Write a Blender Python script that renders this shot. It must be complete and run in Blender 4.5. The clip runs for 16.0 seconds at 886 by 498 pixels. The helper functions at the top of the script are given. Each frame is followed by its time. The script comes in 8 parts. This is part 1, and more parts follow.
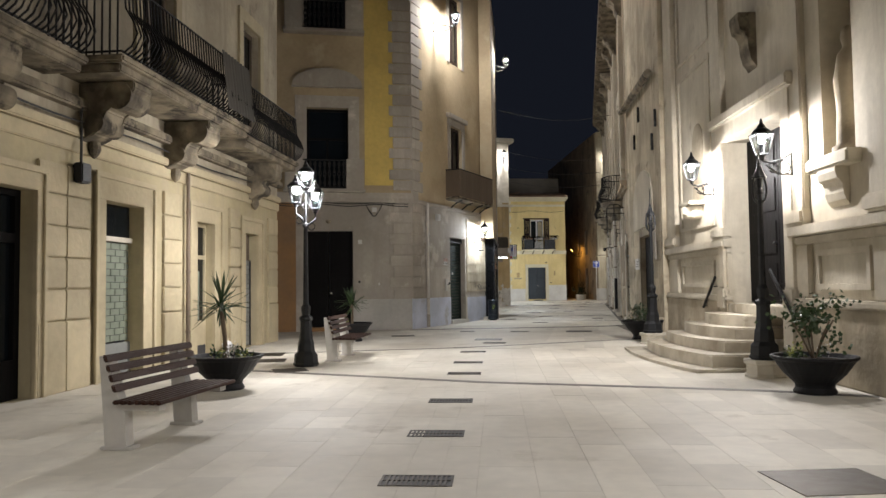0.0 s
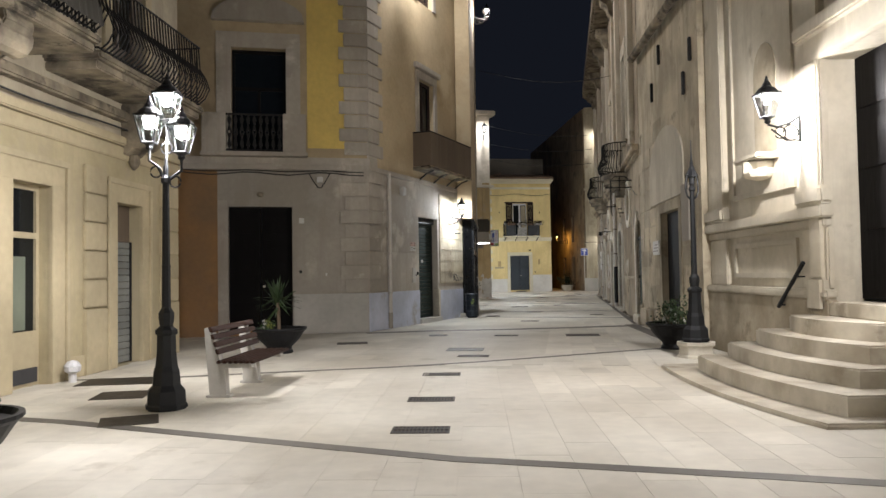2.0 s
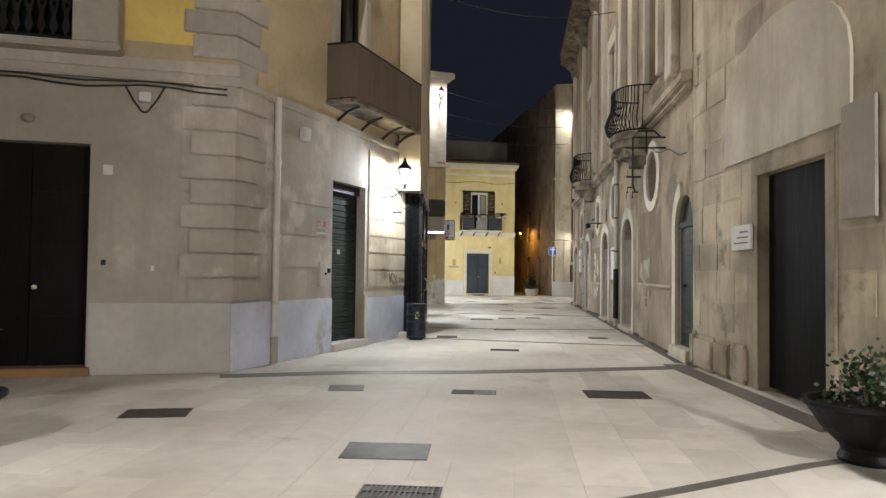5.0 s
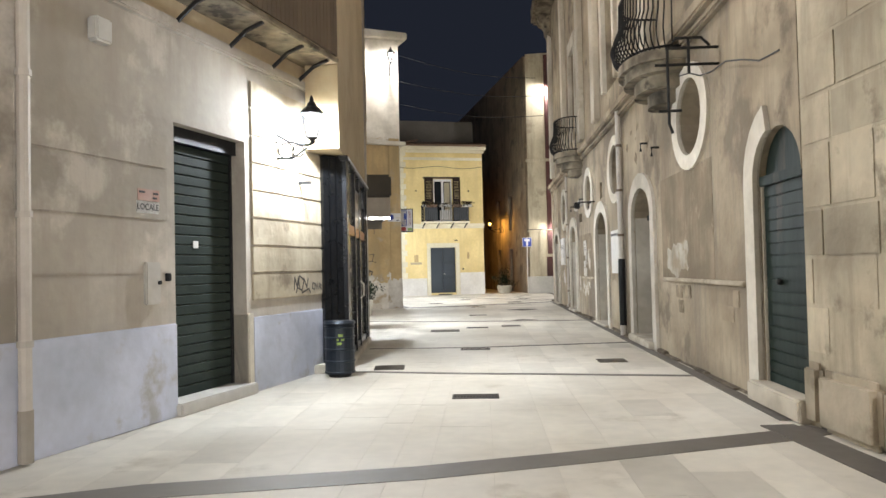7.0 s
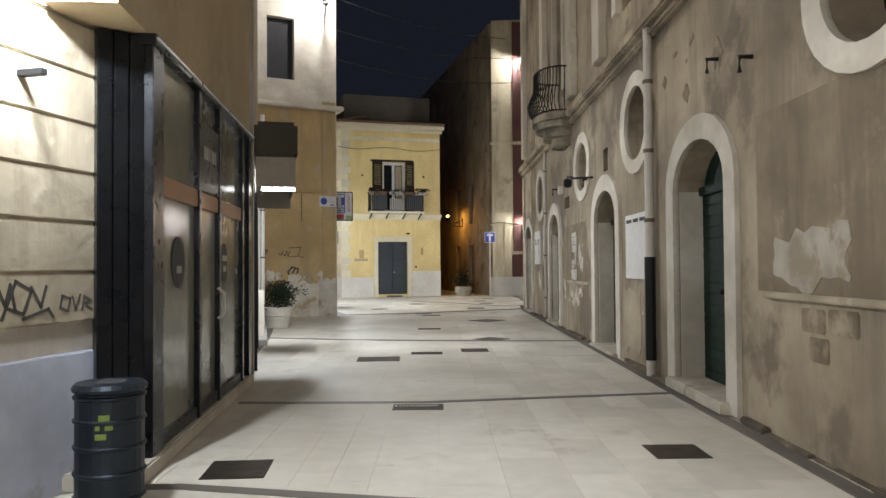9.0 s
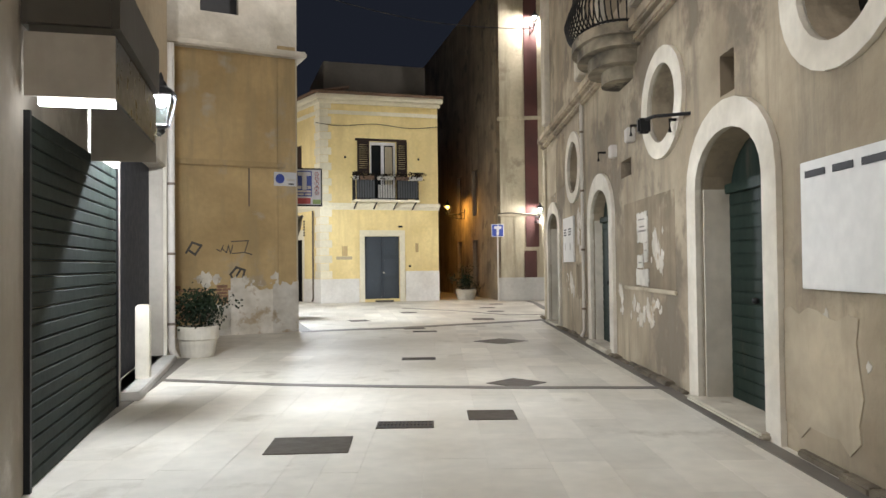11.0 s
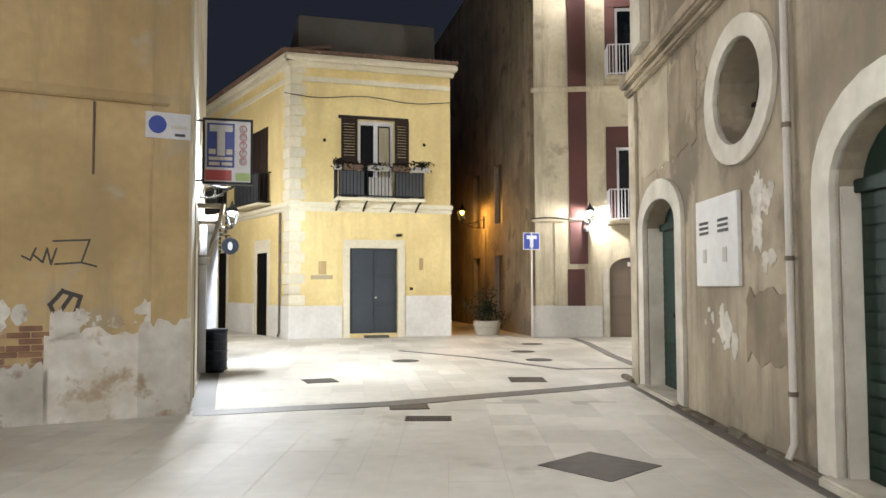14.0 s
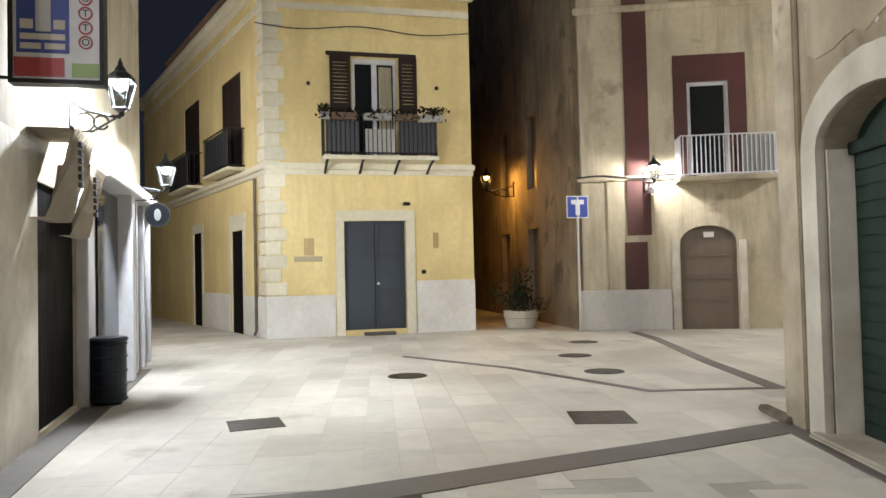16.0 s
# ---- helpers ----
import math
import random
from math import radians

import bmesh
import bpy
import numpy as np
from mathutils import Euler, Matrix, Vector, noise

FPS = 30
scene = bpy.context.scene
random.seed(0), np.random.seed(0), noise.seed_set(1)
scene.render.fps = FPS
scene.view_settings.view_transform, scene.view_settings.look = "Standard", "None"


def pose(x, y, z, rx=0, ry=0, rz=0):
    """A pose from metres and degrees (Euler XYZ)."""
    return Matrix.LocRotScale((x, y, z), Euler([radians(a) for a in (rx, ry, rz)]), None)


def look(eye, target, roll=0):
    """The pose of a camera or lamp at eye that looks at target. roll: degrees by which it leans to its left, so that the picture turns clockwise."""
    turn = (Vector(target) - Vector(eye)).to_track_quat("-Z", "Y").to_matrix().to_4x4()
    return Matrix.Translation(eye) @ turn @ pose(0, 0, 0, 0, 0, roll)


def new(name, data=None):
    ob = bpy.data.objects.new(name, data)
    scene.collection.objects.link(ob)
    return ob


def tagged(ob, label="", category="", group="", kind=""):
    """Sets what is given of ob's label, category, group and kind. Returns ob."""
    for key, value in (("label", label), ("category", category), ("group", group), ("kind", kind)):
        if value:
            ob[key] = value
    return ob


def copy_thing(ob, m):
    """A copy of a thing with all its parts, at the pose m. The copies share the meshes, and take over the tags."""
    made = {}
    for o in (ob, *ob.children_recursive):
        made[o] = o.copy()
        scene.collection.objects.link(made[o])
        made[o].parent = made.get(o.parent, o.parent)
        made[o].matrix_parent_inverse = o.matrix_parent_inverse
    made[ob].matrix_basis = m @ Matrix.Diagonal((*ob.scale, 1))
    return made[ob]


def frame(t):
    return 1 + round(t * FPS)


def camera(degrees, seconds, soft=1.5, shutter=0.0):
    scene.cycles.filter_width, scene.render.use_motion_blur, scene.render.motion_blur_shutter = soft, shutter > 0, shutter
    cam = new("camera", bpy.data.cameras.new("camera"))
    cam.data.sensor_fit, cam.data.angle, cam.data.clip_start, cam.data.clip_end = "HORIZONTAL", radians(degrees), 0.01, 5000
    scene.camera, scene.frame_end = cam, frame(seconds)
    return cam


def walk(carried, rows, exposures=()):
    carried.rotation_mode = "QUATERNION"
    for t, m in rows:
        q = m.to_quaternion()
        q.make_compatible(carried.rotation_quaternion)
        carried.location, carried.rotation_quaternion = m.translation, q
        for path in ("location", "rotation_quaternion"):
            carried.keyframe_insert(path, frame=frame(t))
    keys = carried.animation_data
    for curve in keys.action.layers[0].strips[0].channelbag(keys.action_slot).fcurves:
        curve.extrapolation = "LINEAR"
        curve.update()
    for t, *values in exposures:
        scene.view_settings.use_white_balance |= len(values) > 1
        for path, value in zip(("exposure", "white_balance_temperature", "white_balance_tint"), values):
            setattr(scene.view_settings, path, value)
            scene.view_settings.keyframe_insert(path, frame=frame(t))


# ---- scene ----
cam = camera(61.7, 16.0)
PATH = [
    (0, (0.1, 0.269, 1.393), (0.095, 2.267, 1.487), -0.7),
    (0.5, (0.186, 1.523, 1.397), (0.205, 3.521, 1.49), -0.8),
    (1, (0.285, 2.773, 1.4), (0.313, 4.771, 1.478), -0.9),
    (1.5, (0.354, 3.996, 1.387), (0.388, 5.994, 1.448), -1.0),
    (2, (0.436, 5.19, 1.394), (0.486, 7.189, 1.46), -0.9),
    (2.5, (0.541, 6.434, 1.392), (0.603, 8.432, 1.457), -1.0),
    (3, (0.675, 7.647, 1.397), (0.758, 9.645, 1.456), -1.0),
    (3.5, (0.802, 8.879, 1.402), (0.899, 10.876, 1.459), -0.9),
    (4, (0.912, 10.12, 1.428), (1.019, 12.116, 1.477), -0.6),
    (4.2, (0.899, 10.687, 1.409), (1.031, 12.682, 1.464), -0.1),
    (6.3, (1.677, 16.333, 1.412), (1.883, 18.321, 1.476), 0.5),
    (6.5, (1.771, 16.861, 1.414), (1.989, 18.848, 1.472), -0.5),
    (7, (2.006, 18.127, 1.433), (2.266, 20.11, 1.486), -1.3),
    (7.5, (2.277, 19.491, 1.43), (2.583, 21.467, 1.481), -1.3),
    (8, (2.531, 20.8, 1.435), (2.88, 22.769, 1.484), -1.4),
    (8.5, (2.805, 22.129, 1.446), (3.166, 24.096, 1.49), -1.3),
    (9, (3.069, 23.492, 1.46), (3.442, 25.456, 1.504), -0.4),
    (9.5, (3.377, 24.899, 1.454), (3.749, 26.863, 1.501), -0.5),
    (9.7, (3.493, 25.457, 1.456), (3.865, 27.421, 1.491), -0.8),
    (11.8, (4.547, 31.07, 1.464), (4.909, 33.037, 1.523), -0.2),
    (12, (4.619, 31.597, 1.469), (4.978, 33.563, 1.551), 0.1),
    (12.5, (4.828, 32.865, 1.474), (5.186, 34.829, 1.596), 0.7),
    (13, (5.06, 34.171, 1.482), (5.409, 36.137, 1.596), 0.2),
    (13.5, (5.256, 35.431, 1.487), (5.605, 37.398, 1.599), 0.2),
    (14, (5.49, 36.606, 1.486), (5.837, 38.573, 1.585), -0.2),
    (14.5, (5.697, 37.785, 1.488), (6.042, 39.753, 1.581), -0.5),
    (15, (5.88, 38.959, 1.486), (6.223, 40.928, 1.577), -1.0),
    (15.5, (6.152, 40.098, 1.455), (6.466, 42.072, 1.529), -1.0),
    (16, (6.432, 41.253, 1.41), (6.71, 43.233, 1.469), -1.3),
]
walk(cam, [(t, look(eye, target, roll)) for t, eye, target, roll in PATH], [(0.0, 0.2), (1.0, 0.14), (3.5, 0.14), (4.2, 0.35), (6.3, 1.05), (7.0, 1.15), (7.5, 1.12), (8.0, 0.9), (8.5, 0.45), (9.0, 0.46), (9.5, 0.92), (12.0, 0.76), (12.5, 0.45), (13.0, 0.6), (13.5, 1.08), (14.0, 1.2), (14.5, 0.97), (15.5, 0.72), (16.0, 0.76)])

# ---- night sky and lamps ----
world = bpy.data.worlds.new("night")
scene.world = world
world.use_nodes = True
wn, wl = world.node_tree.nodes, world.node_tree.links
wn["Background"].inputs["Color"].default_value = (0.0075, 0.009, 0.0138, 1)
wn["Background"].inputs["Strength"].default_value = 0.8
WARM, COOL, SODIUM = (1.0, 0.965, 0.965), (0.86, 0.92, 1.0), (1.0, 0.5, 0.1)


def lamp(name, place, watts, colour=WARM, size=0.06):
    data = bpy.data.lights.new(name, "POINT")
    data.energy, data.color, data.shadow_soft_size = watts, colour, size
    ob = new(name, data)
    ob.location = place
    return ob


def spot(name, place, target, watts, colour=WARM, angle=130, size=0.1):
    data = bpy.data.lights.new(name, "SPOT")
    data.energy, data.color, data.shadow_soft_size = watts, colour, size
    data.spot_size, data.spot_blend = radians(angle), 0.6
    ob = new(name, data)
    ob.matrix_world = look(place, target)
    return ob


# lanterns in view: the source sits high under each lantern's cap
lamp("light_post_lantern", (-2.33, 13.25, 3.3), 180)
spot("light_post_lantern", (-2.49, 13.16, 3.04), (-2.49, 13.15, 0.0), 250, angle=176, size=0.06)
spot("light_post_lantern", (-2.15, 13.16, 2.93), (-2.15, 13.15, 0.0), 250, angle=176, size=0.06)
lamp("light_church_lantern", (4.96, 14.75, 3.6), 410)
lamp("light_church_lantern", (4.84, 11.25, 3.48), 375)
lamp("light_wall_lantern", (1.6, 27.85, 3.43), 235, COOL)
# extra spot added below the lantern's foot to brighten the wall base
spot("light_wall_lantern", (1.6, 27.85, 3.07), (1.45, 27.8, 0.0), 130, COOL, angle=150, size=0.06)
lamp("light_tower_lantern", (3.75, 44.75, 9.21), 200)
lamp("light_far_house_lantern", (13.1, 56.45, 11.01), 340)
lamp("light_high_lantern", (0.55, 24.9, 10.41), 520)
lamp("light_high_lantern", (2.95, 33.2, 11.41), 460)
lamp("light_shop_lantern", (2.78, 36.9, 3.16), 430, COOL)
lamp("light_tobacconist_lantern", (4.13, 49.6, 3.48), 480, COOL)
lamp("light_tobacconist_lantern", (3.75, 53.4, 3.09), 250, COOL)
lamp("light_corner_lantern", (13.21, 56.45, 3.54), 110)
lamp("light_alley_lantern", (10.75, 62.5, 4.1), 100, SODIUM)
# capped lanterns of the square behind the first viewpoint
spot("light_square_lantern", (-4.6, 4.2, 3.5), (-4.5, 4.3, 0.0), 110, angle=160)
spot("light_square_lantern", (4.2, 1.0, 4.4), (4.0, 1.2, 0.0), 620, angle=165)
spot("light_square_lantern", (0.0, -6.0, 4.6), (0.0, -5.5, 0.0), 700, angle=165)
# unseen point lamps added to brighten the side street and side lane
lamp("light_side_street_lantern", (17.8, 51.5, 5.0), 340)
lamp("light_side_lane_lantern", (0.6, 57.6, 4.5), 180)


# ---- materials ----
def material(name, base, other=None, rough=0.8, metal=0.0, big=0.6, small=9.0, bump=0.25, stain=None, stain_scale=1.3, stain_cut=0.56, spread=0.14, stretch=(1, 1, 1), island=False, spec=0.5, streak=None, vary=0.1):
    """Colour that drifts at two scales, with stains of their own shape and fine relief."""
    m = bpy.data.materials.new(name)
    m.use_nodes = True
    n, l = m.node_tree.nodes, m.node_tree.links
    shader = n["Principled BSDF"]
    geo = n.new("ShaderNodeNewGeometry")
    mapping = n.new("ShaderNodeMapping")
    mapping.inputs["Scale"].default_value = stretch
    l.new(geo.outputs["Position"], mapping.inputs["Vector"])
    large, fine = n.new("ShaderNodeTexNoise"), n.new("ShaderNodeTexNoise")
    large.inputs["Scale"].default_value, large.inputs["Detail"].default_value = big, 5
    fine.inputs["Scale"].default_value, fine.inputs["Detail"].default_value = small, 4
    for tex in (large, fine):
        l.new(mapping.outputs["Vector"], tex.inputs["Vector"])
    other = other or tuple(c * 0.72 for c in base)
    ramp = n.new("ShaderNodeValToRGB")
    ramp.color_ramp.elements[0].position, ramp.color_ramp.elements[1].position = 0.5 - spread, 0.5 + spread
    ramp.color_ramp.elements[0].color, ramp.color_ramp.elements[1].color = (*other, 1), (*base, 1)
    l.new(large.outputs["Fac"], ramp.inputs["Fac"])
    grain = n.new("ShaderNodeMix")
    grain.data_type, grain.blend_type = "RGBA", "MULTIPLY"
    grain.inputs["Factor"].default_value = 0.35
    shade = n.new("ShaderNodeValToRGB")
    shade.color_ramp.elements[0].position, shade.color_ramp.elements[1].position = 0.3, 0.7
    shade.color_ramp.elements[0].color = (0.68, 0.68, 0.68, 1)
    l.new(fine.outputs["Fac"], shade.inputs["Fac"])
    l.new(ramp.outputs["Color"], grain.inputs[6])
    l.new(shade.outputs["Color"], grain.inputs[7])
    colour = grain.outputs[2]
    if stain:
        patch, cut = n.new("ShaderNodeTexNoise"), n.new("ShaderNodeValToRGB")
        patch.inputs["Scale"].default_value, patch.inputs["Detail"].default_value, patch.inputs["Roughness"].default_value = stain_scale, 7, 0.62
        cut.color_ramp.elements[0].position, cut.color_ramp.elements[1].position = stain_cut, stain_cut + 0.09
        mix = n.new("ShaderNodeMix")
        mix.data_type = "RGBA"
        mix.inputs[7].default_value = (*stain, 1)
        l.new(mapping.outputs["Vector"], patch.inputs["Vector"])
        l.new(patch.outputs["Fac"], cut.inputs["Fac"])
        l.new(cut.outputs["Color"], mix.inputs["Factor"])
        l.new(colour, mix.inputs[6])
        colour = mix.outputs[2]
    if streak:
        run, keep, map2, mix = n.new("ShaderNodeTexNoise"), n.new("ShaderNodeValToRGB"), n.new("ShaderNodeMapping"), n.new("ShaderNodeMix")
        map2.inputs["Scale"].default_value = (2.6, 2.6, 0.32)
        map2.inputs["Location"].default_value = (7.3, 1.9, 4.1)
        run.inputs["Scale"].default_value, run.inputs["Detail"].default_value, run.inputs["Roughness"].default_value = 1.0, 8, 0.66
        keep.color_ramp.elements[0].position, keep.color_ramp.elements[1].position = 0.48, 0.66
        keep.color_ramp.elements[1].color = (0.8, 0.8, 0.8, 1)
        mix.data_type = "RGBA"
        mix.inputs[7].default_value = (*streak, 1)
        l.new(geo.outputs["Position"], map2.inputs["Vector"])
        l.new(map2.outputs["Vector"], run.inputs["Vector"])
        l.new(run.outputs["Fac"], keep.inputs["Fac"])
        l.new(keep.outputs["Color"], mix.inputs["Factor"])
        l.new(colour, mix.inputs[6])
        colour = mix.outputs[2]
    info, tint = n.new("ShaderNodeObjectInfo"), n.new("ShaderNodeHueSaturation")
    drift = n.new("ShaderNodeMapRange")
    drift.inputs["To Min"].default_value, drift.inputs["To Max"].default_value = 1 - vary, 1 + vary
    l.new(geo.outputs["Random Per Island"] if island else info.outputs["Random"], drift.inputs["Value"])
    l.new(drift.outputs["Result"], tint.inputs["Value"])
    l.new(colour, tint.inputs["Color"])
    l.new(tint.outputs["Color"], shader.inputs["Base Color"])
    shader.inputs["Metallic"].default_value = metal
    shader.inputs["Specular IOR Level"].default_value = spec
    gloss = n.new("ShaderNodeMapRange")
    gloss.inputs["To Min"].default_value, gloss.inputs["To Max"].default_value = max(rough - 0.12, 0.03), min(rough + 0.12, 1)
    l.new(fine.outputs["Fac"], gloss.inputs["Value"])
    l.new(gloss.outputs["Result"], shader.inputs["Roughness"])
    relief = n.new("ShaderNodeBump")
    relief.inputs["Strength"].default_value, relief.inputs["Distance"].default_value = bump, 0.02
    l.new(fine.outputs["Fac"], relief.inputs["Height"])
    l.new(relief.outputs["Normal"], shader.inputs["Normal"])
    return m


def glow(name, colour, strength):
    m = bpy.data.materials.new(name)
    m.use_nodes = True
    s = m.node_tree.nodes["Principled BSDF"]
    s.inputs["Base Color"].default_value = (*colour, 1)
    s.inputs["Emission Color"].default_value, s.inputs["Emission Strength"].default_value = (*colour, 1), strength
    return m


def pane_glass(name, tint=(0.9, 0.95, 0.95), rough=0.02):
    m = bpy.data.materials.new(name)
    m.use_nodes = True
    s = m.node_tree.nodes["Principled BSDF"]
    s.inputs["Base Color"].default_value = (*tint, 1)
    s.inputs["Roughness"].default_value, s.inputs["Transmission Weight"].default_value, s.inputs["IOR"].default_value = rough, 1.0, 1.2
    return m


PAVE = material("pale_limestone_paving", (0.71, 0.675, 0.59), (0.55, 0.51, 0.43), rough=0.62, big=0.5, small=6, bump=0.05, spec=0.22, stain=(0.46, 0.42, 0.345), stain_scale=0.9, stain_cut=0.6, island=True)
JOINT = material("paving_joint", (0.62, 0.585, 0.505), rough=0.9)
DARK_BAND = material("dark_stone_band", (0.17, 0.152, 0.127), (0.11, 0.097, 0.08), rough=0.6, bump=0.15)
IRON_GRATE = material("iron_grate", (0.075, 0.06, 0.045), (0.04, 0.033, 0.025), rough=0.55, metal=0.6)
CREAM = material("cream_plaster", (0.5, 0.43, 0.27), (0.37, 0.315, 0.195), rough=0.85, stain=(0.36, 0.31, 0.215), stain_scale=0.8, stain_cut=0.6, streak=(0.38, 0.325, 0.22))
CREAM_TRIM = material("cream_stone_trim", (0.53, 0.455, 0.3), (0.39, 0.33, 0.215), rough=0.8, bump=0.3)
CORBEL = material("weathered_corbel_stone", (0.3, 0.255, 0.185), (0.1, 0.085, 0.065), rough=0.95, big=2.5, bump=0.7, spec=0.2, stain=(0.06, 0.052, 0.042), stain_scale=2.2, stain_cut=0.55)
GREY_PLASTER = material("grey_plaster", (0.47, 0.43, 0.37), (0.34, 0.305, 0.255), rough=0.88, stain=(0.52, 0.475, 0.41), stain_scale=1.0, streak=(0.33, 0.29, 0.24))
OCHRE = material("ochre_paint", (0.7, 0.52, 0.15), (0.58, 0.42, 0.13), rough=0.85, big=0.8)
BROWN_PLASTER = material("brown_plaster", (0.52, 0.42, 0.27), (0.39, 0.305, 0.19), rough=0.9, stain=(0.46, 0.38, 0.25), stain_scale=0.7)
# brown plaster whose orange cast is sodium light put into the colour
ORANGE_LIT_PLASTER = material("brown_plaster_with_orange_light", (0.34, 0.185, 0.075), (0.24, 0.15, 0.08), rough=0.9, big=0.9)
STONE = material("tan_tufa_stone", (0.48, 0.405, 0.29), (0.31, 0.255, 0.18), rough=0.92, big=0.9, bump=0.5, stain=(0.22, 0.18, 0.125), stain_scale=1.1, stain_cut=0.58, streak=(0.28, 0.23, 0.16))
ASHLAR = material("pale_ashlar_stone", (0.56, 0.49, 0.36), (0.33, 0.28, 0.2), rough=0.92, big=1.1, bump=0.6, stain=(0.24, 0.2, 0.145), stain_scale=1.8, stain_cut=0.58, streak=(0.3, 0.25, 0.175), vary=0.2)
PALACE = material("weathered_tan_render", (0.49, 0.405, 0.285), (0.27, 0.213, 0.142), rough=0.92, big=0.7, bump=0.5, stain=(0.19, 0.15, 0.104), stain_scale=0.85, stain_cut=0.525, streak=(0.2, 0.165, 0.12))
WHITE_TRIM = material("whitewashed_stone_trim", (0.68, 0.635, 0.54), (0.5, 0.455, 0.37), rough=0.85, big=1.6, bump=0.35)
CHURCH = material("church_limestone", (0.66, 0.61, 0.5), (0.47, 0.42, 0.325), rough=0.85, big=0.7, bump=0.25, stain=(0.33, 0.285, 0.21), stain_scale=0.9, stain_cut=0.61, streak=(0.42, 0.37, 0.285))
CHURCH_LOW = material("worn_plinth_stone", (0.5, 0.43, 0.32), (0.31, 0.26, 0.18), rough=0.9, big=1.5, bump=0.5, stain=(0.24, 0.2, 0.14), stain_scale=1.6, stain_cut=0.58)
STEP_STONE = material("step_limestone", (0.58, 0.53, 0.43), (0.38, 0.33, 0.25), rough=0.7, big=1.8, bump=0.25, stain=(0.27, 0.23, 0.17), stain_scale=1.7, stain_cut=0.6)
YELLOW = material("yellow_house_paint", (0.78, 0.635, 0.305), (0.67, 0.53, 0.24), rough=0.85, big=0.8, streak=(0.62, 0.49, 0.235))
YELLOW_TRIM = material("pale_yellow_trim", (0.78, 0.73, 0.57), (0.68, 0.62, 0.46), rough=0.8)
WHITE_BASE = material("whitewashed_base", (0.8, 0.78, 0.73), (0.7, 0.67, 0.61), rough=0.85, big=1.1)
# pale base: the blue comes from cool lamplight, put into the colour
BLUE_LIT_BASE = material("pale_base_with_blue_light", (0.57, 0.6, 0.71), (0.42, 0.45, 0.53), rough=0.6, big=0.9, stain=(0.34, 0.33, 0.33), stain_scale=1.5)
RED_STRIP = material("dark_red_paint", (0.095, 0.034, 0.028), (0.06, 0.024, 0.02), rough=0.85)
PALE_WALL = material("pale_beige_plaster", (0.55, 0.49, 0.35), (0.41, 0.355, 0.245), rough=0.9, stain=(0.31, 0.26, 0.185), stain_scale=0.9, stain_cut=0.6, streak=(0.3, 0.25, 0.175))
GRAFFITI_WALL = material("peeling_ochre_plaster", (0.5, 0.36, 0.175), (0.37, 0.255, 0.12), rough=0.9, big=0.7, bump=0.4, stain=(0.38, 0.315, 0.225), stain_scale=1.1, stain_cut=0.58, streak=(0.3, 0.225, 0.12))
# lane plaster: the lane's shade is put into this darker brown
LANE_SHADE = material("brown_lane_plaster_with_shade", (0.3, 0.235, 0.15), (0.19, 0.145, 0.095), rough=0.92, big=0.9, bump=0.4, stain=(0.12, 0.095, 0.065), stain_scale=1.2, stain_cut=0.56, streak=(0.13, 0.1, 0.07))
PEELED = material("peeled_pale_plaster", (0.66, 0.62, 0.55), (0.48, 0.43, 0.35), rough=0.9, big=2.4, bump=0.5, stain=(0.34, 0.26, 0.17), stain_scale=2.6, stain_cut=0.55)
DARK_WOOD = material("black_stained_wood", (0.009, 0.008, 0.008), (0.005, 0.0045, 0.0045), rough=0.6, stretch=(1, 1, 0.15), small=14, spec=0.06)
GREEN_WOOD = material("dark_green_door_paint", (0.017, 0.034, 0.024), (0.009, 0.019, 0.014), rough=0.6, stretch=(1, 1, 0.2), stain=(0.05, 0.042, 0.03), stain_scale=2.6, stain_cut=0.6, spec=0.2)
SLATE_DOOR = material("slate_blue_door_paint", (0.045, 0.058, 0.072), (0.033, 0.043, 0.055), rough=0.5)
NAVY = material("navy_shop_door", (0.012, 0.014, 0.02), (0.008, 0.009, 0.013), rough=0.6, spec=0.12)
WEATHERED = material("weathered_upper_plaster", (0.52, 0.46, 0.35), (0.36, 0.315, 0.24), rough=0.92, big=0.9, bump=0.4, stain=(0.26, 0.225, 0.175), stain_scale=1.2, stain_cut=0.6, streak=(0.3, 0.26, 0.2), spec=0.2)
DULL_PATCH = material("dull_whitewash_patch", (0.47, 0.43, 0.36), (0.31, 0.27, 0.21), rough=0.92, big=2.6, bump=0.5, stain=(0.3, 0.25, 0.18), stain_scale=3.2, stain_cut=0.53, spec=0.2)
DAMP = material("damp_dark_render", (0.33, 0.265, 0.185), (0.2, 0.16, 0.11), rough=0.95, big=1.3, bump=0.4, stain=(0.41, 0.34, 0.24), stain_scale=1.2, stain_cut=0.57, streak=(0.17, 0.135, 0.095), spec=0.2)
SHUTTER_METAL = material("grey_green_roller_shutter", (0.032, 0.042, 0.036), (0.02, 0.027, 0.023), rough=0.7, spec=0.1)
GREY_SHUTTER = material("grey_roller_shutter", (0.3, 0.31, 0.3), (0.22, 0.23, 0.22), rough=0.55, metal=0.3)
BROWN_DOOR = material("brown_wooden_door", (0.16, 0.12, 0.085), (0.1, 0.075, 0.055), rough=0.6, stretch=(1, 1, 0.15), small=14)
BROWN_SHUTTER = material("brown_louvred_shutter", (0.042, 0.026, 0.019), (0.026, 0.017, 0.013), rough=0.65, spec=0.2)
CAST_IRON = material("black_cast_iron", (0.02, 0.021, 0.023), (0.012, 0.0125, 0.0135), rough=0.5, metal=0.2, bump=0.1, spec=0.3)
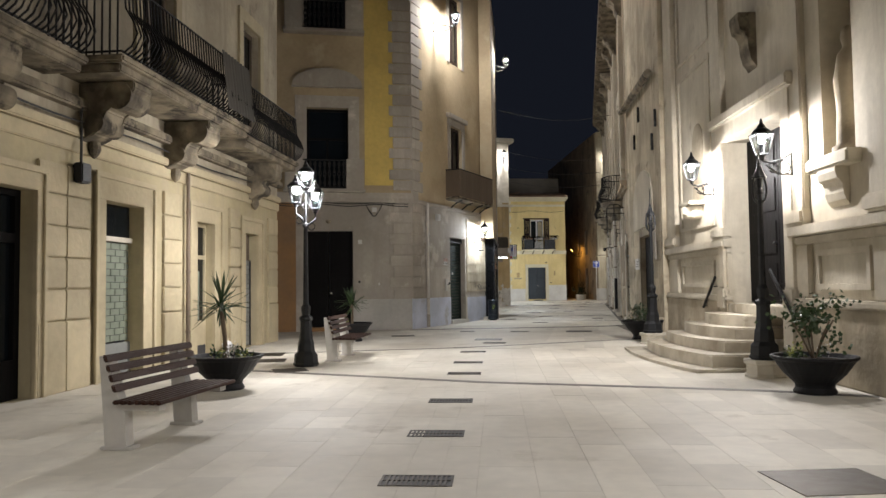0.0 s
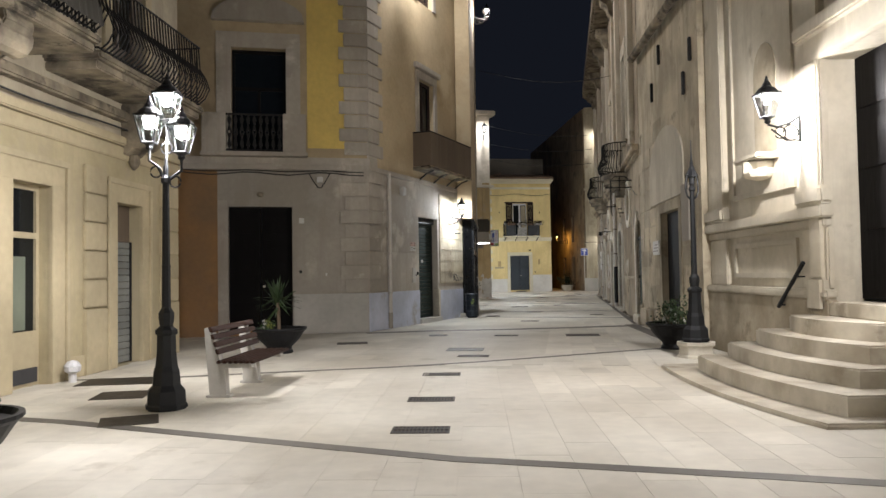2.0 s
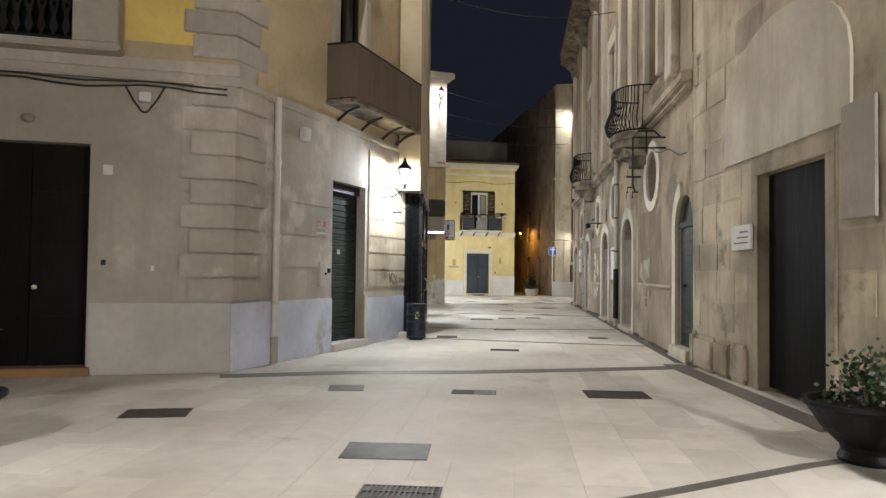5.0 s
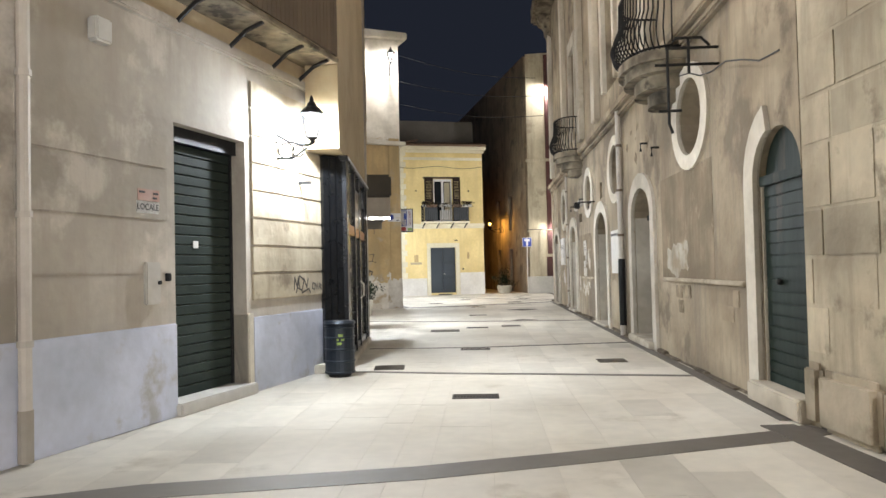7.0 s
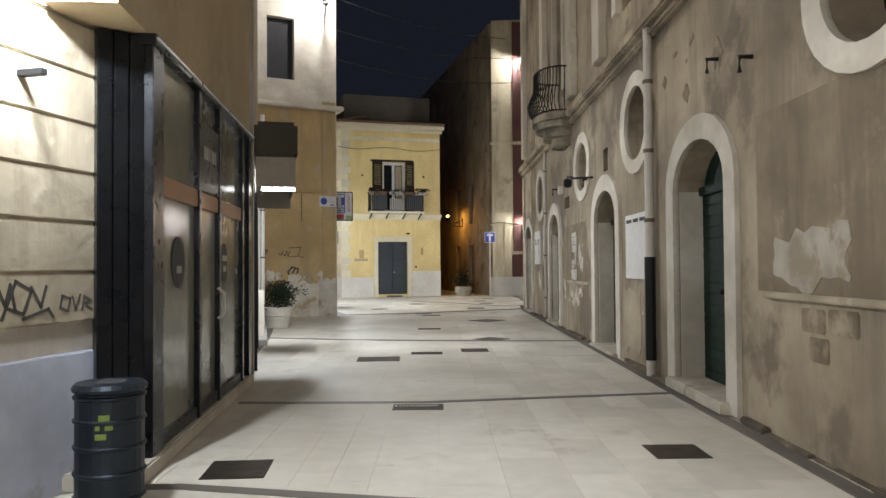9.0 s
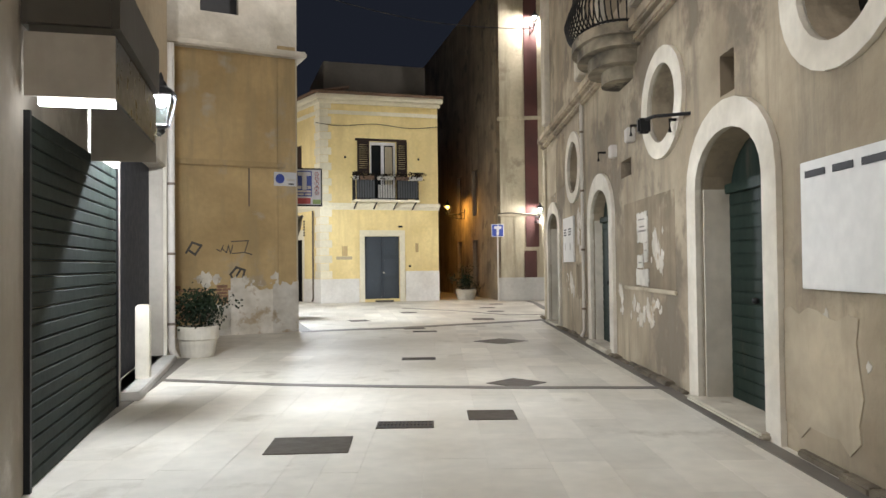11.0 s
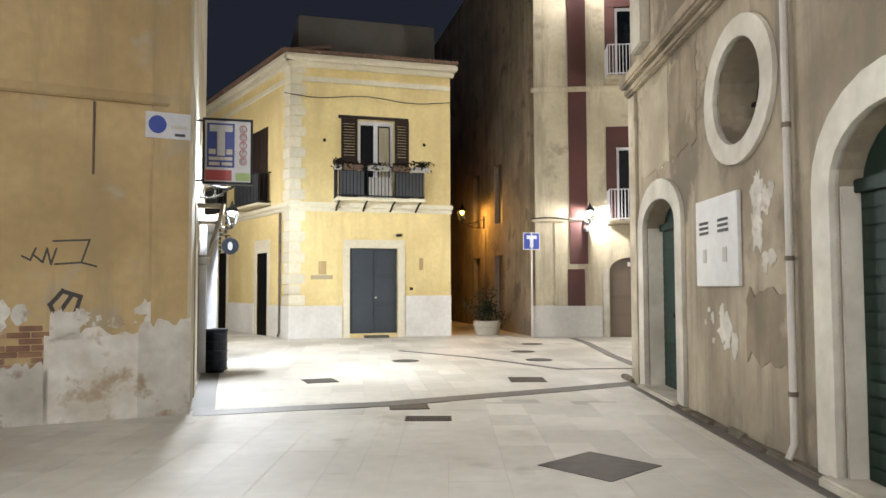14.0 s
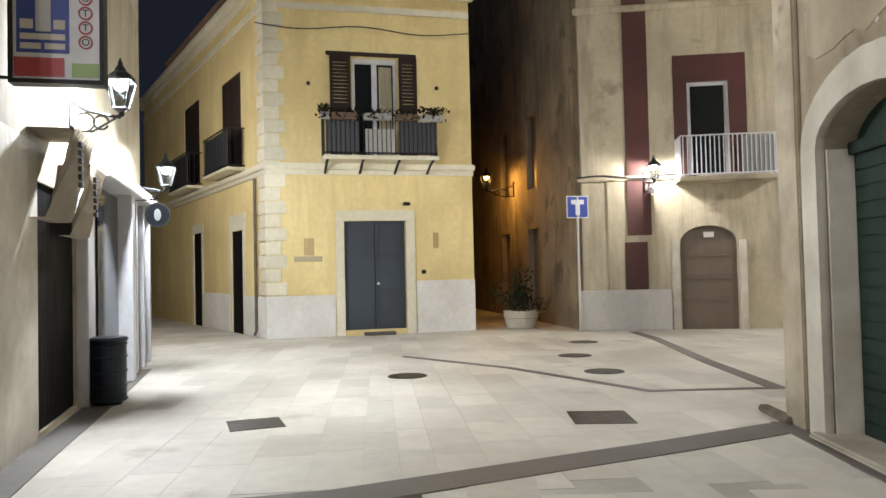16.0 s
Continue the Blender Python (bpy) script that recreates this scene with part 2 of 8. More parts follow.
WROUGHT = material("wrought_iron", (0.022, 0.021, 0.02), (0.012, 0.0115, 0.011), rough=0.6, metal=0.2, spec=0.25)
BLACK_METAL = material("black_shopfront_aluminium", (0.02, 0.022, 0.025), (0.013, 0.014, 0.016), rough=0.3, metal=0.7, bump=0.02)
ORANGE_BEAM = material("orange_fascia_board", (0.38, 0.2, 0.09), (0.3, 0.155, 0.07), rough=0.5)
BENCH_WOOD = material("brown_bench_slat", (0.05, 0.022, 0.014), (0.028, 0.013, 0.009), rough=0.55, stretch=(3, 0.4, 3), small=12, spec=0.2)
CONCRETE = material("pale_concrete", (0.52, 0.5, 0.46), (0.4, 0.385, 0.35), rough=0.85, bump=0.2)
BOWL = material("black_planter_bowl", (0.014, 0.014, 0.016), (0.008, 0.008, 0.009), rough=0.55, bump=0.08, spec=0.25)
SOIL = material("planting_soil", (0.035, 0.026, 0.019), rough=0.95, bump=0.8, spec=0.1)
LEAF = material("dark_green_leaf", (0.05, 0.09, 0.03), (0.03, 0.055, 0.02), rough=0.5)
LEAF_DARK = material("shaded_shrub_leaf", (0.022, 0.036, 0.016), (0.012, 0.02, 0.01), rough=0.6, spec=0.2)
LEAF_PALE = material("pale_flower_leaf", (0.42, 0.44, 0.12), (0.25, 0.3, 0.08), rough=0.6)
FLOWER_WHITE = material("white_flower", (0.62, 0.6, 0.56), rough=0.7)
BARK = material("palm_bark", (0.2, 0.15, 0.1), (0.12, 0.09, 0.06), rough=0.9, bump=0.6)
PIPE_PALE = material("pale_painted_pipe", (0.62, 0.58, 0.52), (0.48, 0.44, 0.39), rough=0.6)
PIPE_DARK = material("brown_downpipe", (0.16, 0.115, 0.08), (0.1, 0.075, 0.055), rough=0.6)
PAPER = material("white_board", (0.66, 0.65, 0.62), (0.57, 0.56, 0.53), rough=0.6, bump=0.03)
INK = material("dark_ink", (0.05, 0.05, 0.055), rough=0.7)
SPRAY = material("black_spray_paint", (0.05, 0.045, 0.04), (0.1, 0.09, 0.075), rough=0.8)
FADED_RED = material("faded_red_print", (0.36, 0.2, 0.17), (0.45, 0.33, 0.28), rough=0.7, big=5.0)
SIGN_BLUE = material("sign_blue", (0.03, 0.06, 0.3), (0.025, 0.05, 0.25), rough=0.4, bump=0.02)
SIGN_WHITE = material("sign_white", (0.7, 0.7, 0.72), rough=0.4, bump=0.02)
SIGN_RED = material("sign_red", (0.42, 0.05, 0.05), rough=0.4, bump=0.02)
SIGN_GREEN = material("sign_green", (0.3, 0.42, 0.15), rough=0.4, bump=0.02)
CANVAS = material("dusty_awning_canvas", (0.4, 0.35, 0.27), (0.28, 0.24, 0.18), rough=0.9)
# near-black for sheets that stand in for the shade inside openings
UNLIT_DEPTH = material("unlit_depth_black", (0.03, 0.03, 0.032), rough=0.9)
TERRACOTTA = material("roof_tile", (0.2, 0.12, 0.075), (0.12, 0.08, 0.055), rough=0.9)
ROOF_DARK = material("dark_roof_render", (0.1, 0.09, 0.075), (0.07, 0.062, 0.05), rough=0.95)
BIN_BLUE = material("dark_blue_steel", (0.025, 0.035, 0.05), (0.016, 0.022, 0.03), rough=0.38, metal=0.5)
GREEN_TAG = material("green_spray_paint", (0.25, 0.36, 0.08), rough=0.7)
CABLE = material("black_cable", (0.03, 0.03, 0.03), rough=0.6)
GLASS = pane_glass("clear_glass")
DARK_GLASS = material("dark_window_glass", (0.008, 0.011, 0.014), rough=0.08, bump=0.0, spec=0.3)
TRANSOM_DARK = material("dark_iron_lantern_body", (0.02, 0.021, 0.023), rough=0.5, spec=0.3)
LAMP_GLASS = glow("lit_lantern_glass", (1.0, 0.95, 0.88), 30.0)
LAMP_COOL = glow("lit_cool_lantern_glass", (0.95, 0.97, 1.0), 30.0)
LAMP_SODIUM = glow("lit_sodium_glass", (1.0, 0.5, 0.1), 14.0)
# glow for the awning's lower edge, where lantern light shows through
EDGE_GLOW = glow("awning_edge_glow", (0.95, 0.97, 1.0), 6.0)


# ---- building helpers ----
def empty(name, place=(0, 0, 0)):
    ob = new(name)
    ob.location = place
    ob.empty_display_size = 0.2
    return ob


def origin_of(ob):
    at = Vector((0, 0, 0))
    while ob:
        at, ob = at + ob.location, ob.parent
    return at


def part(name, bm, mat, parent=None, label="", smooth=False):
    """Links a bmesh, given in world places, as one mesh under a thing."""
    if parent:
        bmesh.ops.translate(bm, vec=-origin_of(parent), verts=bm.verts)
    bmesh.ops.recalc_face_normals(bm, faces=bm.faces)
    me = bpy.data.meshes.new(name)
    if smooth:
        for f in bm.faces:
            f.smooth = True
    bm.to_mesh(me)
    bm.free()
    me.materials.append(mat)
    ob = new(name, me)
    if parent:
        ob.parent = parent
    return tagged(ob, label) if label else ob


def frame_of(p0, p1, side):
    """Places on a facade: metres along it, metres into it, height. side: 1 where the inside lies left of the way from p0 to p1."""
    a, b = Vector((*p0, 0)), Vector((*p1, 0))
    d = (b - a).normalized()
    inward = Vector((-d.y, d.x, 0)) * side
    return lambda s, into, z: a + d * s + inward * into + Vector((0, 0, z))


def fbox(bm, F, s0, s1, d0, d1, z0, z1, edge=0.0):
    v = [bm.verts.new(F(s, d, z)) for z in (z0, z1) for d in (d0, d1) for s in (s0, s1)]
    fs = [bm.faces.new([v[i] for i in q]) for q in ((0, 1, 3, 2), (4, 6, 7, 5), (0, 4, 5, 1), (2, 3, 7, 6), (0, 2, 6, 4), (1, 5, 7, 3))]
    if edge:
        bmesh.ops.bevel(bm, geom=list({e for f in fs for e in f.edges}), offset=edge, segments=2, affect="EDGES")
    return bm


def wbox(bm, x0, x1, y0, y1, z0, z1, edge=0.0):
    return fbox(bm, lambda a, b, c: Vector((a, b, c)), x0, x1, y0, y1, z0, z1, edge)


def rect(s0, s1, z0, z1):
    return [(s0, z0), (s1, z0), (s1, z1), (s0, z1)]


def arch(s0, s1, z0, z_spring, z_top, n=12):
    c, r = (s0 + s1) / 2, (s1 - s0) / 2
    return [(s0, z0), (s1, z0)] + [(c + r * math.cos(math.pi * i / n), z_spring + (z_top - z_spring) * math.sin(math.pi * i / n)) for i in range(n + 1)]


def oval(s, z, rs, rz, n=28):
    return [(s + rs * math.cos(2 * math.pi * i / n), z + rz * math.sin(2 * math.pi * i / n)) for i in range(n)]


def pierced(bm, F, outline, holes, d0, d1):
    """A slab of wall between two depths, with openings through it."""
    for depth in (d0, d1):
        edges = []
        for loop in [outline, *holes]:
            vs = [bm.verts.new(F(s, depth, z)) for s, z in loop]
            edges += [bm.edges.new((vs[i], vs[i - 1])) for i in range(len(vs))]
        bmesh.ops.triangle_fill(bm, use_beauty=True, use_dissolve=False, edges=edges)
    for loop in [outline, *holes]:
        a = [bm.verts.new(F(s, d0, z)) for s, z in loop]
        b = [bm.verts.new(F(s, d1, z)) for s, z in loop]
        for i in range(len(loop)):
            bm.faces.new((a[i - 1], a[i], b[i], b[i - 1]))
    bmesh.ops.remove_doubles(bm, verts=bm.verts, dist=0.0005)
    return bm


def wall(name, F, outline, holes, mat, label, thick=0.45, d0=0.0):
    bm = pierced(bmesh.new(), F, outline, holes, d0, d0 + thick)
    return tagged(part(name, bm, mat), label, "wall", kind="structure")


def prism(bm, F, loop, d0, d1):
    return pierced(bm, F, loop, [], d0, d1)


def lathe(bm, at, profile, n=20):
    """A turned body round a vertical axis: rows of radius and height."""
    rings = [[bm.verts.new((at[0] + r * math.cos(2 * math.pi * i / n), at[1] + r * math.sin(2 * math.pi * i / n), at[2] + z)) for i in range(n)] for r, z in profile]
    for a, b in zip(rings, rings[1:]):
        for i in range(n):
            bm.faces.new((a[i - 1], a[i], b[i], b[i - 1]))
    bm.faces.new(rings[0])
    bm.faces.new(rings[-1])
    return bm


def tube(bm, places, r, n=8):
    """A round bar along places."""
    places = [Vector(p) for p in places]
    rings = []
    for i, p in enumerate(places):
        way = (places[min(i + 1, len(places) - 1)] - places[max(i - 1, 0)]).normalized()
        u = way.orthogonal().normalized() if abs(way.z) > 0.9 else way.cross(Vector((0, 0, 1))).normalized()
        w = way.cross(u)
        rings.append([bm.verts.new(p + (u * math.cos(2 * math.pi * k / n) + w * math.sin(2 * math.pi * k / n)) * r) for k in range(n)])
    for a, b in zip(rings, rings[1:]):
        for k in range(n):
            bm.faces.new((a[k - 1], a[k], b[k], b[k - 1]))
    bm.faces.new(rings[0])
    bm.faces.new(rings[-1])
    return bm


# ---- ground ----
bm = bmesh.new()
wbox(bm, -400, 400, -400, 400, -0.6, -0.0035)
ground = tagged(part("ground", bm, JOINT), "worn pale stone paving bed of the old town", "ground", kind="structure")

# ---- facade lines ----
FA0 = frame_of((-5.94, 2.0), (-4.21, 19.3), 1)
FA = lambda s, into, z: FA0(s - 0.5, into, z)
FB = frame_of((-7.0, 22.28), (-0.93, 23.35), 1)
FBS = frame_of((-0.93, 23.35), (1.52, 28.7), 1)
FSH = frame_of((2.0, 29.0), (2.42, 33.2), 1)
FC = frame_of((2.46, 33.2), (2.03, 41.6), 1)
FL0 = frame_of((1.55, 45.05), (4.11, 45.78), 1)
FL = lambda s, into, z: FL0(s - 0.04, into, z * 1.06)
FLS = frame_of((4.08, 45.77), (3.15, 53.4), 1)
FH = frame_of((4.87, 57.9), (9.6, 58.4), 1)
FHS = frame_of((4.87, 57.9), (0.93, 66.72), -1)
FR = frame_of((11.85, 57.25), (15.95, 56.15), 1)
FD = frame_of((6.06, 24.32), (10.38, 47.37), -1)
D_END = 23.45
FCH = frame_of((5.05, 0.0), (5.6, 18.3), -1)
FW = frame_of((5.4, 18.3), (6.06, 24.32), -1)


def fill(name, F, loop, depth, mat, label, thick=0.06):
    """A plain leaf that closes an opening."""
    return tagged(part(name, prism(bmesh.new(), F, loop, depth, depth + thick), mat), label, "door", kind="structure")


def surround(parent, F, outer, inner, d0, d1, mat, name="surround"):
    """Jambs and head round a rectangular opening, and a sill where the opening starts higher."""
    (a0, z0), (a1, _), (_, z1), _ = outer
    (b0, y0), (b1, _), (_, y1), _ = inner
    bm = bmesh.new()
    fbox(bm, F, a0, b0, d0, d1, z0, y1, 0.008)
    fbox(bm, F, b1, a1, d0, d1, z0, y1, 0.008)
    fbox(bm, F, a0, a1, d0, d1, y1, z1, 0.008)
    if y0 > z0 + 0.01:
        fbox(bm, F, b0, b1, d0, d1, z0, y0, 0.008)
    return part(name, bm, mat, parent)


def door(name, F, s0, s1, z0, z1, depth, mat, label, leaves=2, panels=3, arch_to=None, knob=CAST_IRON, planks=0):
    """A door: leaves with raised panels or level boards, a rail over them and a handle."""
    base = F((s0 + s1) / 2, depth, z0)
    ob = empty(name, base)
    tagged(ob, label, "door", kind="structure")
    w = (s1 - s0) / leaves
    for i in range(leaves):
        a, b = s0 + i * w + 0.006, s0 + (i + 1) * w - 0.006
        leaf = part("leaf", fbox(bmesh.new(), F, a, b, depth, depth + 0.06, z0, z1 if not arch_to else z1 - 0.02, 0.004), mat, ob)
        for k in range(planks):
            h = (z1 - z0 - 0.06) / planks
            part("board", fbox(bmesh.new(), F, a + 0.03, b - 0.03, depth - 0.016, depth + 0.01, z0 + k * h + 0.012, z0 + (k + 1) * h - 0.006, 0.006), mat, leaf)
        h = (z1 - z0) / panels
        for k in range(0 if planks else panels):
            part("panel", fbox(bmesh.new(), F, a + 0.09, b - 0.09, depth - 0.018, depth + 0.01, z0 + k * h + 0.09, z0 + (k + 1) * h - 0.07, 0.012), mat, leaf)
    if arch_to:
        c, r = (s0 + s1) / 2, (s1 - s0) / 2
        loop = [(s0, z1 - 0.0), (s1, z1 - 0.0)] + [(c + r * math.cos(math.pi * i / 12), z1 + (arch_to - z1) * math.sin(math.pi * i / 12)) for i in range(1, 12)]
        part("fanlight_panel", prism(bmesh.new(), F, loop, depth + 0.02, depth + 0.07), mat, ob)
        part("transom", fbox(bmesh.new(), F, s0, s1, depth - 0.05, depth + 0.05, z1 - 0.05, z1 + 0.05, 0.008), mat, ob)
    c = (s0 + s1) / 2
    part("door_handle", lathe(bmesh.new(), F(c + 0.07, depth - 0.05, z0 + 1.0), [(0.012, 0), (0.03, 0.01), (0.035, 0.03), (0.03, 0.05), (0.012, 0.06)], 10), knob, ob, "small pale metal knob")
    return ob


def roller(name, F, s0, s1, z0, z1, depth, mat, label, step=0.105):
    """A roller shutter of separate slats with its guides."""
    ob = empty(name, F((s0 + s1) / 2, depth, z0))
    tagged(ob, label, "roller shutter", kind="structure")
    n = int((z1 - z0) / step)
    for i in range(n):
        a = z0 + i * (z1 - z0) / n
        bm = bmesh.new()
        prof = [(0.012, 0), (0.0, 0.1), (0.0, 0.86), (0.012, 0.95)]
        h = (z1 - z0) / n
        rows = [[bm.verts.new(F(s, depth + d, a + q * h)) for s in (s0 + 0.03, s1 - 0.03)] for d, q in prof]
        back = [[bm.verts.new(F(s, depth + 0.03, a + q * h)) for s in (s0 + 0.03, s1 - 0.03)] for q in (0, 0.94)]
        for r0, r1 in zip(rows, rows[1:]):
            bm.faces.new((r0[0], r0[1], r1[1], r1[0]))
        bm.faces.new((back[0][0], back[1][0], back[1][1], back[0][1]))
        bm.faces.new((rows[0][0], back[0][0], back[0][1], rows[0][1]))
        bm.faces.new((rows[-1][0], rows[-1][1], back[1][1], back[1][0]))
        part("slat", bm, mat, ob)
    for a, b in ((s0, s0 + 0.04), (s1 - 0.04, s1)):
        part("guide_rail", fbox(bmesh.new(), F, a, b, depth - 0.02, depth + 0.06, z0, z1), CAST_IRON, ob)
    return ob


def railing(parent, F, s0, s1, out, z0, z1, step=0.11, r=0.009, belly=0.0, mat=WROUGHT, back=0.0):
    """Bars and rails round three sides of a balcony."""
    corners = [(s0, back), (s0, -out), (s1, -out), (s1, back)]
    for z in (z0 + 0.05, z1):
        part("rail", tube(bmesh.new(), [F(s, d, z) for s, d in corners], 0.016, 6), mat, parent)
    for (sa, da), (sb, db) in zip(corners, corners[1:]):
        length = math.hypot(sb - sa, db - da)
        n = max(2, int(length / step))
        for i in range(n):
            k = (i + 0.5) / n
            s, d = sa + (sb - sa) * k, da + (db - da) * k
            if belly and da == db:
                pts = [F(s, d - belly * b, z0 + (z1 - z0) * q) for q, b in ((0.03, 0), (0.12, 0.6), (0.28, 1), (0.45, 0.7), (0.62, 0.15), (1, 0))]
            else:
                pts = [F(s, d, z0), F(s, d, z1)]
            part("bar", tube(bmesh.new(), pts, r, 5), mat, parent)


def scroll(bm, F, s, w, out, z_top, drop):
    """A carved corbel: an S-shaped scroll in profile."""
    prof = [(0, 0), (-out, 0), (-out * 1.02, -0.12 * drop), (-out * 0.9, -0.3 * drop), (-out * 0.66, -0.36 * drop), (-out * 0.5, -0.48 * drop), (-out * 0.46, -0.66 * drop), (-out * 0.3, -0.86 * drop), (-out * 0.14, -0.92 * drop), (0, -drop)]
    a = [bm.verts.new(F(s - w / 2, d, z_top + z)) for d, z in prof]
    b = [bm.verts.new(F(s + w / 2, d, z_top + z)) for d, z in prof]
    bm.faces.new(a)
    bm.faces.new(b)
    for i in range(len(prof)):
        bm.faces.new((a[i - 1], a[i], b[i], b[i - 1]))
    return bm


# ---- cream house with carved balconies ----
a_open = [(3.2, 4.5, 0.0, 2.7), (6.95, 8.27, 0.0, 2.66), (9.87, 10.98, 0.0, 2.71), (13.04, 13.85, 0.0, 2.65), (15.56, 16.38, 0.0, 2.6)]
a_up = [(10.9, 12.1, 4.6, 7.4), (15.4, 16.5, 4.6, 7.4), (5.6, 6.8, 4.6, 7.4)]
cream_wall = wall("wall_cream_house", FA, rect(-9.0, 17.88, -0.1, 3.68), [rect(*o) for o in a_open], CREAM, "cream plaster facade with rusticated piers and tall shop openings")
wall("wall_cream_house_upper", FA, rect(-9.0, 17.88, 3.68, 11.0), [rect(*o) for o in a_up], WEATHERED, "weathered grey-cream plaster of the upper floors")
wall("wall_cream_house_end", frame_of((-4.21, 19.3), (-12.0, 20.4), 1), rect(0.46, 7.8, -0.1, 11.0), [], CREAM, "cream plaster end wall along a narrow passage")

# ---- corner house with yellow upper floor ----
b_wall = wall("wall_corner_house", FB, rect(-8.0, 6.163, -0.1, 4.0), [rect(2.86, 4.34, 0.1, 3.05)], GREY_PLASTER, "grey plaster ground floor of the corner house")
wall("wall_corner_house_upper", FB, rect(-8.0, 6.163, 4.0, 14.5), [rect(2.95, 4.22, 4.28, 6.86), rect(2.95, 4.22, 9.2, 11.7)], BROWN_PLASTER, "brown plaster upper floors with a yellow painted field")
wall("wall_corner_house_side", FBS, rect(0.5, 6.2, -0.1, 4.0), [rect(2.9, 4.22, 0.12, 3.0)], GREY_PLASTER, "grey plaster side wall with coursed blocks")
wall("wall_corner_house_side_upper", FBS, rect(0.5, 6.2, 4.0, 14.5), [rect(3.0, 4.05, 4.35, 6.95), rect(3.0, 4.05, 9.2, 11.7)], BROWN_PLASTER, "brown and ochre plaster upper side wall")

# ---- shop wall and next houses ----
wall("wall_shop_house", FSH, rect(-0.6, 4.15, 3.12, 13.0), [], BROWN_PLASTER, "dark plaster wall above the glazed shop front")
wall("wall_street_west", FC, rect(0.0, 8.41, -0.1, 13.0), [rect(1.0, 3.9, 0.0, 2.5), rect(4.35, 7.86, 0.1, 3.0)], GREY_PLASTER, "grey wall with a shutter and a dark shop recess")
wall("wall_street_west_end", frame_of((2.03, 41.6), (-8.0, 42.4), 1), rect(0.46, 10.0, -0.1, 13.0), [], PALE_WALL, "plaster end wall of the street house")
wall("wall_graffiti", FL, rect(-7.0, 2.2, -0.1, 6.0), [], GRAFFITI_WALL, "peeling ochre plaster wall with old graffiti")
wall("wall_tower", FL, rect(-0.2, 2.3, 5.85, 9.6), [rect(0.6, 1.4, 6.5, 8.2)], WHITE_TRIM, "pale upper storey lit by a lantern")
wall("wall_tobacconist", FLS, rect(0.0, 9.3, -0.1, 6.0), [rect(2.5, 4.06, 0.05, 2.3), rect(4.65, 6.1, 0.05, 2.5)], PALE_WALL, "pale plaster wall beside the tobacconist")
wall("wall_tobacconist_upper", FLS, rect(0.0, 9.3, 6.0, 10.2), [], WHITE_TRIM, "pale plaster upper wall")
wall("wall_side_lane", frame_of((2.96, 55.0), (-6.0, 57.7), 1), rect(0.4, 9.0, -0.1, 9.6), [], PALE_WALL, "plaster wall along the side lane")

# ---- yellow house closing the street ----
wall("wall_yellow_house", FH, rect(-0.02, 4.72, -0.1, 8.1), [rect(1.69, 3.1, 0.12, 2.58), rect(1.93, 2.98, 3.95, 6.32)], YELLOW, "yellow painted house front with pale corner blocks")
wall("wall_yellow_house_side", FHS, rect(0.45, 14.0, -0.1, 8.1), [rect(1.75, 2.65, 0.0, 2.5), rect(5.6, 6.5, 0.0, 2.65), rect(1.75, 3.4, 3.98, 6.35), rect(5.7, 7.5, 4.1, 6.5)], YELLOW, "yellow side wall with two narrow doors")
wall("wall_yellow_house_lane", frame_of((9.6, 58.4), (8.8, 77.5), 1), rect(0.45, 19.0, -0.1, 8.1), [], LANE_SHADE, "plaster wall along the lane, its shade put into the colour")
# ---- house on the far corner ----
wall("wall_far_corner_house", FR, rect(0.0, 12.0, -0.1, 13.0), [arch(2.1, 3.32, 0.0, 1.9, 2.28), rect(2.34, 3.23, 3.3, 5.46), rect(2.34, 3.23, 7.4, 9.6), rect(6.5, 7.4, 3.3, 5.46)], PALE_WALL, "pale beige house front with dark red strips")
wall("wall_far_corner_lane", frame_of((11.85, 57.25), (10.95, 77.25), -1), rect(0.46, 20.0, -0.1, 13.0), [rect(3.2, 4.1, 0, 2.5), rect(6.0, 6.9, 0, 2.5), rect(3.2, 4.1, 3.6, 5.6), rect(6.0, 6.9, 3.6, 5.6)], LANE_SHADE, "brown wall of the lane under sodium light, shade put into the colour")
wall("wall_lane_end", frame_of((7.4, 77.3), (12.4, 77.3), 1), rect(0, 5, -0.1, 9.0), [], BROWN_PLASTER, "dark wall closing the lane")

# ---- palace with round windows ----
D_ARCH = [(-0.07, 1.0, 0.2, 2.25, 2.74), (5.81, 7.38, 0.12, 2.3, 2.79), (10.32, 11.92, 0.05, 2.2, 2.7), (15.97, 17.42, 0.08, 2.2, 2.68), (21.2, 22.72, 0.05, 2.3, 2.64)]
D_OVAL = [(3.35, 3.42, 0.6, 0.52), (9.1, 3.46, 0.58, 0.52), (13.12, 3.37, 0.56, 0.47), (19.18, 3.38, 0.6, 0.52)]
D_HOLES = [(14.68, 15.28, 2.7, 2.95), (10.95, 11.3, 3.03, 3.42)]
d_start = [(1.0, -0.1), (D_END, -0.1), (D_END, 5.0), (-0.07, 5.0)] + arch(*D_ARCH[0])[2:][::-1]
palace_wall = wall("wall_palace", FD, d_start, [arch(*a) for a in D_ARCH[1:]] + [oval(*o) for o in D_OVAL] + [rect(*h) for h in D_HOLES], PALACE, "weathered tan rendered palace wall with arched doors and round windows", thick=0.55)
wall("wall_palace_upper", FD, rect(0.0, D_END, 5.0, 12.0), [rect(8.6, 9.9, 5.3, 7.9), rect(15.0, 16.2, 5.3, 7.9), rect(2.6, 3.8, 5.3, 7.9)], PALACE, "carved upper storey of the palace", thick=0.55)
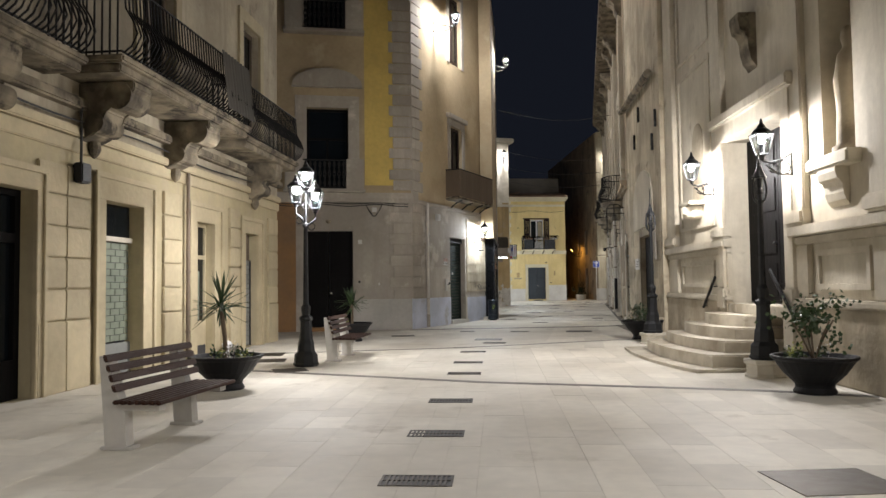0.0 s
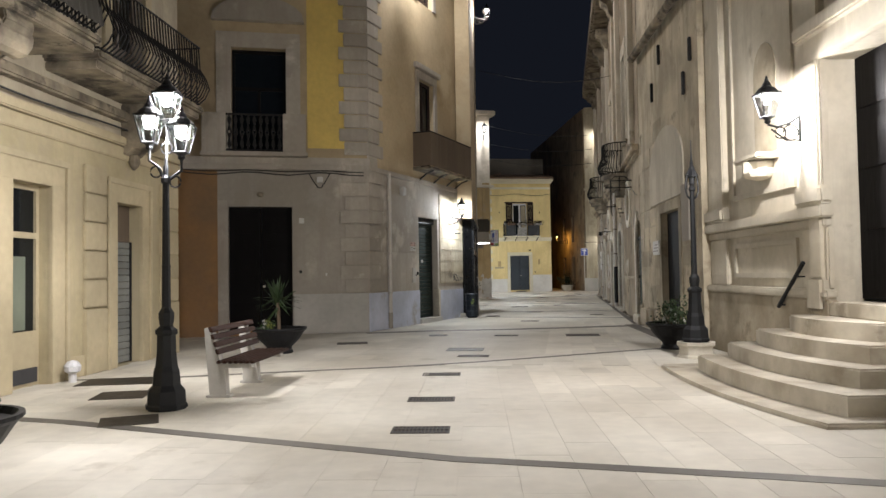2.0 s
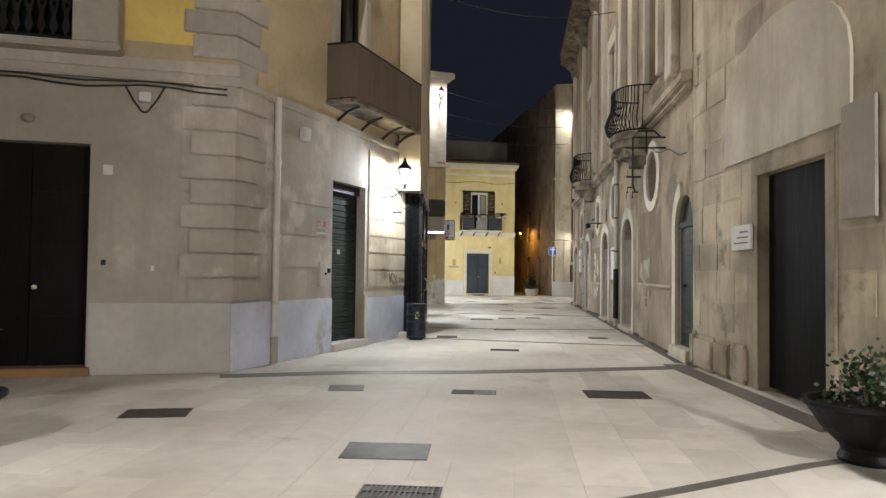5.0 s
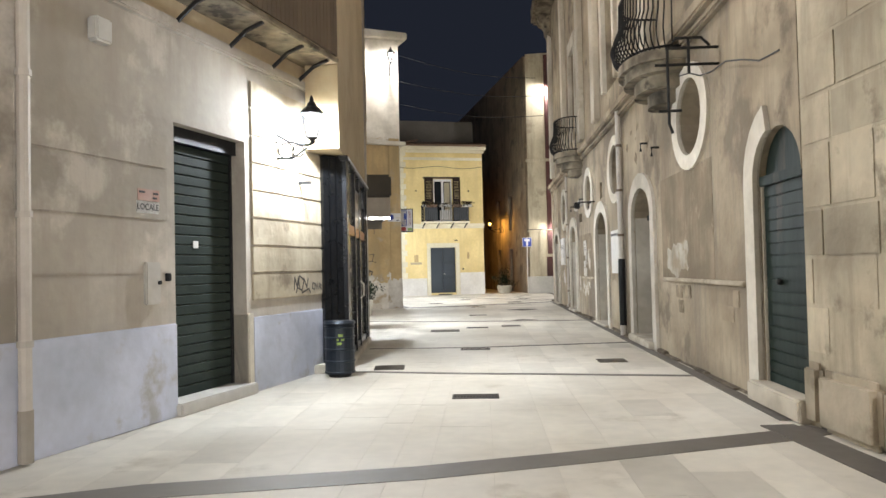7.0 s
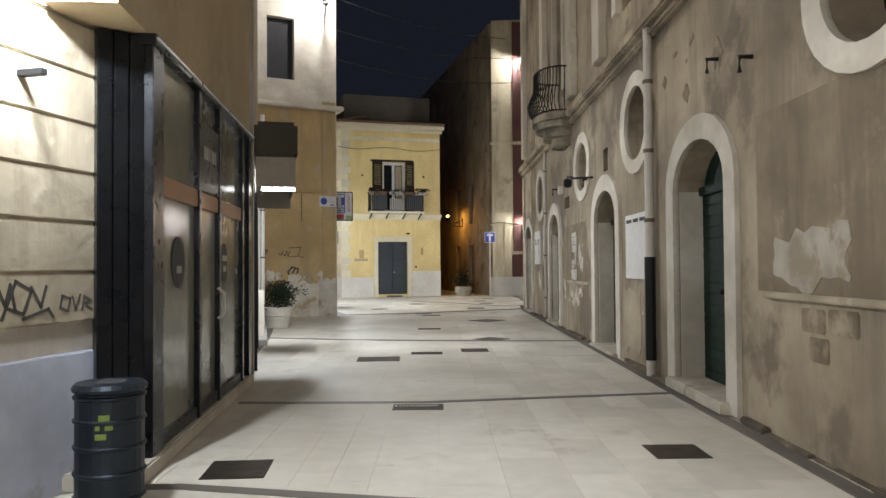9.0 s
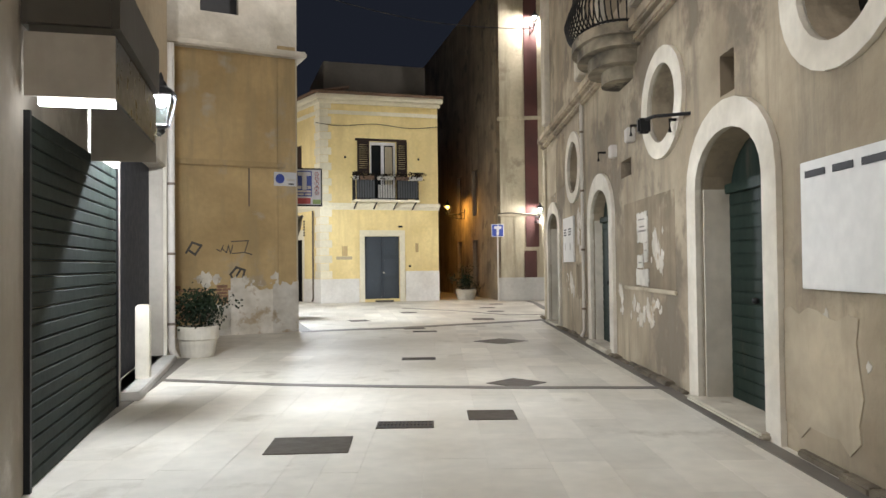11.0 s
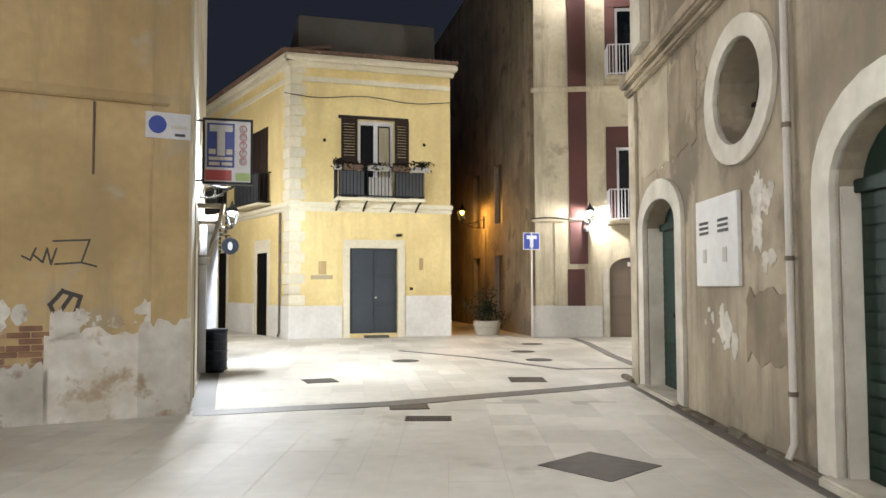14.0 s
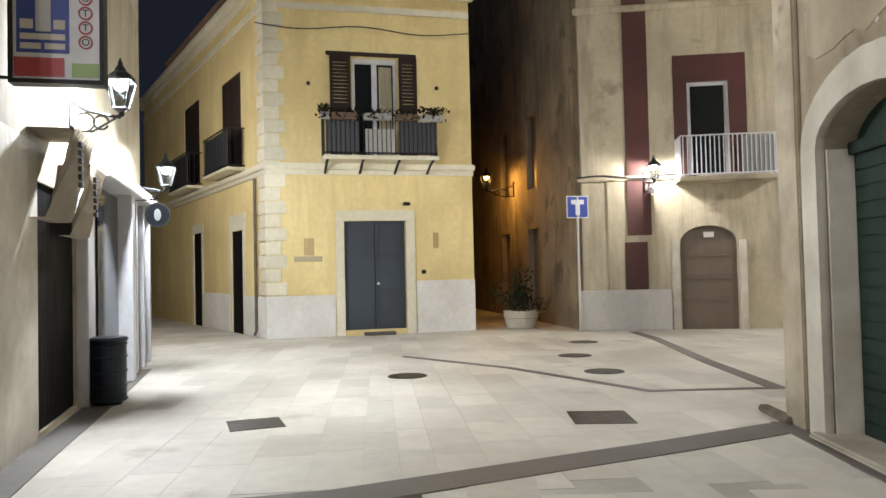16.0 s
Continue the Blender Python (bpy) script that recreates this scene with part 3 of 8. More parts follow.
wall("wall_palace_end", frame_of((10.38, 47.37), (24.3, 45.2), -1), rect(0.56, 14.0, -0.1, 12.0), [], PALE_WALL, "plain end wall of the palace")
# ---- rough stone house and church ----
stone_wall = wall("wall_rough_stone", FW, rect(0.0, 5.98, -0.1, 11.0), [rect(1.7, 3.4, 0.0, 2.65)], ASHLAR, "rough ashlar wall with a narrow dark doorway", thick=0.5)
church_wall = wall("wall_church", FCH, rect(-8.0, 18.3, -0.1, 12.0), [rect(11.6, 14.3, 0.0, 4.0), rect(9.65, 10.5, 3.05, 5.4)], CHURCH, "pale limestone church front with mouldings", thick=0.8)
# ---- closing walls behind the first viewpoint ----
wall("wall_square_south", frame_of((9.0, -9.0), (-11.0, -9.0), 1), rect(0, 20, -0.1, 9.0), [], CREAM, "plain plaster fronts behind the square")
wall("wall_side_street_end", frame_of((24.3, 44.3), (25.4, 57.6), -1), rect(0, 13, -0.1, 9.0), [], PALE_WALL, "plaster front closing the side street")
wall("wall_side_lane_end", frame_of((-6.0, 57.0), (-7.0, 68.0), 1), rect(0, 12, -0.1, 9.0), [], PALE_WALL, "plaster front closing the side lane")

# ---- church steps ----
steps = empty("church_steps", (4.8, 13.7, 0.0))
tagged(steps, "worn limestone church steps with a curved side", "steps", kind="structure")


STEP_ROWS = [(3.66, 11.52, 15.8), (3.99, 11.78, 15.25), (4.32, 12.14, 15.05), (4.62, 12.46, 14.85), (4.92, 12.8, 14.55)]


def step_outline(k):
    """A front that bows towards the square between two straight ends."""
    x, near, far = STEP_ROWS[k]
    pts = [Vector((x + 0.24 * (2 * q - 1) ** 2 * (1.0 if q < 0.5 else 0.75) - 0.03, near + (far - near) * q)) for q in [i / 14 for i in range(15)]]
    return [Vector((6.1, near)), *pts, Vector((6.1, far))]


for k, (z0, z1) in enumerate([(-0.02, 0.05), (0.05, 0.24), (0.24, 0.425), (0.425, 0.61), (0.61, 0.8)]):
    loop = step_outline(k)
    bm = bmesh.new()
    lo = [bm.verts.new((p.x, p.y, z0)) for p in loop]
    hi = [bm.verts.new((p.x, p.y, z1)) for p in loop]
    top = bm.faces.new(hi)
    bm.faces.new(lo)
    for i in range(len(loop)):
        bm.faces.new((lo[i - 1], lo[i], hi[i], hi[i - 1]))
    bmesh.ops.bevel(bm, geom=list(top.edges), offset=0.022, segments=3, affect="EDGES")
    part("step", bm, STEP_STONE, steps)
part("threshold", fbox(bmesh.new(), FCH, 11.7, 14.4, -0.1, 0.75, 0.8, 0.97, 0.015), STEP_STONE, steps)

# ---- facade of the cream house ----
PIERS = [(8.3, 8.9), (8.91, 9.48), (11.7, 12.4), (14.66, 15.26), (17.1, 17.8), (5.4, 6.7)]
for s0, s1 in PIERS:
    part("pier_base", fbox(bmesh.new(), FA, s0, s1, -0.06, 0.01, 0.0, 0.95, 0.012), CREAM_TRIM, cream_wall)
    for k in range(5):
        part("block", fbox(bmesh.new(), FA, s0, s1, -0.05, 0.01, 0.97 + k * 0.425, 1.375 + k * 0.425, 0.014), CREAM_TRIM, cream_wall)
part("string_course", fbox(bmesh.new(), FA, -8.9, 17.9, -0.1, 0.02, 3.52, 3.66, 0.02), CREAM_TRIM, cream_wall)
part("string_course", fbox(bmesh.new(), FA, -8.9, 17.9, -0.05, 0.02, 3.3, 3.5, 0.015), CREAM_TRIM, cream_wall)
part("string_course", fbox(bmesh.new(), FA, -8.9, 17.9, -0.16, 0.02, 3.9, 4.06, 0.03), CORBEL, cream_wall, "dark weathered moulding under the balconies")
part("plinth", fbox(bmesh.new(), FA, 14.1, 15.4, -0.03, 0.02, 0.0, 0.3, 0.01), CREAM_TRIM, cream_wall)
for s0, s1, z1 in ((9.62, 11.3, 3.05), (12.72, 14.15, 2.95), (15.3, 16.62, 2.9), (6.7, 8.4, 2.9)):
    i0, i1, top = [(a, b, d) for a, b, c, d in a_open if a >= s0 and b <= s1][0]
    surround(cream_wall, FA, rect(s0, s1, 0.0, z1), rect(i0, i1, -0.001, top), -0.055, 0.02, CREAM_TRIM)
    surround(cream_wall, FA, rect(s0 - 0.06, s1 + 0.06, 0.0, z1 + 0.07), rect(s0 + 0.02, s1 - 0.02, -0.001, z1 - 0.02), -0.09, -0.056, CREAM_TRIM, "outer_moulding")

shop = empty("shop_door", FA(7.6, 0.2, 0))
tagged(shop, "dark wooden shop door with a glazed transom", "door", kind="structure")
part("door_frame", pierced(bmesh.new(), FA, rect(6.95, 8.27, 0, 2.66), [rect(7.05, 8.17, 2.1, 2.58), rect(7.05, 7.58, 0.5, 1.98), rect(7.64, 8.17, 0.5, 1.98)], 0.18, 0.25), DARK_WOOD, shop)
part("pane", fbox(bmesh.new(), FA, 7.0, 8.2, 0.24, 0.26, 0.4, 2.6), DARK_GLASS, shop)

grille_shop = empty("shop_window", FA(10.4, 0.2, 0))
tagged(grille_shop, "narrow shop entrance with a pale green lattice shutter", "shop window", kind="structure")
part("transom_glass", fbox(bmesh.new(), FA, 9.87, 10.98, 0.2, 0.22, 2.2, 2.71), DARK_GLASS, grille_shop)
part("transom_bar", fbox(bmesh.new(), FA, 9.87, 10.98, 0.14, 0.24, 2.12, 2.2, 0.006), WHITE_TRIM, grille_shop)
PALE_GREEN = material("pale_green_lattice", (0.23, 0.26, 0.205), (0.16, 0.185, 0.145), rough=0.5, metal=0.2)
part("backing", fbox(bmesh.new(), FA, 9.87, 10.98, 0.26, 0.28, 0.0, 2.12), UNLIT_DEPTH, grille_shop)
for r in range(15):
    for c in range(4):
        a = 9.9 + c * 0.27 + (0.13 if r % 2 else 0)
        part("slat", fbox(bmesh.new(), FA, a, min(a + 0.25, 10.95), 0.2, 0.22, 0.55 + r * 0.104, 0.645 + r * 0.104), PALE_GREEN, grille_shop)
part("sill_panel", fbox(bmesh.new(), FA, 9.87, 10.98, 0.17, 0.24, 0.0, 0.52, 0.01), GREY_SHUTTER, grille_shop)

win3 = empty("shop_window", FA(13.4, 0.15, 0))
tagged(win3, "tall narrow shop window over a pale panelled base", "shop window", kind="structure")
part("window_frame", pierced(bmesh.new(), FA, rect(13.04, 13.85, 0.0, 2.65), [rect(13.1, 13.79, 2.02, 2.58), rect(13.1, 13.79, 0.72, 1.94)], 0.14, 0.2), CREAM_TRIM, win3)
part("pane", fbox(bmesh.new(), FA, 13.06, 13.83, 0.18, 0.2, 0.7, 2.62), DARK_GLASS, win3)
part("blind", fbox(bmesh.new(), FA, 13.12, 13.6, 0.165, 0.175, 0.74, 1.7), PALE_GREEN, win3)
part("base_vent", fbox(bmesh.new(), FA, 13.1, 13.79, 0.12, 0.15, 0.05, 0.24), INK, win3)
roller("roller_shutter", FA, 15.56, 16.38, 0.02, 2.0, 0.16, GREY_SHUTTER, "grey roller shutter closing a narrow shop")
fill("transom_window", FA, rect(15.56, 16.38, 2.0, 2.6), 0.18, BROWN_DOOR, "brown boarded transom over the shutter")
roller("roller_shutter", FA, 3.2, 4.5, 0.0, 2.7, 0.2, GREY_SHUTTER, "grey roller shutter of a closed shop")

for s0, s1, z0, z1 in a_up:
    w = empty("window", FA((s0 + s1) / 2, 0.2, z0))
    tagged(w, "tall balcony window with dark panes", "window", kind="structure")
    part("window_frame", pierced(bmesh.new(), FA, rect(s0, s1, z0, z1), [rect(s0 + 0.08, (s0 + s1) / 2 - 0.04, z0 + 0.6, z1 - 0.1), rect((s0 + s1) / 2 + 0.04, s1 - 0.08, z0 + 0.6, z1 - 0.1)], 0.15, 0.21), BROWN_DOOR, w)
    part("pane", fbox(bmesh.new(), FA, s0 + 0.04, s1 - 0.04, 0.19, 0.2, z0 + 0.1, z1 - 0.04), DARK_GLASS, w)
    surround(w, FA, rect(s0 - 0.22, s1 + 0.22, z0, z1 + 0.3), rect(s0, s1, z0 - 0.001, z1), -0.06, 0.01, CREAM_TRIM)


def carved_balcony(s0, s1, corbels, out=0.95, z=4.12, label="stone balcony on carved scroll corbels with a bellied iron railing"):
    ob = empty("balcony", FA((s0 + s1) / 2, 0, z))
    tagged(ob, label, "balcony", group="balconies of the cream house")
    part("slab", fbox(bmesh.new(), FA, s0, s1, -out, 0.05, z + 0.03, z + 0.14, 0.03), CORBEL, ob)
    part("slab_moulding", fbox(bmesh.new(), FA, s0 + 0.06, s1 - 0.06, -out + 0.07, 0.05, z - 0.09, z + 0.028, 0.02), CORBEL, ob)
    for c in corbels:
        bm = bmesh.new()
        scroll(bm, FA, c, 0.5, out - 0.12, z - 0.092, 0.86)
        bmesh.ops.bevel(bm, geom=list(bm.edges), offset=0.02, segments=2, affect="EDGES")
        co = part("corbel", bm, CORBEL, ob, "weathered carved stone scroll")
        for d, dz, r in ((-out + 0.34, -0.3, 0.2), (-0.26, -0.68, 0.14)):
            ring = [FA(c - 0.28, d + r * math.cos(q), z + dz + r * math.sin(q)) for q in [i * math.pi / 7 for i in range(14)]]
            bm = bmesh.new()
            va = [bm.verts.new(p) for p in ring]
            vb = [bm.verts.new(p + (FA(1, 0, 0) - FA(0, 0, 0)) * 0.56) for p in ring]
            bm.faces.new(va)
            bm.faces.new(vb)
            for i in range(14):
                bm.faces.new((va[i - 1], va[i], vb[i], vb[i - 1]))
            part("volute", bm, CORBEL, co)
        part("pendant", lathe(bmesh.new(), FA(c, -0.1, z - 1.14), [(0.015, 0), (0.07, 0.06), (0.1, 0.14), (0.08, 0.24)], 10), CORBEL, co)
    railing(ob, FA, s0 + 0.06, s1 - 0.06, out - 0.06, z + 0.14, z + 1.2, 0.1, 0.014, 0.2)
    return ob


carved_balcony(8.7, 13.5, (9.45, 12.0), z=4.4)
carved_balcony(13.7, 17.2, (16.0,), 0.8, 4.3, "long stone balcony on one carved corbel with a dark iron railing")
carved_balcony(4.1, 8.5, (5.1, 7.1), 0.6, 4.3, "shallow stone balcony with a dark iron railing")
for s0, s1 in ((11.9, 13.2),):
    bm = bmesh.new()
    n = 30
    rows = [[bm.verts.new(FA(s0 + (s1 - s0) * i / n, -1.0 - 0.025 * math.sin(i * 1.9) - 0.03 * k, 5.6 - k * 0.26)) for i in range(n + 1)] for k in range(5)]
    for a, b in zip(rows, rows[1:]):
        for i in range(n):
            bm.faces.new((a[i], a[i + 1], b[i + 1], b[i]))
    cloth = part("hanging_cloth", bm, material("dark_cloth", (0.11, 0.1, 0.085), (0.07, 0.065, 0.055), rough=0.95), None, smooth=True)
    tagged(cloth, "dark cloth hung over the iron balcony railing", "cloth")


def downpipe(F, s, d, z0, z1, r, mat, label):
    ob = empty("downpipe", F(s, d, z0))
    tagged(ob, label, "pipe")
    part("pipe", tube(bmesh.new(), [F(s, d, z1), F(s, d, z0 + 0.12), F(s, d - 0.05, z0)], r, 10), mat, ob)
    z = z0 + 0.5
    while z < z1 - 0.2:
        part("clamp", tube(bmesh.new(), [F(s, d, z), F(s, d, z + 0.04)], r + 0.01, 10), PIPE_DARK, ob)
        z += 1.1


downpipe(FA, 12.52, -0.1, 0.05, 3.5, 0.035, PIPE_DARK, "thin brown downpipe on the cream facade")
tagged(part("cable", tube(bmesh.new(), [FA(9.1, -0.12, 4.0), FA(9.1, -0.12, 3.15)], 0.02), CABLE), "short dark cable run on the cream facade", "cable")
box_light = empty("wall_floodlight", FA(9.12, -0.12, 3.0))
tagged(box_light, "small dark unlit floodlight on the cream facade", "floodlight")
part("housing", fbox(bmesh.new(), FA, 9.0, 9.24, -0.2, -0.06, 2.86, 3.14, 0.02), CAST_IRON, box_light)
part("bracket", fbox(bmesh.new(), FA, 9.09, 9.15, -0.06, 0.0, 3.06, 3.12), CAST_IRON, box_light)
tagged(part("cable", tube(bmesh.new(), [FA(s, -0.115, 3.74 + 0.03 * math.sin(s * 1.3)) for s in [6 + 0.5 * i for i in range(23)]], 0.015, 5), CABLE), "black cable strung along the cream facade", "cable")

# ---- corner house front ----
part("cornice", fbox(bmesh.new(), FB, 1.0, 6.25, -0.1, 0.02, 3.93, 4.06, 0.02), GREY_PLASTER, b_wall)
part("cornice", fbox(bmesh.new(), FB, 1.0, 6.22, -0.06, 0.02, 4.064, 4.24, 0.015), GREY_PLASTER, b_wall)
part("ochre_field", fbox(bmesh.new(), FB, 4.72, 5.62, -0.006, 0.02, 4.47, 13.5), OCHRE, b_wall, "yellow ochre painted field")
part("rust_field", fbox(bmesh.new(), FB, 0.2, 2.62, -0.006, 0.02, 0.0, 3.92), ORANGE_LIT_PLASTER, b_wall, "brown plaster field with orange lamplight put into its colour")
part("stone_base", fbox(bmesh.new(), FB, 4.36, 6.16, -0.03, 0.02, 0.0, 0.95, 0.012), CONCRETE, b_wall, "pale stone base course")
part("stone_base", fbox(bmesh.new(), FB, 2.62, 2.84, -0.03, 0.02, 0.0, 3.2, 0.012), GREY_PLASTER, b_wall)
for k in range(30):
    z, long = 0.97 + k * 0.335, k % 2
    if 3.8 < z < 4.2:
        continue
    part("quoin", fbox(bmesh.new(), FB, 5.6 - 0.12 * long, 6.19, -0.05, 0.02, z, z + 0.308, 0.014), GREY_PLASTER, b_wall)
    part("quoin", fbox(bmesh.new(), FBS, -0.03, 0.56 + 0.2 * (1 - long), -0.045, 0.02, z, z + 0.308, 0.014), GREY_PLASTER, b_wall)
part("corner_post", fbox(bmesh.new(), FBS, -0.005, 0.55, 0.0, 0.4, 0.0, 14.5), GREY_PLASTER, b_wall)
door("door_1", FB, 2.86, 4.34, 0.12, 3.05, 0.22, DARK_WOOD, "tall black double door of the corner house", 2, 4, knob=WHITE_TRIM)
part("doorstep", fbox(bmesh.new(), FB, 2.8, 4.4, -0.12, 0.3, 0.0, 0.115, 0.01), ORANGE_LIT_PLASTER, b_wall)
for z0 in (4.28, 9.2):
    w = empty("window", FB(3.58, 0.2, z0))
    tagged(w, "dark balcony window with a glass cross bar and pale stone surround", "window", kind="structure")
    part("window_frame", pierced(bmesh.new(), FB, rect(2.95, 4.22, z0, z0 + 2.58), [rect(3.02, 3.55, z0 + 0.1, z0 + 1.6), rect(3.62, 4.15, z0 + 0.1, z0 + 1.6), rect(3.02, 4.15, z0 + 1.68, z0 + 2.5)], 0.22, 0.28), DARK_WOOD, w)
    part("pane", fbox(bmesh.new(), FB, 2.97, 4.2, 0.265, 0.275, z0 + 0.05, z0 + 2.55), DARK_GLASS, w)
    surround(w, FB, rect(2.6, 4.56, z0 - 0.02, z0 + 2.95), rect(2.95, 4.22, z0 - 0.021, z0 + 2.58), -0.05, 0.01, GREY_PLASTER)
    hood = [(2.5, z0 + 3.2), (4.66, z0 + 3.2)] + [(3.58 + 1.08 * math.cos(math.pi * i / 10), z0 + 3.24 + 0.55 * math.sin(math.pi * i / 10)) for i in range(1, 10)]
    part("hood_moulding", prism(bmesh.new(), FB, hood, -0.16, 0.01), GREY_PLASTER, w)
    bal = empty("balcony", FB(3.6, 0, z0 - 0.02))
    tagged(bal, "shallow plastered balcony with an ornate cast iron grille", "balcony", group="balconies of the corner house")
    part("slab", fbox(bmesh.new(), FB, 2.26, 4.72, -0.36, 0.02, z0 - 0.06, z0 + 0.04, 0.02), GREY_PLASTER, bal)
    for s0, s1 in ((2.3, 2.84), (4.14, 4.68)):
        part("parapet_pier", fbox(bmesh.new(), FB, s0, s1, -0.32, 0.0, z0 + 0.04, z0 + 0.95, 0.015), GREY_PLASTER, bal, "plain plastered parapet pier")
    for z in (z0 + 0.08, z0 + 0.92):
        part("rail", tube(bmesh.new(), [FB(2.84, -0.28, z), FB(4.14, -0.28, z)], 0.024, 6), WROUGHT, bal)
    for i in range(9):
        c = 2.92 + i * 0.143
        bm = bmesh.new()
        loop = [(c, z0 + 0.08), (c + 0.05, z0 + 0.2), (c + 0.02, z0 + 0.34), (c + 0.055, z0 + 0.5), (c + 0.02, z0 + 0.66), (c + 0.05, z0 + 0.8), (c, z0 + 0.92), (c - 0.05, z0 + 0.8), (c - 0.02, z0 + 0.66), (c - 0.055, z0 + 0.5), (c - 0.02, z0 + 0.34), (c - 0.05, z0 + 0.2)]
        part("baluster", pierced(bm, FB, loop, [oval(c, z0 + 0.5, 0.025, 0.035, 8)], -0.29, -0.27), WROUGHT, bal)
for z0, sag in ((3.905, 0.02), (3.84, 0.035)):
    tagged(part("cable", tube(bmesh.new(), [FB(0.3 + 0.36 * i, -0.05, z0 - sag * math.sin(i * 1.3)) for i in range(17)], 0.014, 5), CABLE), "dark cable run along under the string course", "cable")
tagged(part("cable", tube(bmesh.new(), [FB(1.3, -0.03, 3.9), FB(1.32, -0.03, 5.0), FB(1.3, -0.03, 6.5)], 0.016, 5), CABLE), "dark cable climbing the plaster wall", "cable")
tagged(part("light_fitting", lathe(bmesh.new(), FB(3.6, -0.04, 3.28), [(0.02, 0), (0.07, 0.03), (0.085, 0.08), (0.06, 0.11)], 12), CORBEL), "small dull unlit light over the black door", "lamp")
tagged(part("junction_box", fbox(bmesh.new(), FB, 4.93, 5.08, -0.1, 0.0, 3.64, 3.77, 0.012), PAPER), "small white electrical box with looping cables", "junction box")
tagged(part("cable", tube(bmesh.new(), [FB(4.75 + 0.033 * i, -0.03, 3.86 - 0.32 * math.sin(math.pi * i / 15) * (1 if i < 6 or i > 9 else 1.1)) for i in range(16)], 0.012, 5), CABLE), "black cable looped below the cornice", "cable")
tagged(part("bell_plate", fbox(bmesh.new(), FB, 4.5, 4.56, -0.02, 0.0, 1.45, 1.52, 0.004), CAST_IRON), "small dark bell plate beside the door", "bell plate")
tagged(part("bell_plate", fbox(bmesh.new(), FB, 5.12, 5.16, -0.02, 0.0, 1.38, 1.45, 0.004), PAPER), "small pale bell plate on the grey wall", "bell plate")
tagged(part("notice_plate", fbox(bmesh.new(), FB, 4.5, 4.62, -0.015, 0.0, 2.65, 2.78, 0.004), PAPER), "small pale plate beside the door", "plate")

# ---- corner house side ----
side = bpy.data.objects["wall_corner_house_side"]
part("base_course", fbox(bmesh.new(), FBS, 0.0, 2.88, -0.034, 0.02, 0.0, 0.94, 0.01), BLUE_LIT_BASE, side, "pale base with the lantern's bluish light put into its colour")
part("base_course", fbox(bmesh.new(), FBS, 4.34, 6.19, -0.02, 0.02, 0.0, 0.9, 0.01), BLUE_LIT_BASE, side, "pale base with the lantern's bluish light put into its colour")
for k in range(8):
    part("stone_course", fbox(bmesh.new(), FBS, 4.34, 6.19, -0.022, 0.02, 1.1 + k * 0.335, 1.425 + k * 0.335, 0.012), ASHLAR, side)
    if k < 4:
        part("stone_course", fbox(bmesh.new(), FBS, 0.95, 2.78, -0.012, 0.02, 0.93 + k * 0.52, 1.44 + k * 0.52, 0.01), GREY_PLASTER, side)
part("cornice", fbox(bmesh.new(), FBS, -0.05, 6.2, -0.08, 0.02, 3.93, 4.06, 0.02), GREY_PLASTER, side)
part("door_jamb", fbox(bmesh.new(), FBS, 4.22, 4.33, -0.03, 0.3, 0.0, 0.95, 0.01), WHITE_TRIM, side, "white painted jamb stone")
part("doorstep", fbox(bmesh.new(), FBS, 2.85, 4.3, -0.1, 0.4, 0.0, 0.13, 0.015), CONCRETE, side)
roller("roller_shutter", FBS, 2.9, 4.22, 0.13, 2.84, 0.2, SHUTTER_METAL, "dark grey-green roller shutter of a closed shop")
part("shutter_box", fbox(bmesh.new(), FBS, 2.9, 4.22, 0.12, 0.3, 2.84, 3.0), CAST_IRON, side)
tagged(part("sticker", fbox(bmesh.new(), FBS, 3.47, 3.56, 0.19, 0.196, 1.72, 1.8), PAPER), "small white sticker on the roller shutter", "sticker")
pipe = empty("downpipe", FBS(0.98, -0.08, 0))
tagged(pipe, "pale painted downpipe on the corner house", "pipe")
part("pipe", tube(bmesh.new(), [FBS(0.98, -0.08, 4.0), FBS(0.98, -0.08, 0.42)], 0.05, 10), PIPE_PALE, pipe)
part("pipe_foot", tube(bmesh.new(), [FBS(0.98, -0.08, 0.42), FBS(0.98, -0.08, 0.02)], 0.058, 10), GREY_PLASTER, pipe, "worn grey pipe foot")
for z in (0.9, 1.9, 3.0):
    part("clamp", tube(bmesh.new(), [FBS(0.98, -0.08, z), FBS(0.98, -0.08, z + 0.05)], 0.062, 10), PIPE_PALE, pipe)
tagged(part("junction_box", fbox(bmesh.new(), FBS, 1.72, 1.92, -0.12, 0.0, 3.5, 3.72, 0.02), PAPER), "white junction box high on the side wall", "junction box")
meter = empty("meter_box", FBS(2.51, 0, 1.15))
tagged(meter, "pale painted meter box with a black lock beside the shutter", "meter box")
part("box", fbox(bmesh.new(), FBS, 2.41, 2.62, -0.05, 0.0, 1.15, 1.56, 0.012), CONCRETE, meter)
part("lock", tube(bmesh.new(), [FBS(2.585, -0.048, 1.36), FBS(2.585, -0.07, 1.36)], 0.02, 10), CAST_IRON, meter, "round black lock")
notice = empty("notice_sign", FBS(2.48, -0.01, 2.03))
tagged(notice, "small faded red and white notice on the side wall", "sign")
part("panel", fbox(bmesh.new(), FBS, 2.32, 2.65, -0.012, 0.0, 2.03, 2.15, 0.003), PAPER, notice)
part("red_field", fbox(bmesh.new(), FBS, 2.335, 2.655, -0.014, 0.0, 2.152, 2.27, 0.003), FADED_RED, notice, "faded red upper half")
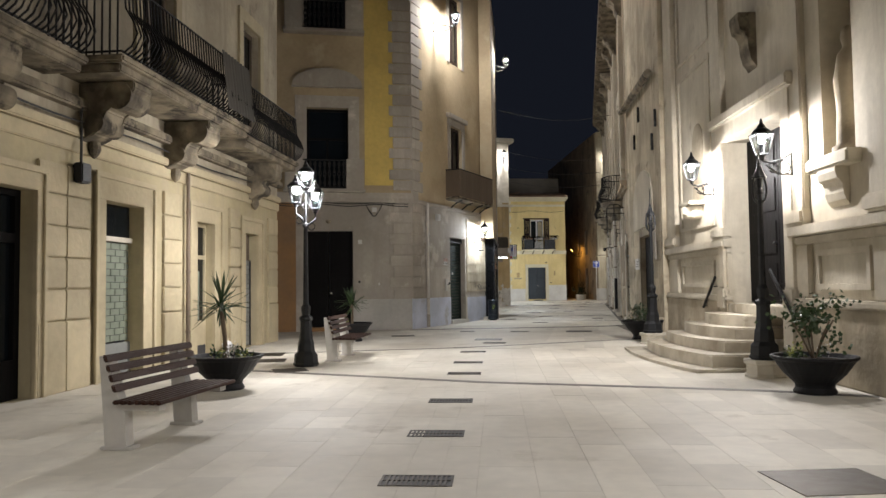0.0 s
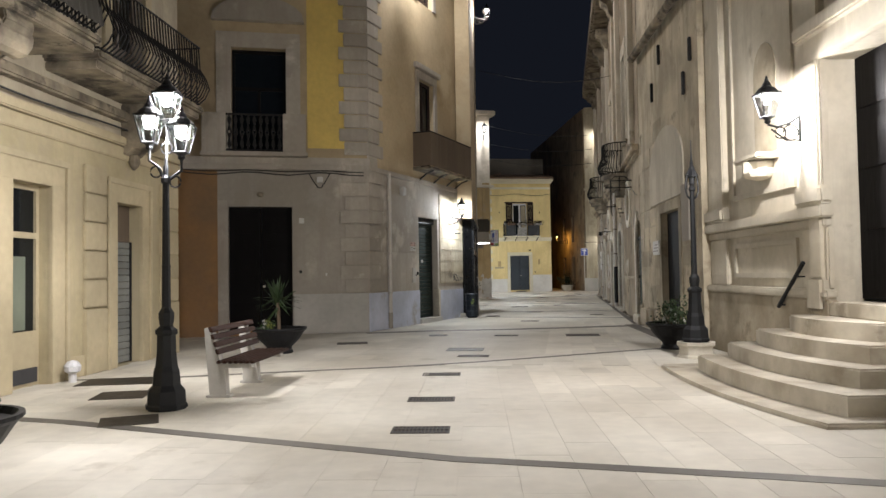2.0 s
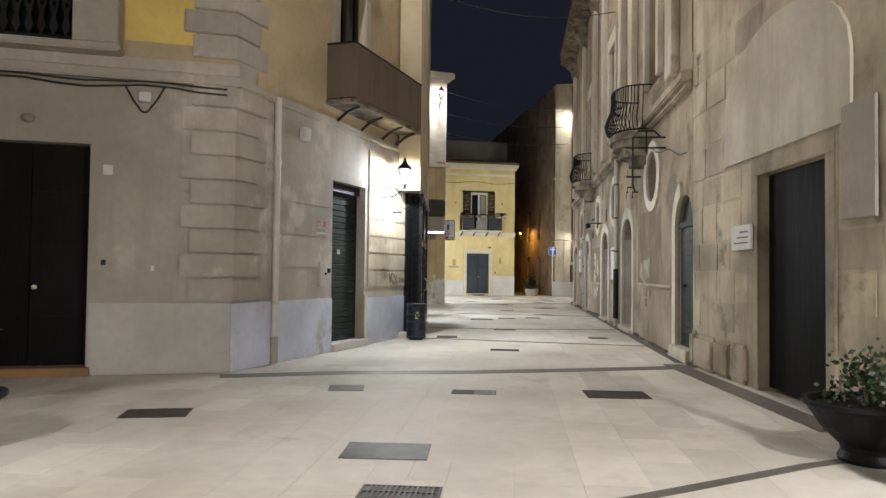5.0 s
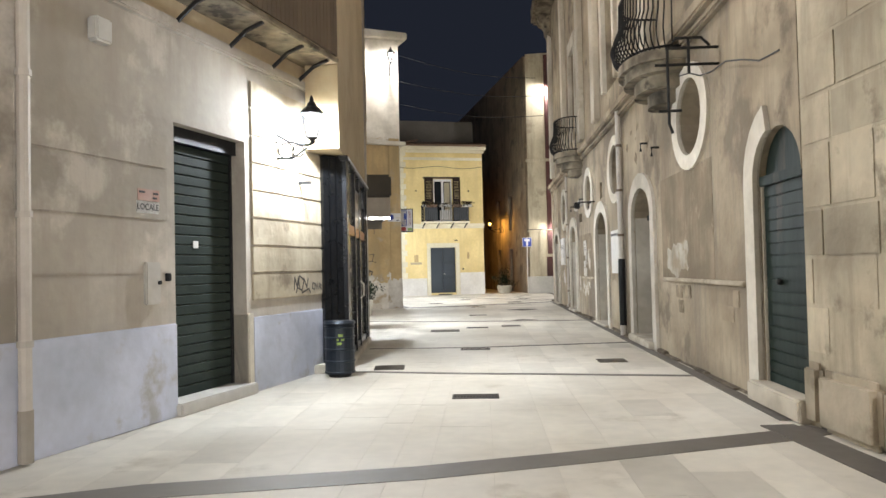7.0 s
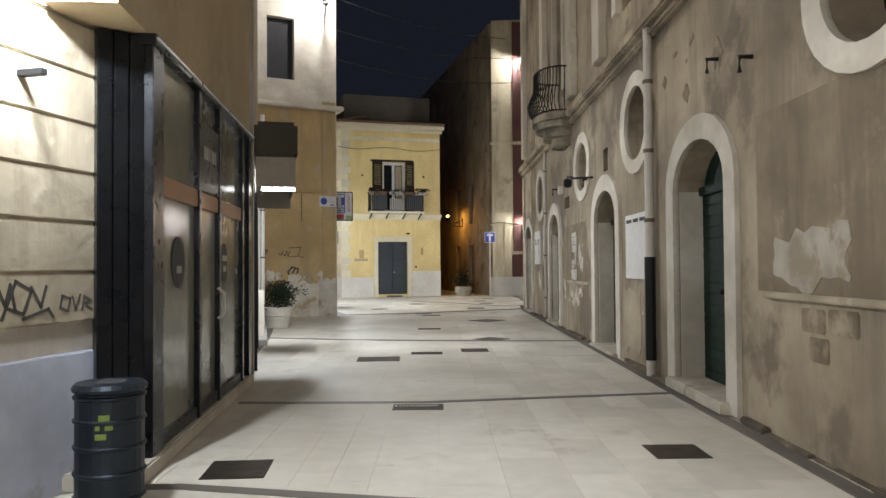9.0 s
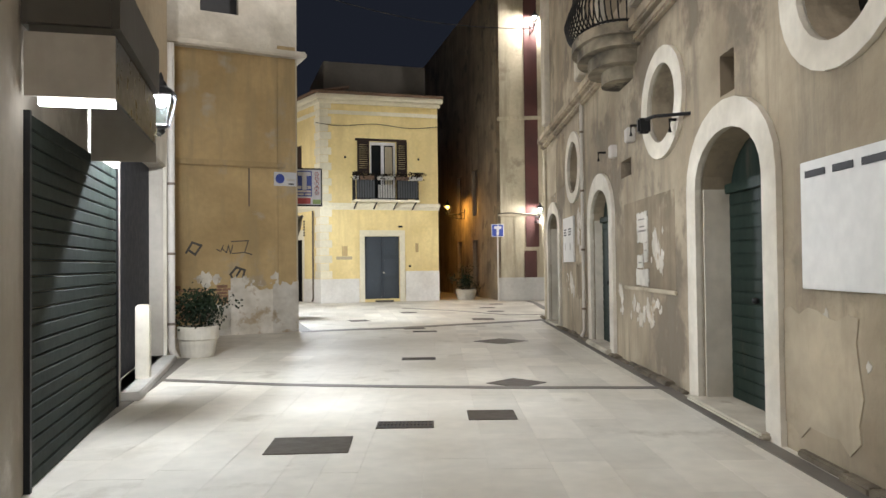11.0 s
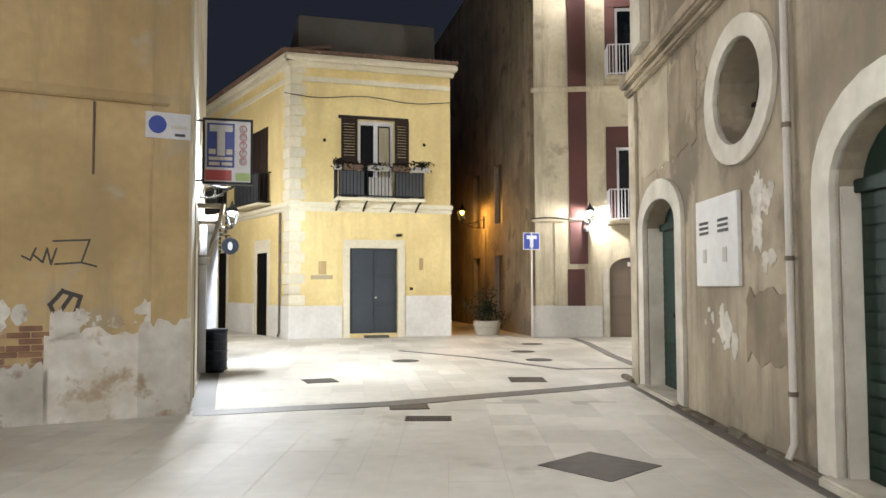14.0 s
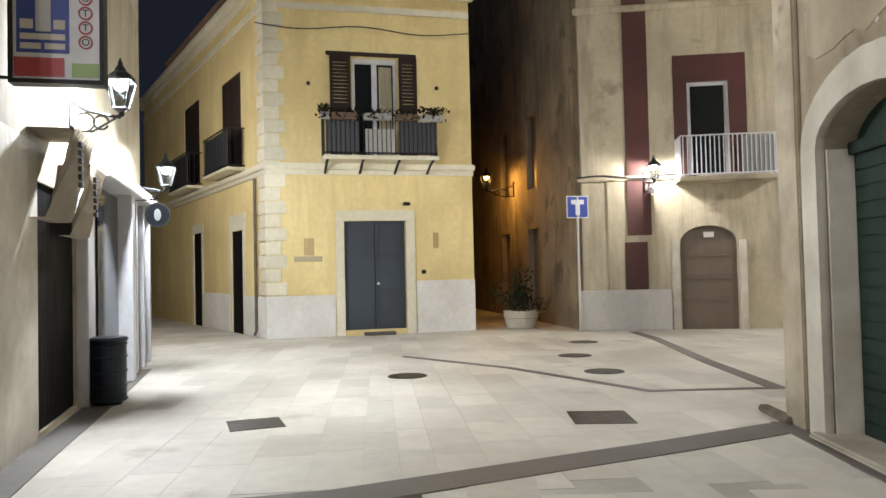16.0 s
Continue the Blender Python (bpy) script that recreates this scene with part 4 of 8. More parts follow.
for s0, s1, z in ((2.36, 2.44, 2.225), (2.56, 2.63, 2.22), (2.55, 2.61, 2.175)):
    part("text_bar", fbox(bmesh.new(), FBS, s0, s1, -0.017, -0.0135, z, z + 0.02), INK, notice)
word = bpy.data.curves.new("sign_word", "FONT")
word.body, word.size, word.align_x, word.align_y, word.extrude = "LOCALE", 0.085, "CENTER", "CENTER", 0.001
word.materials.append(INK)
along = (FBS(1, 0, 0) - FBS(0, 0, 0)).normalized()
m = Matrix((along, Vector((0, 0, 1)), along.cross(Vector((0, 0, 1))))).transposed().to_4x4()
m.translation = FBS(2.485, -0.0135, 2.092)
le = new("sign_word", word)
le.parent, le.matrix_parent_inverse, le.matrix_basis = notice, Matrix.Translation(-notice.location), m
tagged(part("keyhole_cover", fbox(bmesh.new(), FBS, 2.72, 2.78, -0.05, -0.01, 1.37, 1.45, 0.006), CAST_IRON), "small dark key switch beside the shutter", "switch")
bal = empty("balcony", FBS(4.2, 0, 4.3))
tagged(bal, "narrow balcony on iron brackets with a brown boarded railing", "balcony", group="balconies of the corner house")
part("slab", fbox(bmesh.new(), FBS, 2.6, 5.75, -0.55, 0.05, 4.28, 4.36, 0.015), CORBEL, bal)
for i in range(30):
    part("board", fbox(bmesh.new(), FBS, 2.64 + i * 0.103, 2.735 + i * 0.103, -0.54, -0.52, 4.38, 5.3), BROWN_DOOR, bal)
for s in (2.63, 5.72):
    part("side_panel", fbox(bmesh.new(), FBS, s - 0.01, s + 0.01, -0.52, 0.0, 4.38, 5.3), BROWN_DOOR, bal)
part("top_rail", tube(bmesh.new(), [FBS(2.62, 0, 5.32), FBS(2.62, -0.53, 5.32), FBS(5.73, -0.53, 5.32), FBS(5.73, 0, 5.32)], 0.022, 6), WROUGHT, bal)
for s in (2.9, 3.85, 4.8, 5.5):
    part("bracket", tube(bmesh.new(), [FBS(s, -0.5, 4.27), FBS(s, -0.28, 4.2), FBS(s, -0.08, 4.05), FBS(s, 0.02, 3.95)], 0.025, 6), WROUGHT, bal)
for s0, s1, z0, z1 in ((3.0, 4.05, 4.35, 6.95), (3.0, 4.05, 9.2, 11.7)):
    w = empty("window", FBS(3.5, 0.15, z0))
    tagged(w, "tall window with dark brown shutters in an ochre field", "window", kind="structure")
    part("window_frame", pierced(bmesh.new(), FBS, rect(s0, s1, z0, z1), [rect(s0 + 0.07, 3.49, z0 + 0.2, z1 - 0.08), rect(3.56, s1 - 0.07, z0 + 0.2, z1 - 0.08)], 0.12, 0.18), BROWN_SHUTTER, w)
    part("pane", fbox(bmesh.new(), FBS, s0 + 0.03, s1 - 0.03, 0.165, 0.175, z0 + 0.1, z1 - 0.04), DARK_GLASS, w)
    surround(w, FBS, rect(s0 - 0.2, s1 + 0.2, z0 - 0.02, z1 + 0.22), rect(s0, s1, z0 - 0.021, z1), -0.05, 0.01, GREY_PLASTER)
    part("hood_moulding", fbox(bmesh.new(), FBS, s0 - 0.3, s1 + 0.3, -0.14, 0.01, z1 + 0.24, z1 + 0.4, 0.02), GREY_PLASTER, w)
tagged(part("small_lamp", fbox(bmesh.new(), FBS, 5.5, 5.55, -0.2, 0.0, 2.62, 2.66, 0.004), CAST_IRON), "small iron flag bracket on the wall", "bracket")

# ---- glazed shop front ----
front = empty("shop_front", FSH(1.9, 0.0, 0.0))
tagged(front, "black aluminium shop front with large panes and an orange fascia", "shop front", kind="structure")
FP = frame_of((1.7, 28.88), (1.98, 29.03), 1)
for i in range(3):
    part("pillar_panel", fbox(bmesh.new(), FP, 0.0 + i * 0.107, 0.098 + i * 0.107, 0.0, 0.1, 0.12, 3.1, 0.008), BLACK_METAL, front)
part("pillar_core", fbox(bmesh.new(), FP, 0.0, 0.31, 0.05, 0.35, 0.12, 3.08), BLACK_METAL, front)
part("plinth", fbox(bmesh.new(), FSH, -0.35, 4.15, -0.06, 0.5, 0.0, 0.12, 0.015), WHITE_TRIM, front, "pale stone plinth")
for s0, s1 in ((0.03, 0.3), (1.4, 1.5), (2.25, 2.34), (3.52, 3.6), (3.95, 4.15)):
    part("mullion", fbox(bmesh.new(), FSH, s0, s1, -0.03, 0.08, 0.12, 3.1, 0.006), BLACK_METAL, front)
part("head_rail", fbox(bmesh.new(), FSH, 0.0, 4.15, -0.06, 0.1, 3.04, 3.12, 0.006), BLACK_METAL, front)
# white pieces paint the broken bright line that light draws on the rail
for s0, s1 in ((0.0, 1.3), (1.36, 2.5), (2.56, 4.1)):
    part("trim_strip", fbox(bmesh.new(), FSH, s0, s1, -0.075, -0.06, 3.07, 3.095, 0.003), SIGN_WHITE, front, "thin aluminium trim with its bright line painted white")
part("fascia", fbox(bmesh.new(), FSH, 0.3, 3.55, -0.015, 0.06, 2.0, 2.15, 0.006), ORANGE_BEAM, front, "orange-brown fascia strip")
part("bottom_rail", fbox(bmesh.new(), FSH, 0.3, 3.55, -0.01, 0.06, 0.12, 0.22, 0.005), BLACK_METAL, front)
FADED_PRINT = material("faded_decal_print", (0.5, 0.48, 0.42), rough=0.7)
SHOP_PANE = material("frosted_grey_green_film", (0.24, 0.24, 0.19), (0.14, 0.14, 0.11), rough=0.16, big=0.8, bump=0.0)
for s0, s1, z0, z1 in ((0.3, 1.4, 0.22, 2.0), (1.5, 2.25, 0.22, 2.0), (2.34, 3.52, 0.22, 2.0), (0.3, 1.4, 2.15, 3.04), (2.34, 3.52, 2.15, 3.04), (3.6, 3.95, 0.22, 3.04), (1.5, 2.25, 2.8, 3.04)):
    p = part("pane", fbox(bmesh.new(), FSH, s0, s1, 0.02, 0.035, z0, z1), SHOP_PANE, front)
part("sign_panel", fbox(bmesh.new(), FSH, 1.5, 2.27, -0.02, 0.03, 2.16, 2.79, 0.004), BLACK_METAL, front, "black sign panel with a pale stripe of lettering")
for i, w in enumerate((0.07, 0.05, 0.03, 0.07, 0.06)):
    part("letter_bar", fbox(bmesh.new(), FSH, 1.62 + i * 0.105, 1.62 + i * 0.105 + w, -0.026, -0.019, 2.46, 2.58), CONCRETE, front)
for s in (0.87, 2.69):
    decal = part("round_decal", prism(bmesh.new(), FSH, oval(s, 1.5, 0.2 if s < 1 else 0.15, 0.21, 24), 0.012, 0.019), INK, front, "dark round window decal with faded marks")
    if s < 1:
        word = bpy.data.curves.new("decal_word", "FONT")
        word.body, word.size, word.align_x, word.align_y, word.extrude = "ABITI", 0.12, "CENTER", "CENTER", 0.001
        word.materials.append(FADED_PRINT)
        along = (FSH(1, 0, 0) - FSH(0, 0, 0)).normalized()
        m = Matrix((along, Vector((0, 0, 1)), along.cross(Vector((0, 0, 1))))).transposed().to_4x4()
        m.translation = FSH(s, 0.009, 1.55)
        le = new("decal_word", word)
        le.parent, le.matrix_parent_inverse, le.matrix_basis = decal, decal.matrix_world.inverted(), m
    for dz, w in ((-0.06, 0.14),) if s < 1 else ((0.05, 0.2), (-0.06, 0.14)):
        part("decal_bar", fbox(bmesh.new(), FSH, s - w / 2, s + w / 2, 0.006, 0.0115, 1.5 + dz - 0.03, 1.5 + dz + 0.03), FADED_PRINT, decal)
part("door_handle", tube(bmesh.new(), [FSH(2.17, -0.03, 0.95), FSH(2.17, -0.09, 1.0), FSH(2.17, -0.09, 1.2), FSH(2.17, -0.03, 1.25)], 0.015, 8), PIPE_PALE, front, "curved steel pull handle")
awn = empty("shop_awning", FC(0.9, -0.2, 2.9))
tagged(awn, "dark folded shop awning above a shuttered front", "awning")
part("casing", fbox(bmesh.new(), FC, 0.9, 2.9, -0.6, 0.0, 3.0, 3.5, 0.05), ROOF_DARK, awn)
part("valance", fbox(bmesh.new(), FC, 0.96, 2.85, -0.57, -0.55, 2.58, 3.0), BLACK_METAL, awn)
part("side_cheek", fbox(bmesh.new(), FC, 0.94, 0.96, -0.57, -0.02, 2.58, 3.0), GREY_PLASTER, awn, "grey canvas end of the awning")
part("side_cheek", fbox(bmesh.new(), FC, 2.85, 2.87, -0.57, -0.02, 2.42, 3.0), GREY_PLASTER, awn)
# glowing strip stands in for lantern light under the awning
part("light_strip", fbox(bmesh.new(), FC, 0.95, 1.03, -0.56, -0.1, 2.53, 2.575), EDGE_GLOW, awn, "awning edge that glows in place of lantern light")
roller("roller_shutter", FC, 1.0, 4.05, 0.0, 2.5, -0.02, SHUTTER_METAL, "dark roller shutter of a closed shop")
fill("shop_door", FC, rect(4.35, 7.86, 0.1, 3.0), 0.2, NAVY, "dark blue shop door in a deep recess")
tagged(part("jamb_stub", fbox(bmesh.new(), FC, 5.4, 5.62, -0.14, 0.02, 0.0, 1.0, 0.02), WHITE_TRIM), "pale low stone stub beside the shop door", "jamb stone")
tagged(part("jamb_pillar", fbox(bmesh.new(), FC, 7.9, 8.38, -0.05, 0.02, 0.0, 4.0, 0.015), WHITE_TRIM), "white painted jamb pillar of the shop", "pillar", kind="structure")
tagged(part("jamb_pillar", fbox(bmesh.new(), FC, 4.1, 7.88, -0.05, 0.02, 3.02, 4.0, 0.015), WHITE_TRIM), "white painted lintel of the shop", "lintel", kind="structure")
tagged(part("shop_step", fbox(bmesh.new(), FC, 4.36, 7.88, -0.2, 0.2, 0.0, 0.1, 0.015), CONCRETE), "low pale stone step of the shop", "step", kind="structure")
downpipe(FC, 8.0, -0.11, 0.05, 5.0, 0.055, PIPE_PALE, "pale downpipe at the street corner")
part("upper_render", fbox(bmesh.new(), FC, 0.0, 8.42, -0.006, 0.02, 4.0, 12.9), BROWN_PLASTER, bpy.data.objects["wall_street_west"])

# ---- graffiti wall and tower ----
gw = bpy.data.objects["wall_graffiti"]
part("string_course", fbox(bmesh.new(), FL, -7.0, 2.4, -0.07, 0.02, 3.4, 3.52, 0.02), GRAFFITI_WALL, gw)
part("corner_pier", fbox(bmesh.new(), FL, 2.2, 2.66, -0.02, 0.4, -0.1, 6.0, 0.03), GRAFFITI_WALL, gw)
random.seed(4)
for s0, s1, z0, z1 in ((1.15, 2.1, 0.0, 0.95), (2.1, 2.67, 0.0, 1.02), (0.7, 1.2, 0.0, 0.6), (1.2, 1.5, 0.85, 1.15)):
    n = 14
    loop = [(s0, z0), (s1, z0)] + [(s1 - (s1 - s0) * i / n, z1 + random.uniform(-0.07, 0.05)) for i in range(n + 1)]
    part("peeled_patch", prism(bmesh.new(), FL, loop, -0.025, 0.01), PEELED, gw, "pale peeled plaster")
BRICK = material("weathered_red_brick", (0.36, 0.2, 0.12), (0.24, 0.13, 0.08), rough=0.92, big=3.0, stain=(0.5, 0.44, 0.36), stain_scale=3.0, stain_cut=0.58, vary=0.25)
rnd = random.Random(63)
for k in range(13):
    z, a = 0.16 + k * 0.066, -0.75 + 0.12 * (k % 2)
    while a < 1.12:
        if rnd.random() < 0.72 - 0.3 * abs(k - 5) / 8:
            part("brick", fbox(bmesh.new(), FL, a, a + 0.225, -0.012 - rnd.uniform(0, 0.008), 0.01, z, z + 0.056, 0.006), BRICK, gw)
        a += 0.237
tower = bpy.data.objects["wall_tower"]
part("cornice", fbox(bmesh.new(), FL, -0.3, 2.85, -0.22, 0.5, 5.72, 5.85, 0.03), WHITE_TRIM, tower)
part("cornice", fbox(bmesh.new(), FL, -0.3, 2.95, -0.3, 0.6, 9.45, 9.7, 0.04), WHITE_TRIM, tower)
part("corner_post", fbox(bmesh.new(), FL, 2.3, 2.66, 0.0, 0.4, 5.85, 9.45), WHITE_TRIM, tower)
# dark sheet in place of the unlit room behind the opening
part("dark_opening", fbox(bmesh.new(), FL, 0.6, 1.4, 0.2, 0.25, 6.5, 8.2), UNLIT_DEPTH, tower)


def strokes(name, F, lines, depth, r, mat, label):
    ob = empty(name, F(lines[0][0][0], depth, lines[0][0][1]))
    tagged(ob, label, "graffiti", kind="structure")
    for line in lines:
        bm = bmesh.new()
        for (s0, z0), (s1, z1) in zip(line, line[1:]):
            d = Vector((s1 - s0, z1 - z0)).normalized() * r
            nrm = Vector((-d.y, d.x))
            prism(bm, F, [(s0 - d.x + nrm.x, z0 - d.y + nrm.y), (s1 + d.x + nrm.x, z1 + d.y + nrm.y), (s1 + d.x - nrm.x, z1 + d.y - nrm.y), (s0 - d.x - nrm.x, z0 - d.y - nrm.y)], depth - 0.002, depth)
        part("stroke", bm, mat, ob)
    return ob


strokes("graffiti", FL, [[(0.92, 1.72), (1.00, 1.68), (1.05, 1.8)], [(1.02, 1.74), (1.12, 1.66), (1.16, 1.8), (1.20, 1.64), (1.25, 1.8)], [(1.22, 1.88), (1.58, 1.9), (1.50, 1.66), (1.24, 1.64)], [(1.50, 1.66), (1.65, 1.62)]], -0.001, 0.01, SPRAY, "thin black spray tag on peeling plaster")
strokes("graffiti", FL, [[(0.30, 1.66), (0.42, 1.86), (0.60, 1.8), (0.48, 1.62), (0.36, 1.7)], [(1.20, 1.22), (1.32, 1.36), (1.50, 1.3), (1.44, 1.1), (1.26, 1.08), (1.20, 1.22)], [(1.28, 1.12), (1.40, 1.3)]], -0.001, 0.022, SPRAY, "faded black spray tag on peeling plaster")
strokes("graffiti", FBS, [[(5.34, 1.2), (5.36, 1.36), (5.42, 1.24), (5.46, 1.36), (5.5, 1.2)], [(5.4, 1.16), (5.5, 1.38), (5.62, 1.32), (5.56, 1.18), (5.44, 1.22)], [(5.62, 1.34), (5.7, 1.22), (5.74, 1.34)], [(5.56, 1.15), (5.76, 1.2), (5.8, 1.15)]], -0.023, 0.011, SPRAY, "dense black spray tag on the pale block courses")
strokes("graffiti", FBS, [[(5.86, 1.2), (5.88, 1.28), (5.95, 1.26), (5.93, 1.18), (5.87, 1.2)], [(5.97, 1.27), (6.0, 1.19), (6.04, 1.28)], [(6.06, 1.19), (6.08, 1.27), (6.14, 1.24), (6.08, 1.22), (6.15, 1.18)]], -0.023, 0.008, SPRAY, "small black spray tag on the pale block courses")
board = empty("street_board", FL(2.18, -0.02, 3.18))
tagged(board, "white street board with a blue disc and a small arrow", "sign")
part("panel", fbox(bmesh.new(), FL, 2.14, 2.64, -0.03, -0.004, 3.04, 3.33, 0.003), SIGN_WHITE, board)
part("disc", prism(bmesh.new(), FL, oval(2.27, 3.19, 0.1, 0.1, 20), -0.036, -0.031), SIGN_BLUE, board)
part("text_bar", fbox(bmesh.new(), FL, 2.42, 2.6, -0.036, -0.031, 3.15, 3.19), PIPE_PALE, board)
part("arrow_bar", fbox(bmesh.new(), FL, 2.46, 2.58, -0.036, -0.031, 3.07, 3.1), INK, board)
for s in (1.6,):
    tagged(part("cable", tube(bmesh.new(), [FL(s, -0.02, 3.38), FL(s, -0.004, 2.6)], 0.016, 6), PIPE_DARK), "brown cable strip down the plaster", "cable")

# ---- tobacconist ----
sign = empty("tobacconist_sign", FLS(1.5, -0.35, 3.3))
tagged(sign, "double-sided hanging tobacconist sign with a large white T", "sign")
FS0 = frame_of((4.0, 47.2), (4.72, 47.26), 1)
FS = lambda a, d, z: FS0(a * 0.9, d, 2.92 + (z - 2.78) * 0.91)
part("box", fbox(bmesh.new(), FS, 0.0, 0.72, 0.0, 0.12, 2.78, 3.76, 0.01), SIGN_WHITE, sign)
part("sign_rim", pierced(bmesh.new(), FS, rect(-0.015, 0.735, 2.765, 3.775), [rect(0.02, 0.7, 2.8, 3.74)], -0.012, 0.13), CAST_IRON, sign)
part("blue_field", fbox(bmesh.new(), FS, 0.05, 0.46, -0.008, -0.001, 3.02, 3.7), SIGN_BLUE, sign)
part("letter_t", prism(bmesh.new(), FS, [(0.2, 3.2), (0.32, 3.2), (0.32, 3.57), (0.43, 3.57), (0.43, 3.67), (0.09, 3.67), (0.09, 3.57), (0.2, 3.57)], -0.014, -0.0085), SIGN_WHITE, sign)
for s0, s1, z0, z1 in ((0.08, 0.18, 3.22, 3.3), (0.34, 0.43, 3.22, 3.3), (0.08, 0.43, 3.13, 3.18), (0.08, 0.24, 3.05, 3.1), (0.27, 0.43, 3.05, 3.1)):
    part("text_bar", fbox(bmesh.new(), FS, s0, s1, -0.013, -0.0085, z0, z1), PIPE_PALE, sign)
part("red_field", fbox(bmesh.new(), FS, 0.03, 0.42, -0.008, -0.001, 2.82, 2.98), SIGN_RED, sign)
part("green_field", fbox(bmesh.new(), FS, 0.48, 0.69, -0.008, -0.001, 2.82, 2.94), SIGN_GREEN, sign)
for i, ch in enumerate("LOTTO"):
    z = 3.62 - i * 0.125
    part("letter_ring", pierced(bmesh.new(), FS, oval(0.59, z, 0.058, 0.058, 18), [oval(0.59, z, 0.045, 0.045, 18)], -0.008, -0.001), SIGN_RED, sign)
    cu = bpy.data.curves.new("letter", "FONT")
    cu.body, cu.size, cu.align_x, cu.align_y, cu.extrude = ch, 0.075, "CENTER", "CENTER", 0.002
    le = new("letter", cu)
    x = (FS(1, 0, 0) - FS(0, 0, 0)).normalized()
    m = Matrix((x, Vector((0, 0, 1)), x.cross(Vector((0, 0, 1))))).transposed().to_4x4()
    m.translation = FS(0.59, -0.005, z)
    cu.materials.append(INK)
    le.parent = sign
    le.matrix_parent_inverse = Matrix.Translation(-sign.location)
    le.matrix_basis = m
for z in (2.82, 3.74):
    part("arm", tube(bmesh.new(), [FS(-0.25, 0.06, z), FS(0.0, 0.06, z)], 0.014, 6), CAST_IRON, sign)
lsw = bpy.data.objects["wall_tobacconist"]
fill("door_2", FLS, rect(2.5, 4.06, 0.05, 2.3), 0.03, DARK_WOOD, "dark wooden tobacconist door")
for s0, s1, z1 in ((1.25, 2.48, 2.62),):
    part("jamb", fbox(bmesh.new(), FLS, s0, s1, -0.018, 0.02, 0.0, z1, 0.008), WHITE_TRIM, lsw)
random.seed(7)
for s0, s1, z0, z1, out in ((2.2, 3.0, 1.95, 2.72, 0.38), (3.3, 4.0, 1.85, 2.55, 0.3)):
    aw = empty("folded_awning", FLS((s0 + s1) / 2, -out / 2, z0))
    tagged(aw, "dusty folded canvas awning over the tobacconist door", "awning")
    bm = bmesh.new()
    n = 22
    rows = [[bm.verts.new(FLS(s0 + (s1 - s0) * i / n, -out * (1 - 0.55 * k / 4) - 0.035 * math.sin(i * 2.1 + k), z1 - (z1 - z0) * k / 4)) for i in range(n + 1)] for k in range(5)]
    back = [[bm.verts.new(FLS(s0 + (s1 - s0) * i / n, 0.0, z1 - (z1 - z0) * k / 4)) for i in range(n + 1)] for k in (0, 4)]
    for a, b in zip(rows, rows[1:]):
        for i in range(n):
            bm.faces.new((a[i], a[i + 1], b[i + 1], b[i]))
    for i in range(n):
        bm.faces.new((rows[0][i], rows[0][i + 1], back[0][i + 1], back[0][i]))
        bm.faces.new((rows[4][i], rows[4][i + 1], back[1][i + 1], back[1][i]))
    part("canvas", bm, CANVAS, aw, smooth=True)
    for i in range(6):
        z = z1 - 0.12 - i * 0.07
        part("text_bar", fbox(bmesh.new(), FLS, s0 + 0.02, s0 + 0.1, -out - 0.05, -out - 0.02, z - 0.045, z), INK, aw)
    part("rod", tube(bmesh.new(), [FLS(s0, -out * 0.95, z1), FLS(s1, -out * 0.95, z1)], 0.02, 6), CAST_IRON, aw)
LIT = empty("shop_entrance", FLS(6.2, 0, 0))
tagged(LIT, "bright white framed shop entrance under a lantern", "shop entrance", kind="structure")
for s0, s1, d in ((4.1, 4.5, -0.12), (6.12, 6.4, -0.3), (6.95, 7.1, -0.24), (7.75, 7.9, -0.24), (8.5, 8.65, -0.24)):
    part("post", fbox(bmesh.new(), FLS, s0, s1, d, 0.0, 0.0, 2.55, 0.012), SIGN_WHITE, LIT)
part("head", fbox(bmesh.new(), FLS, 4.1, 8.8, -0.36, 0.0, 2.55, 2.72, 0.015), SIGN_WHITE, LIT)
for s0, s1 in ((4.66, 6.09), (6.44, 6.92), (7.14, 7.72), (7.94, 8.46)):
    part("pane", fbox(bmesh.new(), FLS, s0, s1, -0.12, -0.1, 0.3, 2.5), DARK_GLASS, LIT)
    part("sill_panel", fbox(bmesh.new(), FLS, s0, s1, -0.14, 0.0, 0.0, 0.3, 0.01), WHITE_TRIM, LIT)
disc = empty("round_sign", FLS(6.8, -0.55, 2.35))
tagged(disc, "small round hanging shop sign on an iron arm", "sign")
FR20 = frame_of((3.68, 52.6), (3.98, 52.64), 1)
FR2 = lambda s, into, z: FR20(s, into, z + 0.13)
part("face", prism(bmesh.new(), FR2, oval(0.12, 2.2, 0.17, 0.17, 24), 0, 0.05), NAVY, disc)
part("ring", pierced(bmesh.new(), FR2, oval(0.12, 2.2, 0.18, 0.18, 24), [oval(0.12, 2.2, 0.165, 0.165, 24)], -0.006, -0.001), CAST_IRON, disc)
part("mark", prism(bmesh.new(), FR2, oval(0.12, 2.2, 0.05, 0.09, 12), -0.006, -0.001), GREY_SHUTTER, disc)
part("arm", tube(bmesh.new(), [FR2(-0.48, 0.02, 2.42), FR2(0.12, 0.02, 2.42), FR2(0.12, 0.02, 2.37)], 0.012, 6), CAST_IRON, disc)

# ---- yellow house ----
yh = bpy.data.objects["wall_yellow_house"]
yhs = bpy.data.objects["wall_yellow_house_side"]
part("corner_post", fbox(bmesh.new(), FHS, 0.0, 0.5, 0.02, 0.4, 0.0, 8.1), YELLOW, yh)
